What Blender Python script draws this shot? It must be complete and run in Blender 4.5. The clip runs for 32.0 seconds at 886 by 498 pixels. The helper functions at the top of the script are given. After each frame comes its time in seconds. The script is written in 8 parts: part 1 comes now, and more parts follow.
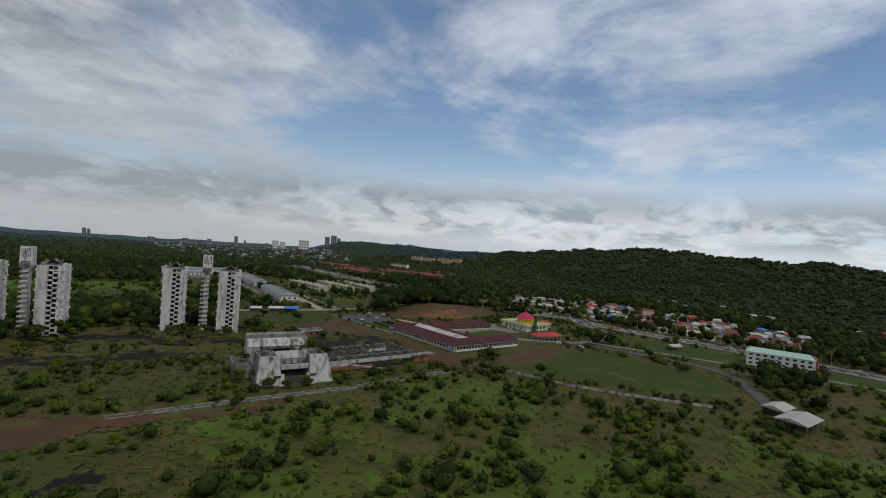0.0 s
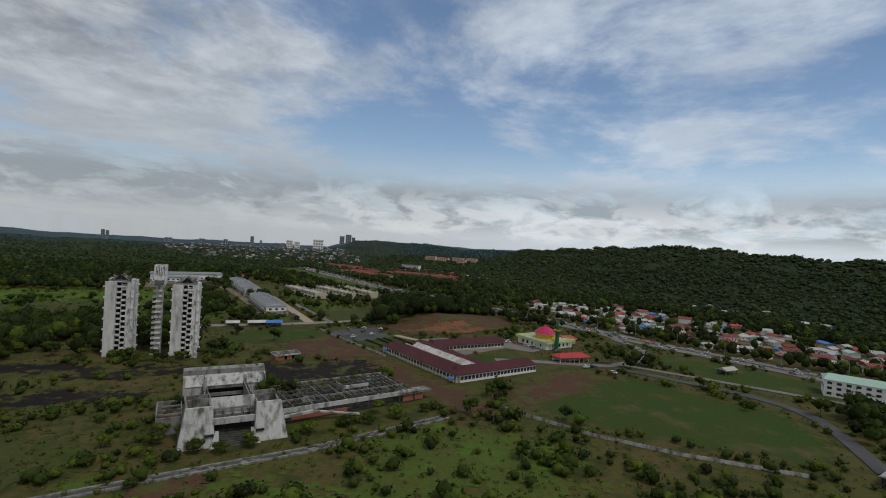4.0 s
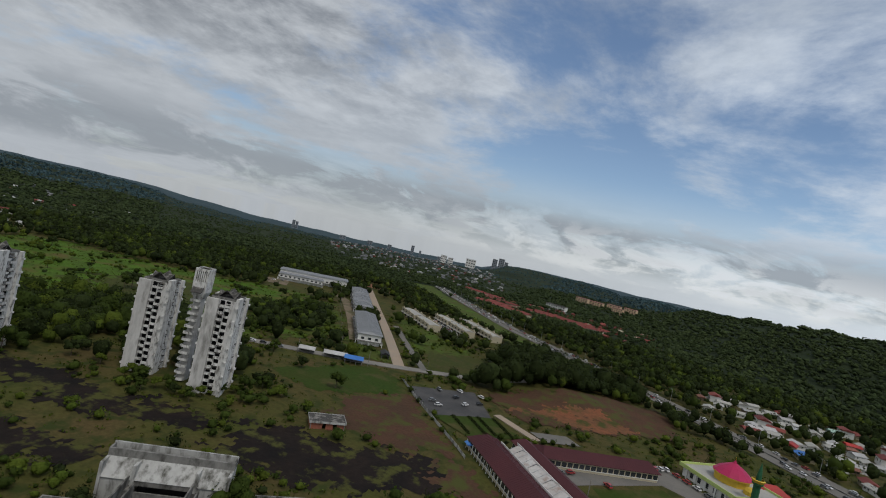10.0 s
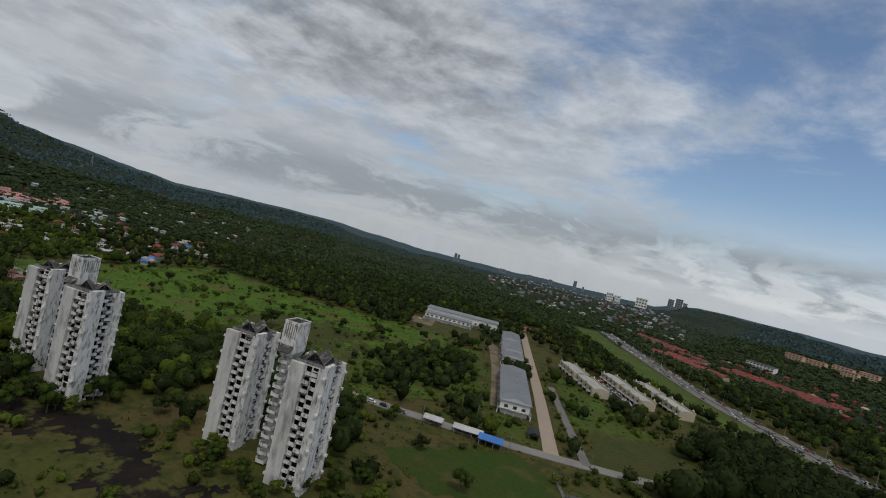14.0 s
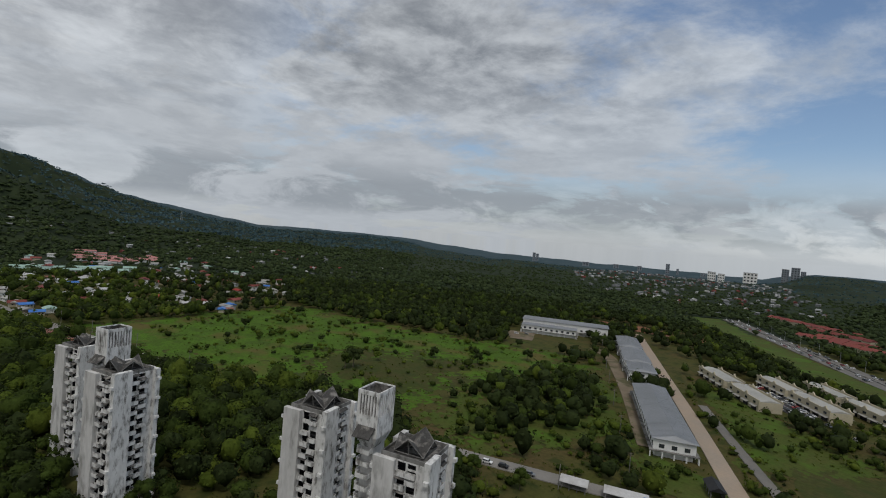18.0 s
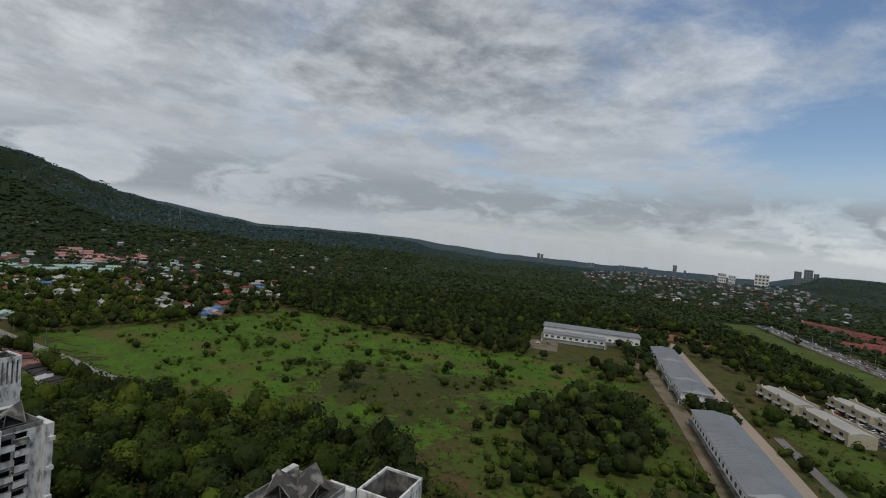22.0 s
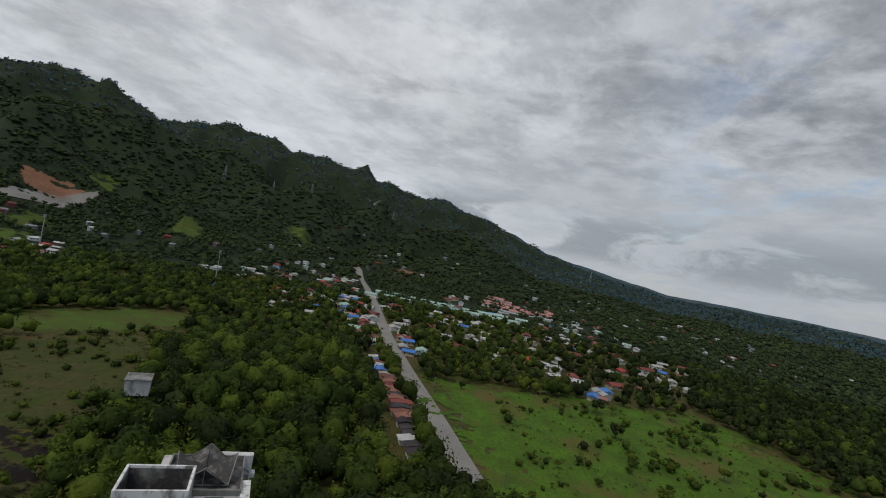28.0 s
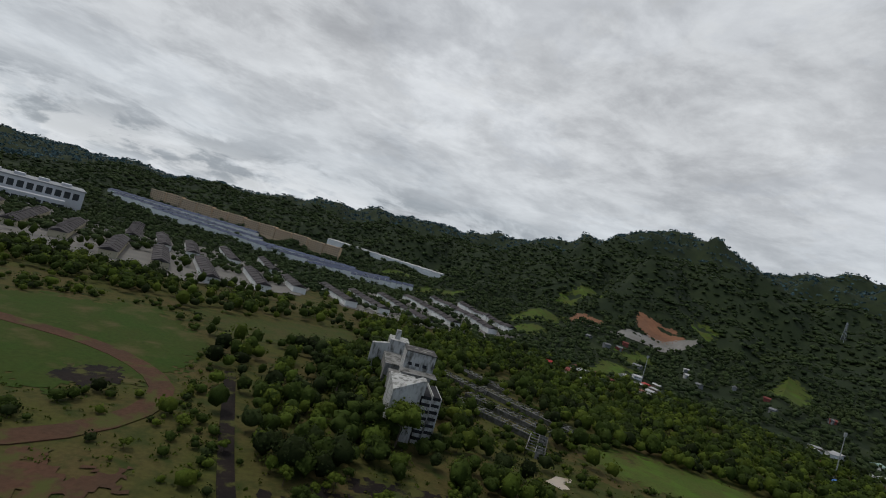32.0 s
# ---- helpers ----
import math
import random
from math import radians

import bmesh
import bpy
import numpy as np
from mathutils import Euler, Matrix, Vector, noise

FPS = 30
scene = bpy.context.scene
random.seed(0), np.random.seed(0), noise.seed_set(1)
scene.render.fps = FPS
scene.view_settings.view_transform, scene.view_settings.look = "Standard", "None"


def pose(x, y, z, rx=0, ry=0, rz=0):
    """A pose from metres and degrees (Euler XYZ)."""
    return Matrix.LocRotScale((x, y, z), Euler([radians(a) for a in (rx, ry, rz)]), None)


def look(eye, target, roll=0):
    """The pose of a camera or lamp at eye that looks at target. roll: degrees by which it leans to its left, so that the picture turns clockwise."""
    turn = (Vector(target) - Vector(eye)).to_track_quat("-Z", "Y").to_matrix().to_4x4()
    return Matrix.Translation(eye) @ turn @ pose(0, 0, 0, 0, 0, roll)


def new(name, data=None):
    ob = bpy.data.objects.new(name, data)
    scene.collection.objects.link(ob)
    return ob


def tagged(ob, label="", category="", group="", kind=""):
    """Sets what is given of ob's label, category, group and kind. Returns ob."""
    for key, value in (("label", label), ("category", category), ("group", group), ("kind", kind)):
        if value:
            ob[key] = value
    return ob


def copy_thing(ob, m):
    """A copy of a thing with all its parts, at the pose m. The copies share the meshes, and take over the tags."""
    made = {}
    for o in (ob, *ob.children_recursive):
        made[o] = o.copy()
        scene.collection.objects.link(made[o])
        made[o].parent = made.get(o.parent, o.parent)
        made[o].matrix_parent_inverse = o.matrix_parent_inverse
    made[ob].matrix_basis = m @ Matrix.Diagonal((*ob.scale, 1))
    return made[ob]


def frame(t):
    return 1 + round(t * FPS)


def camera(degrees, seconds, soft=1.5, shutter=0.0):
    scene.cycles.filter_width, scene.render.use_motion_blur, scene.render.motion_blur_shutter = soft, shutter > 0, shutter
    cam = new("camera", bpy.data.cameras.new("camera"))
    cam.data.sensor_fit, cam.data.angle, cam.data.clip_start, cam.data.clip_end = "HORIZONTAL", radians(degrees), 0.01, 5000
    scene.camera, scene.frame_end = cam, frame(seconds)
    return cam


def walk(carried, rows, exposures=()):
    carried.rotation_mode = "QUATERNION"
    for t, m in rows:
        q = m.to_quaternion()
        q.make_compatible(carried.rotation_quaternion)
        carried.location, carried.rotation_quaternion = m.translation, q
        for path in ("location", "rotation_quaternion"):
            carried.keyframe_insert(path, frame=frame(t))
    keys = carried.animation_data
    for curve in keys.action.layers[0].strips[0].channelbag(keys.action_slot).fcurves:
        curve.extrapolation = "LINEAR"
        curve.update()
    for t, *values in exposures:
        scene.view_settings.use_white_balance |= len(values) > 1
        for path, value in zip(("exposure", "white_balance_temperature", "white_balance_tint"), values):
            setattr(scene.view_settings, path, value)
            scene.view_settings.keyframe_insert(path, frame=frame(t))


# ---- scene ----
cam = camera(85.04, 32.0, soft=1.05)

# seconds, x, y, z, heading (degrees left of +y), pitch, roll
ROWS = [
    (0.0, -3.28, -5.60, 71.19, -1.000, -0.612, 4.135),
    (0.5, -2.17, 1.28, 70.63, -0.015, -0.670, 4.966),
    (1.0, -0.88, 7.38, 70.72, -0.002, -0.630, 4.248),
    (1.5, 0.93, 13.85, 71.01, 0.719, -0.663, 4.748),
    (2.0, 3.43, 21.07, 71.39, 1.346, -0.751, 4.330),
    (2.5, 5.24, 28.13, 72.12, 1.238, -0.767, 3.502),
    (3.0, 6.52, 35.98, 73.29, 1.180, -0.838, 3.116),
    (3.5, 7.05, 45.93, 74.60, 1.067, -1.038, 3.234),
    (5.5, 9.15, 84.80, 79.43, 1.901, -0.971, 5.909),
    (6.0, 10.00, 91.89, 80.07, 2.025, -0.971, 6.485),
    (6.5, 10.77, 98.68, 80.87, 2.084, -0.891, 6.598),
    (7.0, 11.73, 107.11, 81.68, 3.497, -0.848, 8.138),
    (7.5, 11.81, 118.30, 81.27, 7.455, -0.713, 10.990),
    (8.0, 10.57, 127.45, 81.93, 9.110, -0.675, 10.825),
    (8.5, 9.15, 134.96, 82.45, 10.245, -0.577, 10.472),
    (9.0, 9.56, 142.64, 83.16, 12.206, -0.530, 10.696),
    (9.5, 10.83, 150.93, 84.68, 15.811, -0.545, 12.296),
    (10.0, 11.49, 160.11, 86.52, 19.749, -0.652, 12.857),
    (10.5, 9.84, 169.50, 88.86, 22.014, -0.809, 11.769),
    (11.0, 7.55, 177.71, 90.70, 23.229, -0.875, 10.627),
    (11.5, 4.80, 186.93, 92.29, 23.714, -1.067, 9.668),
    (12.0, 1.59, 194.83, 92.56, 24.108, -1.201, 9.058),
    (12.5, -1.71, 203.71, 92.31, 26.611, -1.195, 10.146),
    (13.0, -5.85, 213.13, 91.94, 32.293, -1.199, 13.846),
    (13.5, -11.81, 220.09, 91.40, 36.851, -1.096, 15.046),
    (14.0, -16.70, 225.89, 91.74, 39.054, -1.121, 13.446),
    (14.5, -19.94, 232.20, 93.59, 41.938, -1.526, 12.801),
    (15.0, -26.00, 236.75, 94.45, 44.432, -1.662, 12.849),
    (15.5, -32.28, 241.69, 94.52, 46.341, -1.770, 12.655),
    (17.5, -56.85, 258.50, 91.61, 47.851, -1.674, 5.720),
    (18.0, -62.86, 262.11, 90.60, 47.891, -1.781, 4.953),
    (18.5, -69.20, 265.26, 90.16, 48.761, -1.798, 5.595),
    (19.0, -75.07, 268.96, 90.27, 48.461, -1.912, 4.409),
    (19.5, -81.08, 272.66, 90.44, 48.212, -1.990, 4.018),
    (20.0, -87.51, 276.10, 90.59, 48.199, -2.166, 4.989),
    (20.5, -92.21, 279.51, 91.81, 47.922, -2.260, 4.033),
    (21.0, -97.08, 282.68, 92.80, 48.090, -2.384, 4.449),
    (21.5, -101.73, 286.80, 88.59, 47.806, -1.926, 4.718),
    (22.0, -107.24, 290.66, 86.54, 48.150, -1.762, 5.207),
    (22.5, -115.24, 294.95, 86.70, 50.326, -1.706, 7.263),
    (23.0, -119.86, 300.69, 86.72, 52.990, -1.808, 8.469),
    (23.5, -122.42, 309.25, 86.50, 57.224, -1.693, 9.571),
    (24.0, -127.24, 315.03, 86.63, 60.923, -1.784, 9.942),
    (24.5, -137.97, 318.47, 86.33, 65.060, -1.364, 10.976),
    (25.0, -146.24, 318.52, 85.84, 68.293, -1.320, 11.036),
    (25.5, -151.62, 317.30, 85.17, 71.546, -1.153, 10.799),
    (27.5, -185.35, 321.88, 84.92, 90.846, -0.278, 13.099),
    (28.0, -192.91, 321.18, 84.27, 94.479, -0.286, 10.695),
    (28.5, -202.43, 320.36, 82.96, 99.044, -0.378, 10.428),
    (29.0, -210.79, 317.80, 82.73, 107.346, -0.331, 14.278),
    (29.5, -218.00, 313.25, 82.11, 116.939, -0.094, 16.839),
    (30.0, -227.01, 307.75, 80.84, 125.069, 0.183, 16.273),
    (30.5, -234.06, 302.29, 79.11, 133.313, 0.553, 15.415),
    (31.0, -242.29, 292.98, 76.22, 142.483, 1.240, 15.655),
    (31.5, -245.60, 285.21, 76.41, 151.534, 1.295, 16.386),
    (32.0, -245.60, 279.75, 76.57, 159.665, 1.460, 16.052),
]


def flown(x, y, z, yaw, pitch, roll):
    return pose(x, y, z, 0, 0, yaw) @ pose(0, 0, 0, 90 + pitch) @ pose(0, 0, 0, 0, 0, roll)


walk(cam, [(r[0], flown(*r[1:])) for r in ROWS])

# ---- sky and sun ----
SUN_AZ, SUN_EL = 232.0, 60.0          # degrees left of +y, and above the horizon
SUN_DIR = Vector((-math.sin(radians(SUN_AZ)) * math.cos(radians(SUN_EL)),
                  math.cos(radians(SUN_AZ)) * math.cos(radians(SUN_EL)), math.sin(radians(SUN_EL))))


def make_world():
    w = bpy.data.worlds.new("sky")
    w.use_nodes = True
    scene.world = w
    nt = w.node_tree
    nt.nodes.clear()
    N, L = nt.nodes.new, nt.links.new

    def num(v):
        n = N("ShaderNodeValue")
        n.outputs[0].default_value = v
        return n.outputs[0]

    def op(kind, a, b=0.0, c=0.0, clamp=False):
        n = N("ShaderNodeMath")
        n.operation, n.use_clamp = kind, clamp
        for i, v in enumerate((a, b, c)):
            if isinstance(v, (int, float)):
                n.inputs[i].default_value = v
            else:
                L(v, n.inputs[i])
        return n.outputs[0]

    def ramp(v, lo, hi, a=0.0, b=1.0):
        n = N("ShaderNodeMapRange")
        n.interpolation_type = "SMOOTHSTEP"
        L(v, n.inputs[0])
        for i, x in enumerate((lo, hi, a, b)):
            n.inputs[i + 1].default_value = x
        return n.outputs[0]

    def cloud(vec, scale, detail, rough, dist, off):
        m = N("ShaderNodeMapping")
        L(vec, m.inputs[0])
        m.inputs["Location"].default_value = off
        n = N("ShaderNodeTexNoise")
        L(m.outputs[0], n.inputs["Vector"])
        n.inputs["Scale"].default_value, n.inputs["Detail"].default_value = scale, detail
        n.inputs["Roughness"].default_value, n.inputs["Distortion"].default_value = rough, dist
        return n.outputs[0]

    def mixc(f, a, b):
        n = N("ShaderNodeMix")
        n.data_type = "RGBA"
        if isinstance(f, float):
            n.inputs[0].default_value = f
        else:
            L(f, n.inputs[0])
        for s, v in ((6, a), (7, b)):
            if isinstance(v, tuple):
                n.inputs[s].default_value = (*v, 1)
            else:
                L(v, n.inputs[s])
        return n.outputs[2]

    tc = N("ShaderNodeTexCoord")
    sep = N("ShaderNodeSeparateXYZ")
    L(tc.outputs["Generated"], sep.inputs[0])
    x, y, z = sep.outputs
    zc = op("ADD", op("MAXIMUM", z, 0.0), 0.16)
    comb = N("ShaderNodeCombineXYZ")
    L(op("DIVIDE", x, zc), comb.inputs[0])
    L(op("DIVIDE", y, zc), comb.inputs[1])
    flat = comb.outputs[0]
    # north half has open blue gaps, the south and west are closed in
    north = op("ADD", op("MULTIPLY", y, 0.85), op("MULTIPLY", x, 0.35))
    big = cloud(flat, 0.85, 12, 0.64, 0.2, (3.1, 1.4, 0.0))
    cover_v = op("SUBTRACT", big, op("MULTIPLY", ramp(north, 0.15, 0.95), 0.125))
    cover = op("MULTIPLY", ramp(cover_v, 0.29, 0.50), ramp(north, 0.1, 0.9, 1.0, 0.86))
    cover = op("MAXIMUM", cover, ramp(north, -0.15, 0.35, 0.97, 0.0))
    puffs = cloud(flat, 2.6, 12, 0.62, 0.25, (7.7, 2.0, 0.0))
    streak = cloud(flat, 0.55, 8, 0.55, 0.9, (-4.0, 5.2, 0.0))
    flecks = cloud(flat, 7.0, 10, 0.65, 0.3, (1.7, -3.0, 0.0))
    lum = op("ADD", op("MULTIPLY", ramp(puffs, 0.38, 0.62), 0.42), op("MULTIPLY", ramp(streak, 0.36, 0.66), 0.42))
    lum = op("ADD", lum, op("MULTIPLY", ramp(flecks, 0.36, 0.66), 0.16))
    body = mixc(lum, CLOUD_DARK, CLOUD_LIGHT)
    # the layer thins and brightens towards the skyline, with a grey bank lying just over it
    low = ramp(z, 0.02, 0.36, 1.0, 0.0)
    body = mixc(op("MULTIPLY", low, 0.7), body, CLOUD_LOW)
    comb2 = N("ShaderNodeCombineXYZ")
    L(op("MULTIPLY", x, 4.0), comb2.inputs[0])
    L(op("MULTIPLY", y, 4.0), comb2.inputs[1])
    L(op("MULTIPLY", z, 11.0), comb2.inputs[2])
    bank_n = cloud(comb2.outputs[0], 1.3, 10, 0.62, 0.5, (0.0, 2.0, 1.0))
    bank = op("MULTIPLY", op("MULTIPLY", ramp(bank_n, 0.42, 0.55), ramp(z, 0.012, 0.045)), ramp(z, 0.085, 0.15, 1.0, 0.0))
    # thinner, brighter cloud to the north-east
    body = mixc(op("MULTIPLY", ramp(op("ADD", op("MULTIPLY", x, 0.75), op("MULTIPLY", y, 0.65)), 0.0, 0.9), 0.55), body, (0.62, 0.72, 0.85))
    # the closed layer is lighter to the south and west, greyer low in the north-west
    body = mixc(op("MULTIPLY", ramp(y, -0.5, 0.55, 0.28, 0.0), ramp(z, 0.05, 0.35)), body, (0.86, 0.87, 0.885))
    nw = op("MULTIPLY", ramp(op("SUBTRACT", op("MULTIPLY", y, 0.75), op("MULTIPLY", x, 0.65)), 0.35, 0.95), ramp(z, 0.1, 0.32, 0.62, 0.0))
    body = mixc(nw, body, (0.35, 0.38, 0.42))
    head_n = cloud(comb2.outputs[0], 2.6, 10, 0.6, 0.3, (4.0, 1.0, 3.0))
    heads = op("MULTIPLY", op("MULTIPLY", ramp(head_n, 0.44, 0.56), ramp(z, 0.0, 0.02)), ramp(z, 0.05, 0.12, 1.0, 0.0))
    heads = op("MULTIPLY", heads, ramp(x, -0.6, 0.05))
    body = mixc(op("MULTIPLY", bank, 0.72), body, CLOUD_BANK)
    body = mixc(op("MULTIPLY", heads, 0.55), body, (0.80, 0.82, 0.84))
    sky = N("ShaderNodeTexSky")
    sky.sky_type, sky.sun_disc = "NISHITA", False
    sky.sun_elevation, sky.sun_rotation = radians(SUN_EL), radians(SUN_AZ)
    sky.air_density, sky.dust_density, sky.ozone_density = 1.0, 0.4, 2.0
    b1, b2, mx, out = N("ShaderNodeBackground"), N("ShaderNodeBackground"), N("ShaderNodeMixShader"), N("ShaderNodeOutputWorld")
    L(sky.outputs[0], b1.inputs[0])
    b1.inputs[1].default_value = 0.105
    L(body, b2.inputs[0])
    b2.inputs[1].default_value = 1.0
    fac = op("MAXIMUM", op("MAXIMUM", cover, ramp(z, 0.05, 0.2, 0.85, 0.0)), op("MULTIPLY", op("MAXIMUM", heads, bank), 0.95))
    L(fac, mx.inputs[0])
    L(b1.outputs[0], mx.inputs[1])
    L(b2.outputs[0], mx.inputs[2])
    L(mx.outputs[0], out.inputs[0])


CLOUD_DARK, CLOUD_LIGHT = (0.20, 0.22, 0.25), (0.70, 0.735, 0.77)
CLOUD_LOW, CLOUD_BANK = (0.60, 0.645, 0.69), (0.24, 0.27, 0.305)
make_world()
sun = new("sun", bpy.data.lights.new("sun", "SUN"))
sun.data.energy, sun.data.angle, sun.data.color = 1.3, radians(11), (1.0, 0.95, 0.88)
sun.matrix_world = look((0, 0, 900), Vector((0, 0, 900)) - SUN_DIR)
# ---- materials ----
def surface(name, base, other, scale=0.3, rough=0.85, fine=4.0, fine_amt=0.35, metal=0.0, bump=0.3, grime=None, grime_scale=0.08,
            grime_lo=0.5, grime_hi=0.62, island=0.0, rnd=0.0, streak=1.0, spec=0.12):
    """A two-scale weathered surface: base and other mixed by a broad noise and a fine one, with stains of the colour grime."""
    m = bpy.data.materials.new(name)
    m.use_nodes = True
    nt = m.node_tree
    N, L = nt.nodes.new, nt.links.new
    bsdf = nt.nodes["Principled BSDF"]
    bsdf.inputs["Roughness"].default_value, bsdf.inputs["Metallic"].default_value = rough, metal
    bsdf.inputs["Specular IOR Level"].default_value = spec
    geo = N("ShaderNodeNewGeometry")
    mp = N("ShaderNodeMapping")
    L(geo.outputs["Position"], mp.inputs[0])
    mp.inputs["Scale"].default_value = (1, 1, 1.0 / streak)

    def noise_of(s, det=6, vec=mp):
        n = N("ShaderNodeTexNoise")
        L(vec.outputs[0], n.inputs["Vector"])
        n.inputs["Scale"].default_value, n.inputs["Detail"].default_value, n.inputs["Roughness"].default_value = s, det, 0.6
        return n.outputs[0]

    def ramp(v, lo, hi):
        n = N("ShaderNodeMapRange")
        n.clamp = True
        L(v, n.inputs[0])
        n.inputs[1].default_value, n.inputs[2].default_value = lo, hi
        return n.outputs[0]

    def mix(f, a, b):
        n = N("ShaderNodeMix")
        n.data_type = "RGBA"
        L(f, n.inputs[0])
        for s, v in ((6, a), (7, b)):
            if isinstance(v, tuple):
                n.inputs[s].default_value = (*v, 1)
            else:
                L(v, n.inputs[s])
        return n.outputs[2]

    broad, tiny = noise_of(scale), noise_of(fine, 8)
    col = mix(ramp(broad, 0.36, 0.64), base, other)
    mid = tuple(0.5 * (a + b) for a, b in zip(base, other))
    f = N("ShaderNodeMath")
    f.operation = "MULTIPLY"
    L(ramp(tiny, 0.4, 0.75), f.inputs[0])
    f.inputs[1].default_value = fine_amt
    col = mix(f.outputs[0], col, tuple(0.45 * v for v in mid))
    if grime:
        col = mix(ramp(noise_of(grime_scale, 9), grime_lo, grime_hi), col, grime)
    if island or rnd:
        src = geo.outputs["Random Per Island"] if island else N("ShaderNodeObjectInfo").outputs["Random"]
        n = N("ShaderNodeMapRange")
        L(src, n.inputs[0])
        a = island or rnd
        n.inputs[3].default_value, n.inputs[4].default_value = 1 - a, 1 + a
        hs = N("ShaderNodeHueSaturation")
        L(n.outputs[0], hs.inputs["Value"])
        L(col, hs.inputs["Color"])
        col = hs.outputs[0]
    L(col, bsdf.inputs["Base Color"])
    if bump:
        b = N("ShaderNodeBump")
        b.inputs["Strength"].default_value, b.inputs["Distance"].default_value = bump, 0.25
        L(tiny, b.inputs["Height"])
        L(b.outputs[0], bsdf.inputs["Normal"])
    return m


def foliage(name, a, b, amount=0.35, back=0.25, patch=0.02):
    """Leaf clumps: the hue drifts from clump to clump and from stand to stand."""
    m = surface(name, a, b, scale=patch, rough=0.7, fine=1.5, fine_amt=0.6, bump=0.8, island=amount, spec=0.03)
    nt = m.node_tree
    out, bsdf = nt.nodes["Material Output"], nt.nodes["Principled BSDF"]
    tr = nt.nodes.new("ShaderNodeBsdfTranslucent")
    src = bsdf.inputs["Base Color"].links[0].from_socket
    nt.links.new(src, tr.inputs[0])
    mx = nt.nodes.new("ShaderNodeMixShader")
    mx.inputs[0].default_value = back
    nt.links.new(bsdf.outputs[0], mx.inputs[1])
    nt.links.new(tr.outputs[0], mx.inputs[2])
    nt.links.new(mx.outputs[0], out.inputs[0])
    return m


M_GROUND = surface("scrub_ground", (0.0594, 0.0659, 0.0147), (0.0848, 0.0616, 0.0252), 0.03, 0.95, 0.6, 0.6, bump=0.35,
                   grime=(0.032, 0.042, 0.010), grime_scale=0.12, grime_lo=0.48, grime_hi=0.62)
# dark green matched to leaves under shade, so canopy shade is in it
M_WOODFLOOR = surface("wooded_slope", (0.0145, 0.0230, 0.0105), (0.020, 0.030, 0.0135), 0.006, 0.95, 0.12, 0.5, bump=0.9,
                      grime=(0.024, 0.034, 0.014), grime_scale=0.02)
# blue haze of distance is put into this base colour
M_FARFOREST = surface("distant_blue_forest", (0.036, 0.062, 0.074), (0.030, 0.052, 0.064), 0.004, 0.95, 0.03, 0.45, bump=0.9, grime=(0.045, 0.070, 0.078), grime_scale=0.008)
M_MEADOW = surface("meadow_grass", (0.0694, 0.1440, 0.0110), (0.0493, 0.0805, 0.0121), 0.07, 0.95, 0.6, 0.8, bump=0.8,
                   grime=(0.088, 0.074, 0.022), grime_scale=0.03, grime_lo=0.52, grime_hi=0.66)
M_GRASSY = surface("olive_grass", (0.055, 0.090, 0.014), (0.068, 0.074, 0.018), 0.06, 0.95, 0.6, 0.6, bump=0.35, grime=(0.06, 0.11, 0.013), grime_scale=0.05, grime_lo=0.52, grime_hi=0.66)
M_LAWN = surface("mown_grass", (0.0293, 0.0558, 0.0074), (0.0395, 0.0530, 0.0095), 0.04, 0.95, 0.5, 0.5, bump=0.4,
                 grime=(0.078, 0.064, 0.026), grime_scale=0.05, grime_lo=0.53, grime_hi=0.7)
M_DRY = surface("dry_grass", (0.0627, 0.0551, 0.0195), (0.0427, 0.0583, 0.0105), 0.06, 0.95, 0.45, 0.65, bump=0.8, grime=(0.036, 0.048, 0.012), grime_scale=0.1)
M_SOIL = surface("red_soil", (0.0850, 0.0435, 0.0269), (0.0639, 0.0384, 0.0243), 0.05, 0.95, 0.7, 0.5, bump=0.6,
                 grime=(0.060, 0.064, 0.018), grime_scale=0.09)
M_EARTH = surface("bare_earth", (0.15, 0.115, 0.08), (0.20, 0.165, 0.12), 0.06, 0.95, 0.6, 0.4, bump=0.5,
                  grime=(0.09, 0.085, 0.045), grime_scale=0.07)
M_BLACK = surface("dark_burnt_soil", (0.0090, 0.0077, 0.0074), (0.0198, 0.0139, 0.0112), 0.06, 0.9, 0.5, 0.6, bump=0.5,
                  grime=(0.058, 0.060, 0.016), grime_scale=0.11, grime_lo=0.53, grime_hi=0.62)
M_CLAY = surface("orange_clay", (0.2176, 0.1040, 0.0570), (0.1632, 0.0880, 0.0570), 0.03, 0.95, 0.2, 0.5, bump=0.6)
M_CLAYDARK = surface("raw_red_earth", (0.20, 0.075, 0.038), (0.13, 0.068, 0.036), 0.05, 0.95, 0.4, 0.5, bump=0.6, grime=(0.05, 0.055, 0.016), grime_scale=0.07)
M_ROCK = surface("grey_quarry", (0.22, 0.21, 0.20), (0.15, 0.145, 0.13), 0.02, 0.95, 0.2, 0.4, bump=0.6)
M_ASPHALT = surface("asphalt", (0.055, 0.055, 0.058), (0.085, 0.083, 0.082), 0.08, 0.85, 1.5, 0.3, bump=0.2)
M_ROAD = surface("worn_road", (0.1360, 0.1320, 0.1240), (0.1760, 0.1640, 0.1480), 0.06, 0.85, 0.9, 0.25, bump=0.2)
M_PALEROAD = surface("pale_worn_road", (0.235, 0.22, 0.20), (0.19, 0.18, 0.165), 0.06, 0.85, 0.9, 0.25, bump=0.2)
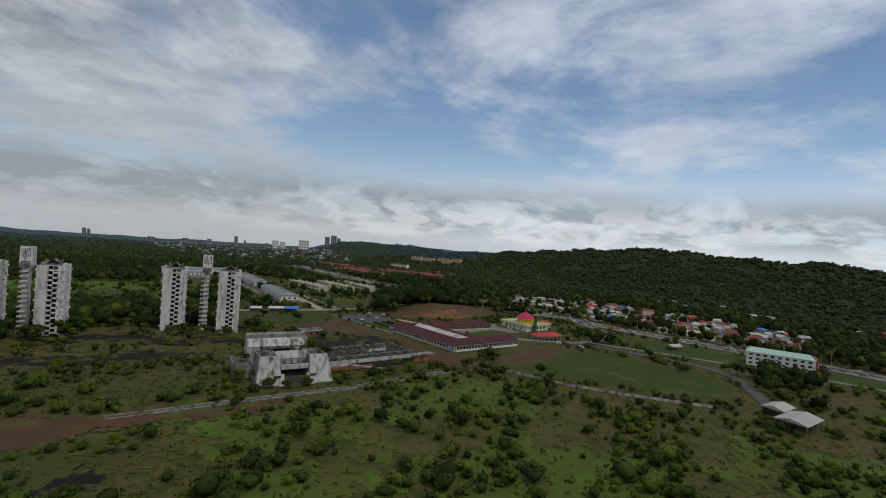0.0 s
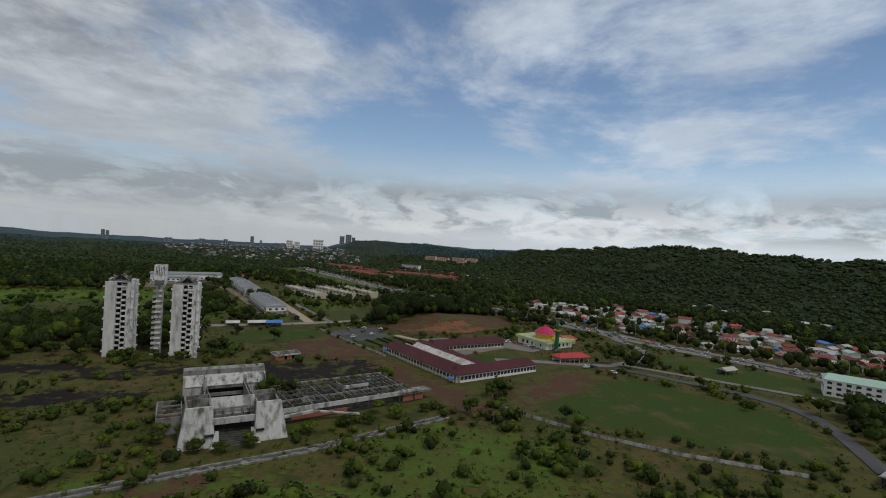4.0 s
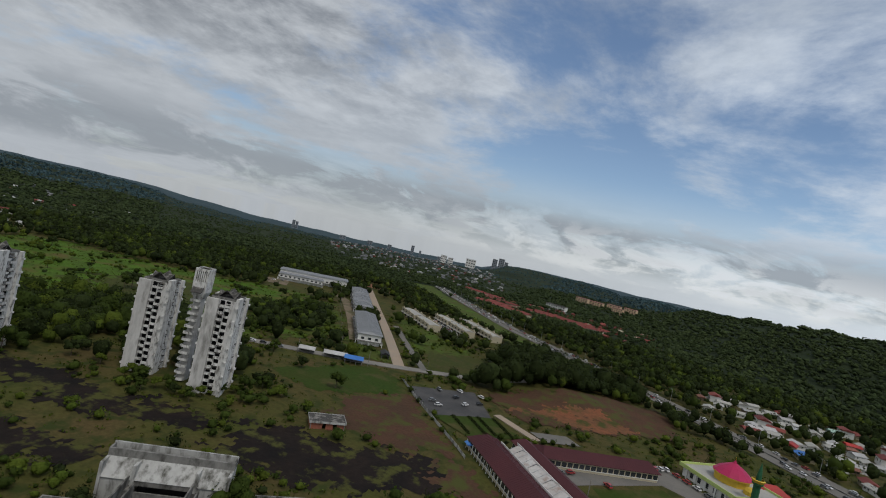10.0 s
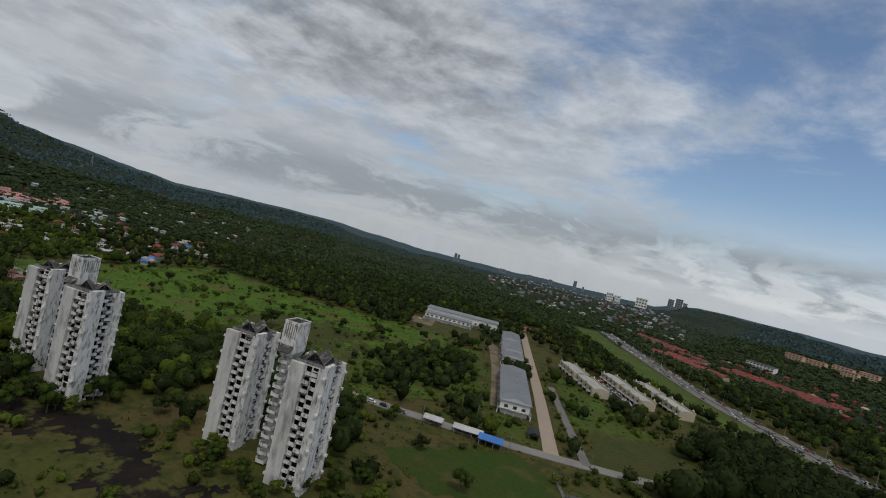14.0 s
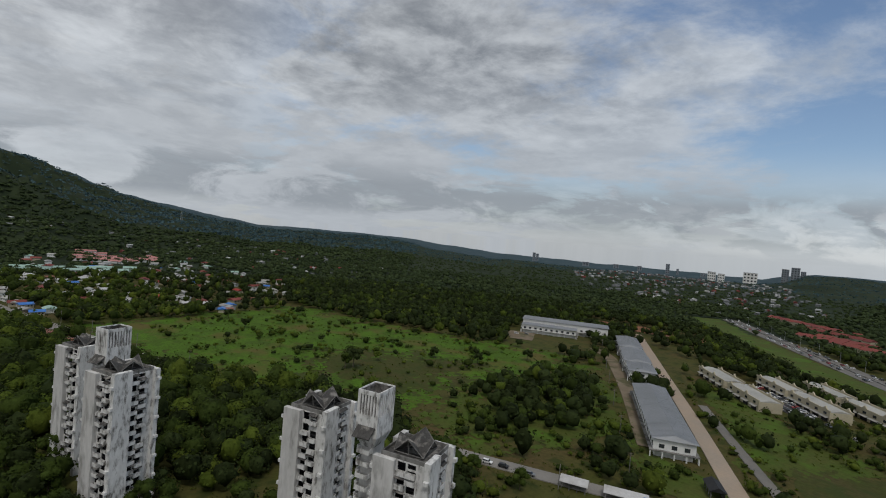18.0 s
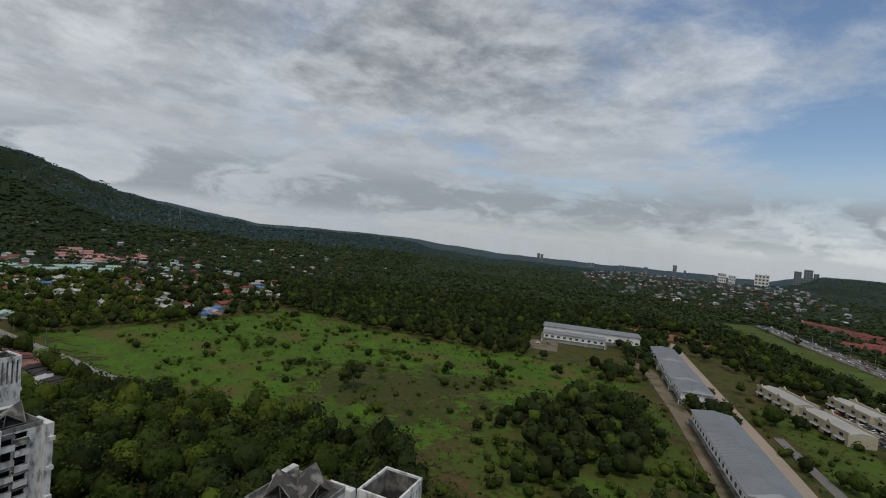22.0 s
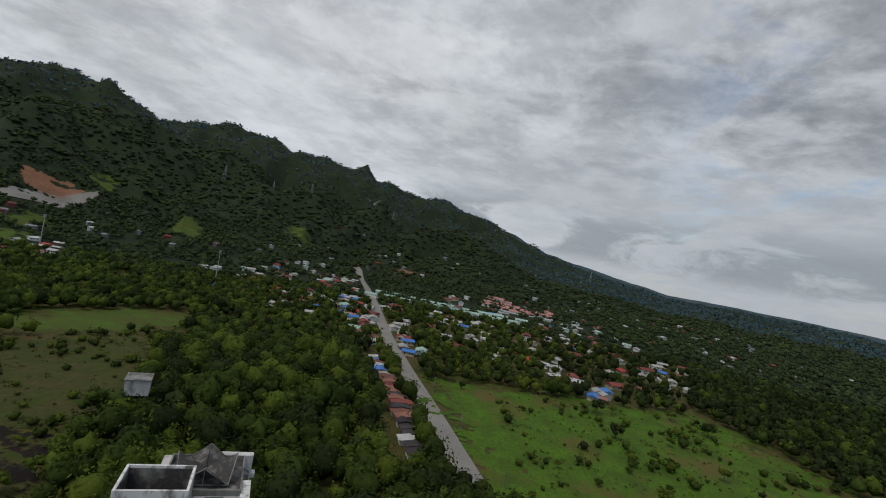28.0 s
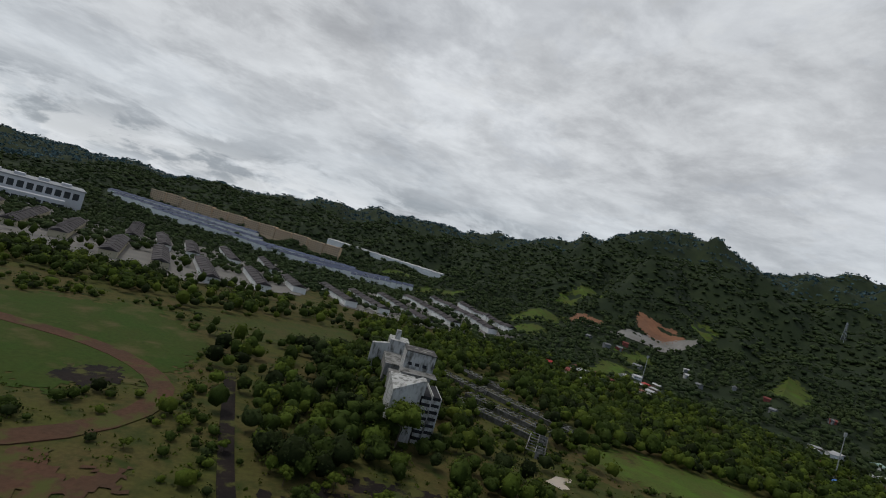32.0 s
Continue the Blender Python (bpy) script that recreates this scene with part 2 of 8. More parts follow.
M_CONCROAD = surface("dusty_concrete_road", (0.34, 0.265, 0.20), (0.30, 0.25, 0.20), 0.05, 0.85, 0.8, 0.2, bump=0.2)
M_WHITE = surface("road_paint", (0.7, 0.7, 0.68), (0.55, 0.55, 0.53), 0.5, 0.7, 5.0, 0.2, bump=0.0)
M_PONDWATER = surface("muddy_water", (0.34, 0.27, 0.19), (0.30, 0.25, 0.18), 0.1, 0.15, 1.0, 0.1, bump=0.02, spec=0.5)

M_TOWER = surface("stained_white_render", (0.68, 0.675, 0.66), (0.57, 0.565, 0.55), 0.12, 0.85, 0.9, 0.35, bump=0.15,
                  grime=(0.17, 0.165, 0.15), grime_scale=0.8, grime_lo=0.49, grime_hi=0.66, streak=2.6)
M_TOWERGREY = surface("bare_grey_render", (0.50, 0.49, 0.475), (0.58, 0.57, 0.555), 0.12, 0.9, 0.9, 0.4, bump=0.2,
                      grime=(0.22, 0.215, 0.20), grime_scale=0.3, grime_lo=0.5, grime_hi=0.68, streak=3.5)
# near-black floor colour with lighter grey patches
M_DARKFLOOR = surface("soot_black_floor", (0.022, 0.021, 0.019), (0.042, 0.038, 0.032), 0.2, 0.95, 1.2, 0.5, bump=0.3, grime=(0.06, 0.058, 0.05), grime_scale=0.4, grime_lo=0.55, grime_hi=0.7)
# near-black colour stands in for the shade inside openings
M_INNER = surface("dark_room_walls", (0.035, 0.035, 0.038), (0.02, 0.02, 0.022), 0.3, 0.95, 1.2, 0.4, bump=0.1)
M_ROOFGREY = surface("blackened_roof_slab", (0.0780, 0.0750, 0.0720), (0.0450, 0.0432, 0.0408), 0.3, 0.9, 1.2, 0.5, bump=0.3,
                     grime=(0.21, 0.20, 0.185), grime_scale=0.3)
M_CONC = surface("weathered_concrete", (0.2550, 0.2507, 0.2380), (0.1700, 0.1658, 0.1573), 0.25, 0.9, 0.9, 0.5, bump=0.3,
                 grime=(0.06, 0.058, 0.052), grime_scale=0.3, grime_lo=0.47, grime_hi=0.64, streak=2.0)
M_CONCDARK = surface("blackened_concrete", (0.1020, 0.0990, 0.0930), (0.0570, 0.0552, 0.0516), 0.3, 0.9, 0.9, 0.5, bump=0.3,
                     grime=(0.038, 0.042, 0.026), grime_scale=0.35, grime_lo=0.47, grime_hi=0.62)
M_CONCWHITE = surface("white_painted_concrete", (0.4386, 0.4386, 0.4240), (0.3655, 0.3655, 0.3509), 0.15, 0.85, 0.9, 0.35, bump=0.2,
                      grime=(0.085, 0.083, 0.072), grime_scale=0.4, grime_lo=0.47, grime_hi=0.66, streak=2.6)
M_BRICK = surface("red_block", (0.30, 0.11, 0.07), (0.24, 0.10, 0.07), 0.3, 0.9, 2.0, 0.35, bump=0.2)
M_BRICKPALE = surface("faded_pink_wall", (0.30, 0.19, 0.17), (0.22, 0.16, 0.145), 0.3, 0.9, 1.5, 0.4, bump=0.2, grime=(0.08, 0.075, 0.07), grime_scale=0.4)
M_MAROON = surface("maroon_roof_sheet", (0.078, 0.026, 0.030), (0.062, 0.023, 0.027), 0.05, 0.6, 1.6, 0.3, bump=0.15)
M_REDROOF = surface("red_roof_sheet", (0.36, 0.045, 0.04), (0.27, 0.045, 0.04), 0.08, 0.6, 1.2, 0.3, bump=0.1, rnd=0.2)
M_TILE = surface("faded_red_tile", (0.1950, 0.0562, 0.0450), (0.1425, 0.0450, 0.0413), 0.05, 0.75, 0.8, 0.35, bump=0.2, rnd=0.2)
M_GREYROOF = surface("grey_metal_roof", (0.24, 0.25, 0.265), (0.20, 0.21, 0.22), 0.06, 0.5, 1.2, 0.25, bump=0.1, metal=0.2)
M_CREAM = surface("cream_render", (0.4480, 0.4000, 0.2880), (0.3840, 0.3440, 0.2560), 0.1, 0.8, 1.0, 0.25, bump=0.1)
M_CREAMROOF = surface("pale_roof_sheet", (0.3825, 0.3740, 0.3400), (0.3060, 0.3017, 0.2805), 0.06, 0.6, 1.0, 0.3, bump=0.1)
M_WHITEWALL = surface("white_render", (0.7140, 0.7140, 0.6930), (0.6300, 0.6300, 0.6142), 0.1, 0.8, 1.0, 0.2, bump=0.1)
M_FARROOF = surface("dull_far_roof", (0.19, 0.195, 0.20), (0.13, 0.135, 0.14), 0.03, 0.7, 0.6, 0.3, bump=0.0)
# grey-blue distance haze mixed into the wall colour of far towers
M_FARWALL = surface("dull_grey_cladding", (0.20, 0.225, 0.25), (0.17, 0.19, 0.215), 0.03, 0.7, 0.6, 0.2, bump=0.0)
M_GLASS = surface("dark_window_glass", (0.025, 0.03, 0.035), (0.04, 0.045, 0.05), 0.2, 0.15, 1.0, 0.1, bump=0.0, spec=0.6)
M_SKYLIGHT = surface("dusty_translucent_sheet", (0.55, 0.54, 0.53), (0.42, 0.39, 0.37), 0.12, 0.5, 0.5, 0.35, bump=0.2,
                     grime=(0.30, 0.24, 0.21), grime_scale=0.2)
M_BLUE = surface("blue_sheet", (0.05, 0.15, 0.42), (0.06, 0.18, 0.46), 0.2, 0.5, 1.0, 0.2, bump=0.1)
M_BLUEGREY = surface("slate_blue_tile", (0.0600, 0.0760, 0.1275), (0.0800, 0.0920, 0.1318), 0.04, 0.7, 0.9, 0.35, bump=0.2, rnd=0.25)
M_DARKTILE = surface("dark_brown_tile", (0.0450, 0.0396, 0.0422), (0.0660, 0.0588, 0.0589), 0.06, 0.75, 0.9, 0.4, bump=0.2, rnd=0.25)
M_LIME = surface("lime_green_fascia", (0.48, 0.58, 0.20), (0.42, 0.52, 0.18), 0.2, 0.7, 1.0, 0.2, bump=0.05)
M_MAGENTA = surface("magenta_dome_sheet", (0.42, 0.03, 0.10), (0.36, 0.03, 0.09), 0.2, 0.45, 1.0, 0.2, bump=0.05)
M_GOLD = surface("yellow_gold_paint", (0.60, 0.40, 0.05), (0.52, 0.36, 0.05), 0.3, 0.5, 1.0, 0.2, bump=0.05)
M_GREENDARK = surface("dark_green_tile", (0.03, 0.12, 0.06), (0.03, 0.10, 0.05), 0.3, 0.5, 1.0, 0.2, bump=0.05)
M_GREENROOF = surface("pale_green_roof", (0.30, 0.42, 0.36), (0.26, 0.37, 0.32), 0.03, 0.6, 0.6, 0.3, bump=0.1, rnd=0.15)
M_PINKROOF = surface("pink_tile_roof", (0.42, 0.20, 0.18), (0.36, 0.17, 0.16), 0.03, 0.7, 0.6, 0.3, bump=0.1, rnd=0.2)
M_RUST = surface("rusty_sheet", (0.17, 0.075, 0.055), (0.24, 0.12, 0.09), 0.15, 0.8, 1.0, 0.4, bump=0.2, rnd=0.35)
M_ZINC = surface("old_zinc_sheet", (0.42, 0.42, 0.42), (0.32, 0.31, 0.30), 0.15, 0.5, 1.0, 0.35, bump=0.15, rnd=0.25)
M_TIMBER = surface("weathered_timber", (0.20, 0.15, 0.11), (0.14, 0.11, 0.085), 0.3, 0.9, 2.0, 0.4, bump=0.2, rnd=0.2)
M_BARK = surface("grey_bark", (0.12, 0.095, 0.07), (0.085, 0.07, 0.055), 0.5, 0.95, 2.0, 0.5, bump=0.4)
M_STEEL = surface("galvanised_steel", (0.42, 0.43, 0.44), (0.36, 0.37, 0.38), 0.3, 0.45, 2.0, 0.2, bump=0.05, metal=0.6)
M_RUBBER = surface("black_rubber", (0.02, 0.02, 0.021), (0.03, 0.03, 0.03), 1.0, 0.9, 3.0, 0.2, bump=0.0)
M_CARWHITE = surface("white_car_paint", (0.68, 0.68, 0.68), (0.62, 0.62, 0.63), 0.5, 0.3, 3.0, 0.05, bump=0.0, spec=0.5)
M_CARGREY = surface("grey_car_paint", (0.16, 0.165, 0.17), (0.13, 0.135, 0.14), 0.5, 0.3, 3.0, 0.05, bump=0.0, spec=0.5)
M_CARDARK = surface("black_car_paint", (0.02, 0.02, 0.022), (0.03, 0.03, 0.032), 0.5, 0.3, 3.0, 0.05, bump=0.0, spec=0.5)
M_CARRED = surface("red_car_paint", (0.34, 0.03, 0.03), (0.28, 0.03, 0.03), 0.5, 0.3, 3.0, 0.05, bump=0.0, spec=0.5)
M_APT = surface("peach_render", (0.60, 0.43, 0.28), (0.54, 0.40, 0.27), 0.03, 0.8, 0.5, 0.25, bump=0.1)
M_MALL = surface("pale_grey_cladding", (0.50, 0.51, 0.53), (0.44, 0.45, 0.47), 0.03, 0.6, 0.5, 0.2, bump=0.05)
M_TANK = surface("black_plastic_tank", (0.02, 0.02, 0.022), (0.03, 0.03, 0.03), 0.3, 0.5, 1.0, 0.2, bump=0.0)

M_LEAF = foliage("broad_leaves", (0.0458, 0.0673, 0.0129), (0.0328, 0.0497, 0.0112), 0.3, 0.2, 0.05)
# pale leaves, also used to colour sunlight into the woods
M_LEAFLIGHT = foliage("young_leaves", (0.0855, 0.1092, 0.0164), (0.0622, 0.0921, 0.0146), 0.28, 0.2, 0.05)
M_LEAFDARK = foliage("dark_leaves", (0.0262, 0.0365, 0.0114), (0.0204, 0.0299, 0.0096), 0.5, 0.15, 0.05)
M_LEAFFAR = foliage("distant_woods", (0.0500, 0.0690, 0.0262), (0.0360, 0.0530, 0.0230), 0.35, 0.12, 0.008)
M_GRASSTUFT = foliage("tall_grass", (0.0530, 0.0850, 0.0095), (0.0626, 0.0680, 0.0136), 0.4, 0.2, 0.05)
# leaf colour carries the blue haze of the far slopes
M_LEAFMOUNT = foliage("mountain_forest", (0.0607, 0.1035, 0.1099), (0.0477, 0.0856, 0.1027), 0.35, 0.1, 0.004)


# ---- building blocks ----
from mathutils import geometry


class Form:
    """A mesh being put together from boxes, prisms and sheets."""

    def __init__(self):
        self.v, self.f = [], []

    def add(self, verts, faces):
        n = len(self.v)
        self.v += [tuple(p) for p in verts]
        self.f += [tuple(i + n for i in f) for f in faces]
        return self

    def box(self, x0, x1, y0, y1, z0, z1, m=None):
        vs = [Vector(p) for p in ((x0, y0, z0), (x1, y0, z0), (x1, y1, z0), (x0, y1, z0), (x0, y0, z1), (x1, y0, z1), (x1, y1, z1), (x0, y1, z1))]
        if m is not None:
            vs = [m @ p for p in vs]
        return self.add(vs, ((0, 3, 2, 1), (4, 5, 6, 7), (0, 1, 5, 4), (1, 2, 6, 5), (2, 3, 7, 6), (3, 0, 4, 7)))

    def beam(self, a, b, w, h):
        """A square bar from a to b."""
        a, b = Vector(a), Vector(b)
        d = (b - a).normalized()
        side = d.cross(Vector((0, 0, 1)))
        side = Vector((1, 0, 0)) if side.length < 1e-3 else side.normalized()
        up = side.cross(d)
        q = [s * side * w / 2 + t * up * h / 2 for s, t in ((-1, -1), (1, -1), (1, 1), (-1, 1))]
        return self.add([a + o for o in q] + [b + o for o in q], ((0, 1, 2, 3), (7, 6, 5, 4), (0, 4, 5, 1), (1, 5, 6, 2), (2, 6, 7, 3), (3, 7, 4, 0)))

    def prism(self, poly, z0, z1, grow=0.0):
        """An upright prism over a polygon, given anticlockwise."""
        n = len(poly)
        c = Vector((sum(p[0] for p in poly) / n, sum(p[1] for p in poly) / n))
        top = [c + (Vector(p[:2]) - c) * (1 + grow) for p in poly]
        self.add([(p[0], p[1], z0) for p in poly] + [(p[0], p[1], z1) for p in top],
                 [tuple(range(n - 1, -1, -1)), tuple(range(n, 2 * n))] + [(i, (i + 1) % n, n + (i + 1) % n, n + i) for i in range(n)])
        return self

    def gable(self, x0, x1, y0, y1, z, rise, over=0.5, hip=0.0, thick=0.15):
        """A pitched roof whose ridge runs along x; hip draws the ridge's ends in."""
        x0, x1, y0, y1 = x0 - over, x1 + over, y0 - over, y1 + over
        ym = (y0 + y1) / 2
        t = [(x0, y0, z), (x1, y0, z), (x1, y1, z), (x0, y1, z), (x0 + hip, ym, z + rise), (x1 - hip, ym, z + rise)]
        b = [(p[0], p[1], p[2] - thick) for p in t[:4]]
        return self.add(t + b, ((0, 1, 5, 4), (2, 3, 4, 5), (1, 2, 5), (3, 0, 4), (9, 8, 7, 6), (0, 6, 7, 1), (1, 7, 8, 2), (2, 8, 9, 3), (3, 9, 6, 0)))

    def tube(self, a, b, ra, rb, n=8):
        a, b = Vector(a), Vector(b)
        d = (b - a).normalized()
        s = d.orthogonal().normalized()
        u = d.cross(s)
        ring = [s * math.cos(2 * math.pi * i / n) + u * math.sin(2 * math.pi * i / n) for i in range(n)]
        self.add([a + r * ra for r in ring] + [b + r * rb for r in ring],
                 [tuple(range(n - 1, -1, -1)), tuple(range(n, 2 * n))] + [(i, (i + 1) % n, n + (i + 1) % n, n + i) for i in range(n)])
        return self

    def lathe(self, profile, n=16, c=(0, 0)):
        vs = [(c[0] + r * math.cos(2 * math.pi * i / n), c[1] + r * math.sin(2 * math.pi * i / n), z) for r, z in profile for i in range(n)]
        fs = [(k * n + i, k * n + (i + 1) % n, (k + 1) * n + (i + 1) % n, (k + 1) * n + i) for k in range(len(profile) - 1) for i in range(n)]
        return self.add(vs, fs)

    def mesh(self, name):
        me = bpy.data.meshes.new(name)
        me.from_pydata(self.v, [], self.f)
        return me


def part(name, form, material, parent, label="", m=None, kind=""):
    """Links a form, or a mesh already made, as one mesh object under parent."""
    me = form if isinstance(form, bpy.types.Mesh) else form.mesh(name)
    if material is not None and not me.materials:
        me.materials.append(material)
    ob = new(name, me)
    if parent is not None:
        ob.parent = parent
    if m is not None:
        ob.matrix_basis = m
    return tagged(ob, label, kind=kind)


def thing(name, label, category, m=None, group=""):
    ob = new(name)
    ob.empty_display_size = 0.5
    if m is not None:
        ob.matrix_basis = m
    return tagged(ob, label, category, group)


def frame_of(a, b, z=0.0):
    """The pose at a whose x axis runs towards b."""
    return pose(a[0], a[1], z, 0, 0, math.degrees(math.atan2(b[1] - a[1], b[0] - a[0])))


# ---- leaf clumps ----
def hull_points(level):
    """A unit ball of triangles: 20, 80 or 320."""
    bm = bmesh.new()
    bmesh.ops.create_icosphere(bm, subdivisions=level, radius=1.0)
    v = np.array([p.co[:] for p in bm.verts])
    f = np.array([[q.index for q in p.verts] for p in bm.faces])
    bm.free()
    return v, f


HULLS = {k: hull_points(k) for k in (1, 2)}


def leaf_mesh(name, C, R, H, k, size, material, seed, low=-0.35, bias=0.7, hull=0):
    """Crowns as loose clumps of leaf blades: C places (n,3) of crown centres, R their radii, H their half heights, k blades each."""
    rng = np.random.RandomState(seed)
    n = len(C)
    d = rng.normal(size=(n, k, 3))
    d[..., 2] = np.abs(d[..., 2]) * 0.9 + low * rng.rand(n, k)
    d /= np.linalg.norm(d, axis=-1, keepdims=True)
    lobes = 1 + 0.28 * np.sin(3 * np.arctan2(d[..., 1], d[..., 0]) + rng.uniform(0, 6.28, (n, 1))) * (1 - np.abs(d[..., 2])) + 0.16 * np.sin(7 * d[..., 2] + rng.uniform(0, 6.28, (n, 1)))
    rad = rng.uniform(0.7, 1.04, (n, k)) * lobes
    pos = np.stack([d[..., 0] * R[:, None], d[..., 1] * R[:, None], d[..., 2] * H[:, None]], -1) * rad[..., None] + C[:, None, :]
    nrm = d * bias * 1.7 + rng.normal(size=(n, k, 3)) * 0.5 + np.array([0, 0, 0.25])
    nrm /= np.linalg.norm(nrm, axis=-1, keepdims=True)
    a = np.cross(nrm, rng.normal(size=(n, k, 3)))
    a /= np.linalg.norm(a, axis=-1, keepdims=True) + 1e-9
    b = np.cross(nrm, a)
    s = (size * R)[:, None] * rng.uniform(0.6, 1.35, (n, k))
    s2 = s * rng.uniform(0.55, 1.0, (n, k))
    bend = nrm * (s * rng.uniform(-0.5, 0.5, (n, k)))[..., None]
    quad = np.stack([pos - a * s[..., None], pos - b * s2[..., None] + bend * 0.6, pos + a * s[..., None] * 0.9, pos + b * s2[..., None] + bend * 0.6], 2).reshape(-1, 3)
    m = len(quad) // 4
    index, start = np.arange(4 * m), np.arange(0, 4 * m, 4)
    if hull:
        # the dense inside of each crown: an uneven lump under the outer leaves
        hv, hf = HULLS[hull]
        bulge = 0.72 + 0.2 * np.sin(4 * hv[None, :, 0] * rng.uniform(0.6, 1.4, (n, 1)) + rng.uniform(0, 6.28, (n, 1))) * np.sin(4 * hv[None, :, 1] + rng.uniform(0, 6.28, (n, 1))) + rng.uniform(-0.09, 0.09, (n, len(hv)))
        lump = hv[None] * bulge[..., None] * np.stack([R, R, H * 0.95], -1)[:, None, :] + C[:, None, :]
        faces = (hf[None] + (4 * m + len(hv) * np.arange(n))[:, None, None]).reshape(-1)
        quad = np.concatenate([quad, lump.reshape(-1, 3)])
        start = np.concatenate([start, 4 * m + np.arange(0, len(faces), 3)])
        index = np.concatenate([index, faces])
    me = bpy.data.meshes.new(name)
    me.vertices.add(len(quad))
    me.loops.add(len(index))
    me.polygons.add(len(start))
    me.vertices.foreach_set("co", quad.astype(np.float32).ravel())
    me.loops.foreach_set("vertex_index", index.astype(np.int32))
    me.polygons.foreach_set("loop_start", start.astype(np.int32))
    smooth = np.zeros(len(start), bool)
    smooth[m:] = True
    me.polygons.foreach_set("use_smooth", smooth)
    me.update(calc_edges=True)
    me.materials.append(material)
    return me


# ---- the lie of the land ----
CENTRE = (-170.0, 300.0)
# the skyline: bearing (degrees left of +y) and the crest's height; then where the rise begins and where the crest lies
SKYLINE = [(0, 40), (9, 42), (13, -66), (24, -72), (34, -70), (42, -56), (48, -15), (54, 42), (62, 38), (69, 40), (76, 110), (82, 170), (88, 280), (93, 340),
           (100, 346), (104, 403), (110, 418), (115, 448), (121, 414), (126, 403), (130, 437), (133, 452), (137, 427), (141, 372), (146, 294), (153, 244), (159, 236), (164, 222),
           (169, 200), (173, 172), (178, 126), (186, 116), (193, 106), (198, 112), (210, 130), (240, 120), (275, 100), (300, 80), (314, 80), (318, 88), (325, 94), (330, 84),
           (336, 70), (344, 52), (350, 30), (355, 14), (360, 40)]
REACH = [(0, 1500, 2900), (9, 1700, 3000), (13, 900, 4600), (42, 900, 4500), (48, 1200, 3900), (54, 1200, 3300), (62, 1200, 3800), (69, 1200, 3800), (76, 1000, 3900), (82, 900, 3800),
         (88, 800, 3400), (100, 700, 3000), (133, 550, 2400), (153, 580, 2300), (169, 800, 2300), (173, 800, 2000), (178, 760, 1900), (193, 760, 2000), (198, 1200, 3000), (210, 1500, 3600),
         (240, 1500, 3400), (275, 900, 1900), (300, 700, 1350), (330, 640, 1300), (344, 950, 1700), (350, 1200, 2400), (355, 1400, 2800), (360, 1500, 2900)]
CH, CR = np.array(SKYLINE, float), np.array(REACH, float)


def lumpy(x, y, size, seed=0.0):
    """Cheap smooth noise on arrays, about -1 to 1."""
    s = 0.0
    for k, (a, b, w) in enumerate(((1.0, 0.31, 1.0), (-0.63, 0.92, 0.8), (0.42, -1.37, 0.6), (1.71, 1.13, 0.45), (-2.3, 0.7, 0.35))):
        s = s + w * np.sin((a * x + b * y) * 6.283 / size + seed * (k + 1.3) + 1.7 * np.sin((b * x - a * y) * 3.1 / size + k))
    return s / 2.2


def height(x, y):
    x, y = np.asarray(x, float), np.asarray(y, float)
    dx, dy = x - CENTRE[0], y - CENTRE[1]
    r = np.hypot(dx, dy)
    az = np.degrees(np.arctan2(-dx, dy)) % 360
    r0, r1 = (np.interp(az, CR[:, 0], CR[:, k]) for k in (1, 2))
    h = np.interp(az, CH[:, 0], CH[:, 1])
    h = h + (5 + 0.022 * np.abs(h)) * (lumpy(az * 10, az * 3, 70, 1.0) + 0.45 * lumpy(az * 10, az * 3, 28, 2.0) + 0.07 * lumpy(az * 10, az * 3, 11, 5.0))
    u = np.clip((r - r0) / (r1 - r0), 0, 1)
    s = u * u * (3 - 2 * u)
    drop = 1 - 0.45 * np.clip((r - r1) / (0.5 * r1), 0, 1)
    z = h * s * drop
    rough = np.clip(np.abs(h) / 300, 0.16, 1.3) * np.clip((r - 650) / 800, 0, 1) * (1 - 0.85 * u ** 5)
    spur = np.abs(lumpy(az * 13.0, r * 0.16, 170, 1.0))
    z = z + rough * (24 * lumpy(x, y, 620) + 13 * lumpy(x, y, 240, 2.0) + 5 * lumpy(x, y, 95, 4.0) + 42 * (0.45 - spur))
    for cx, cy, sx, sy, top in MOUNDS:
        z = z + top * np.exp(-(((x - cx) / sx) ** 2 + ((y - cy) / sy) ** 2))
    return z


MOUNDS = [(-6.0, 505.0, 42.0, 22.0, 7.0), (-425.0, 235.0, 48.0, 55.0, 9.0), (-960, -500, 120, 90, 18.0), (25, 535, 30, 18, 3.0)]


def hz(x, y):
    return float(height(x, y))


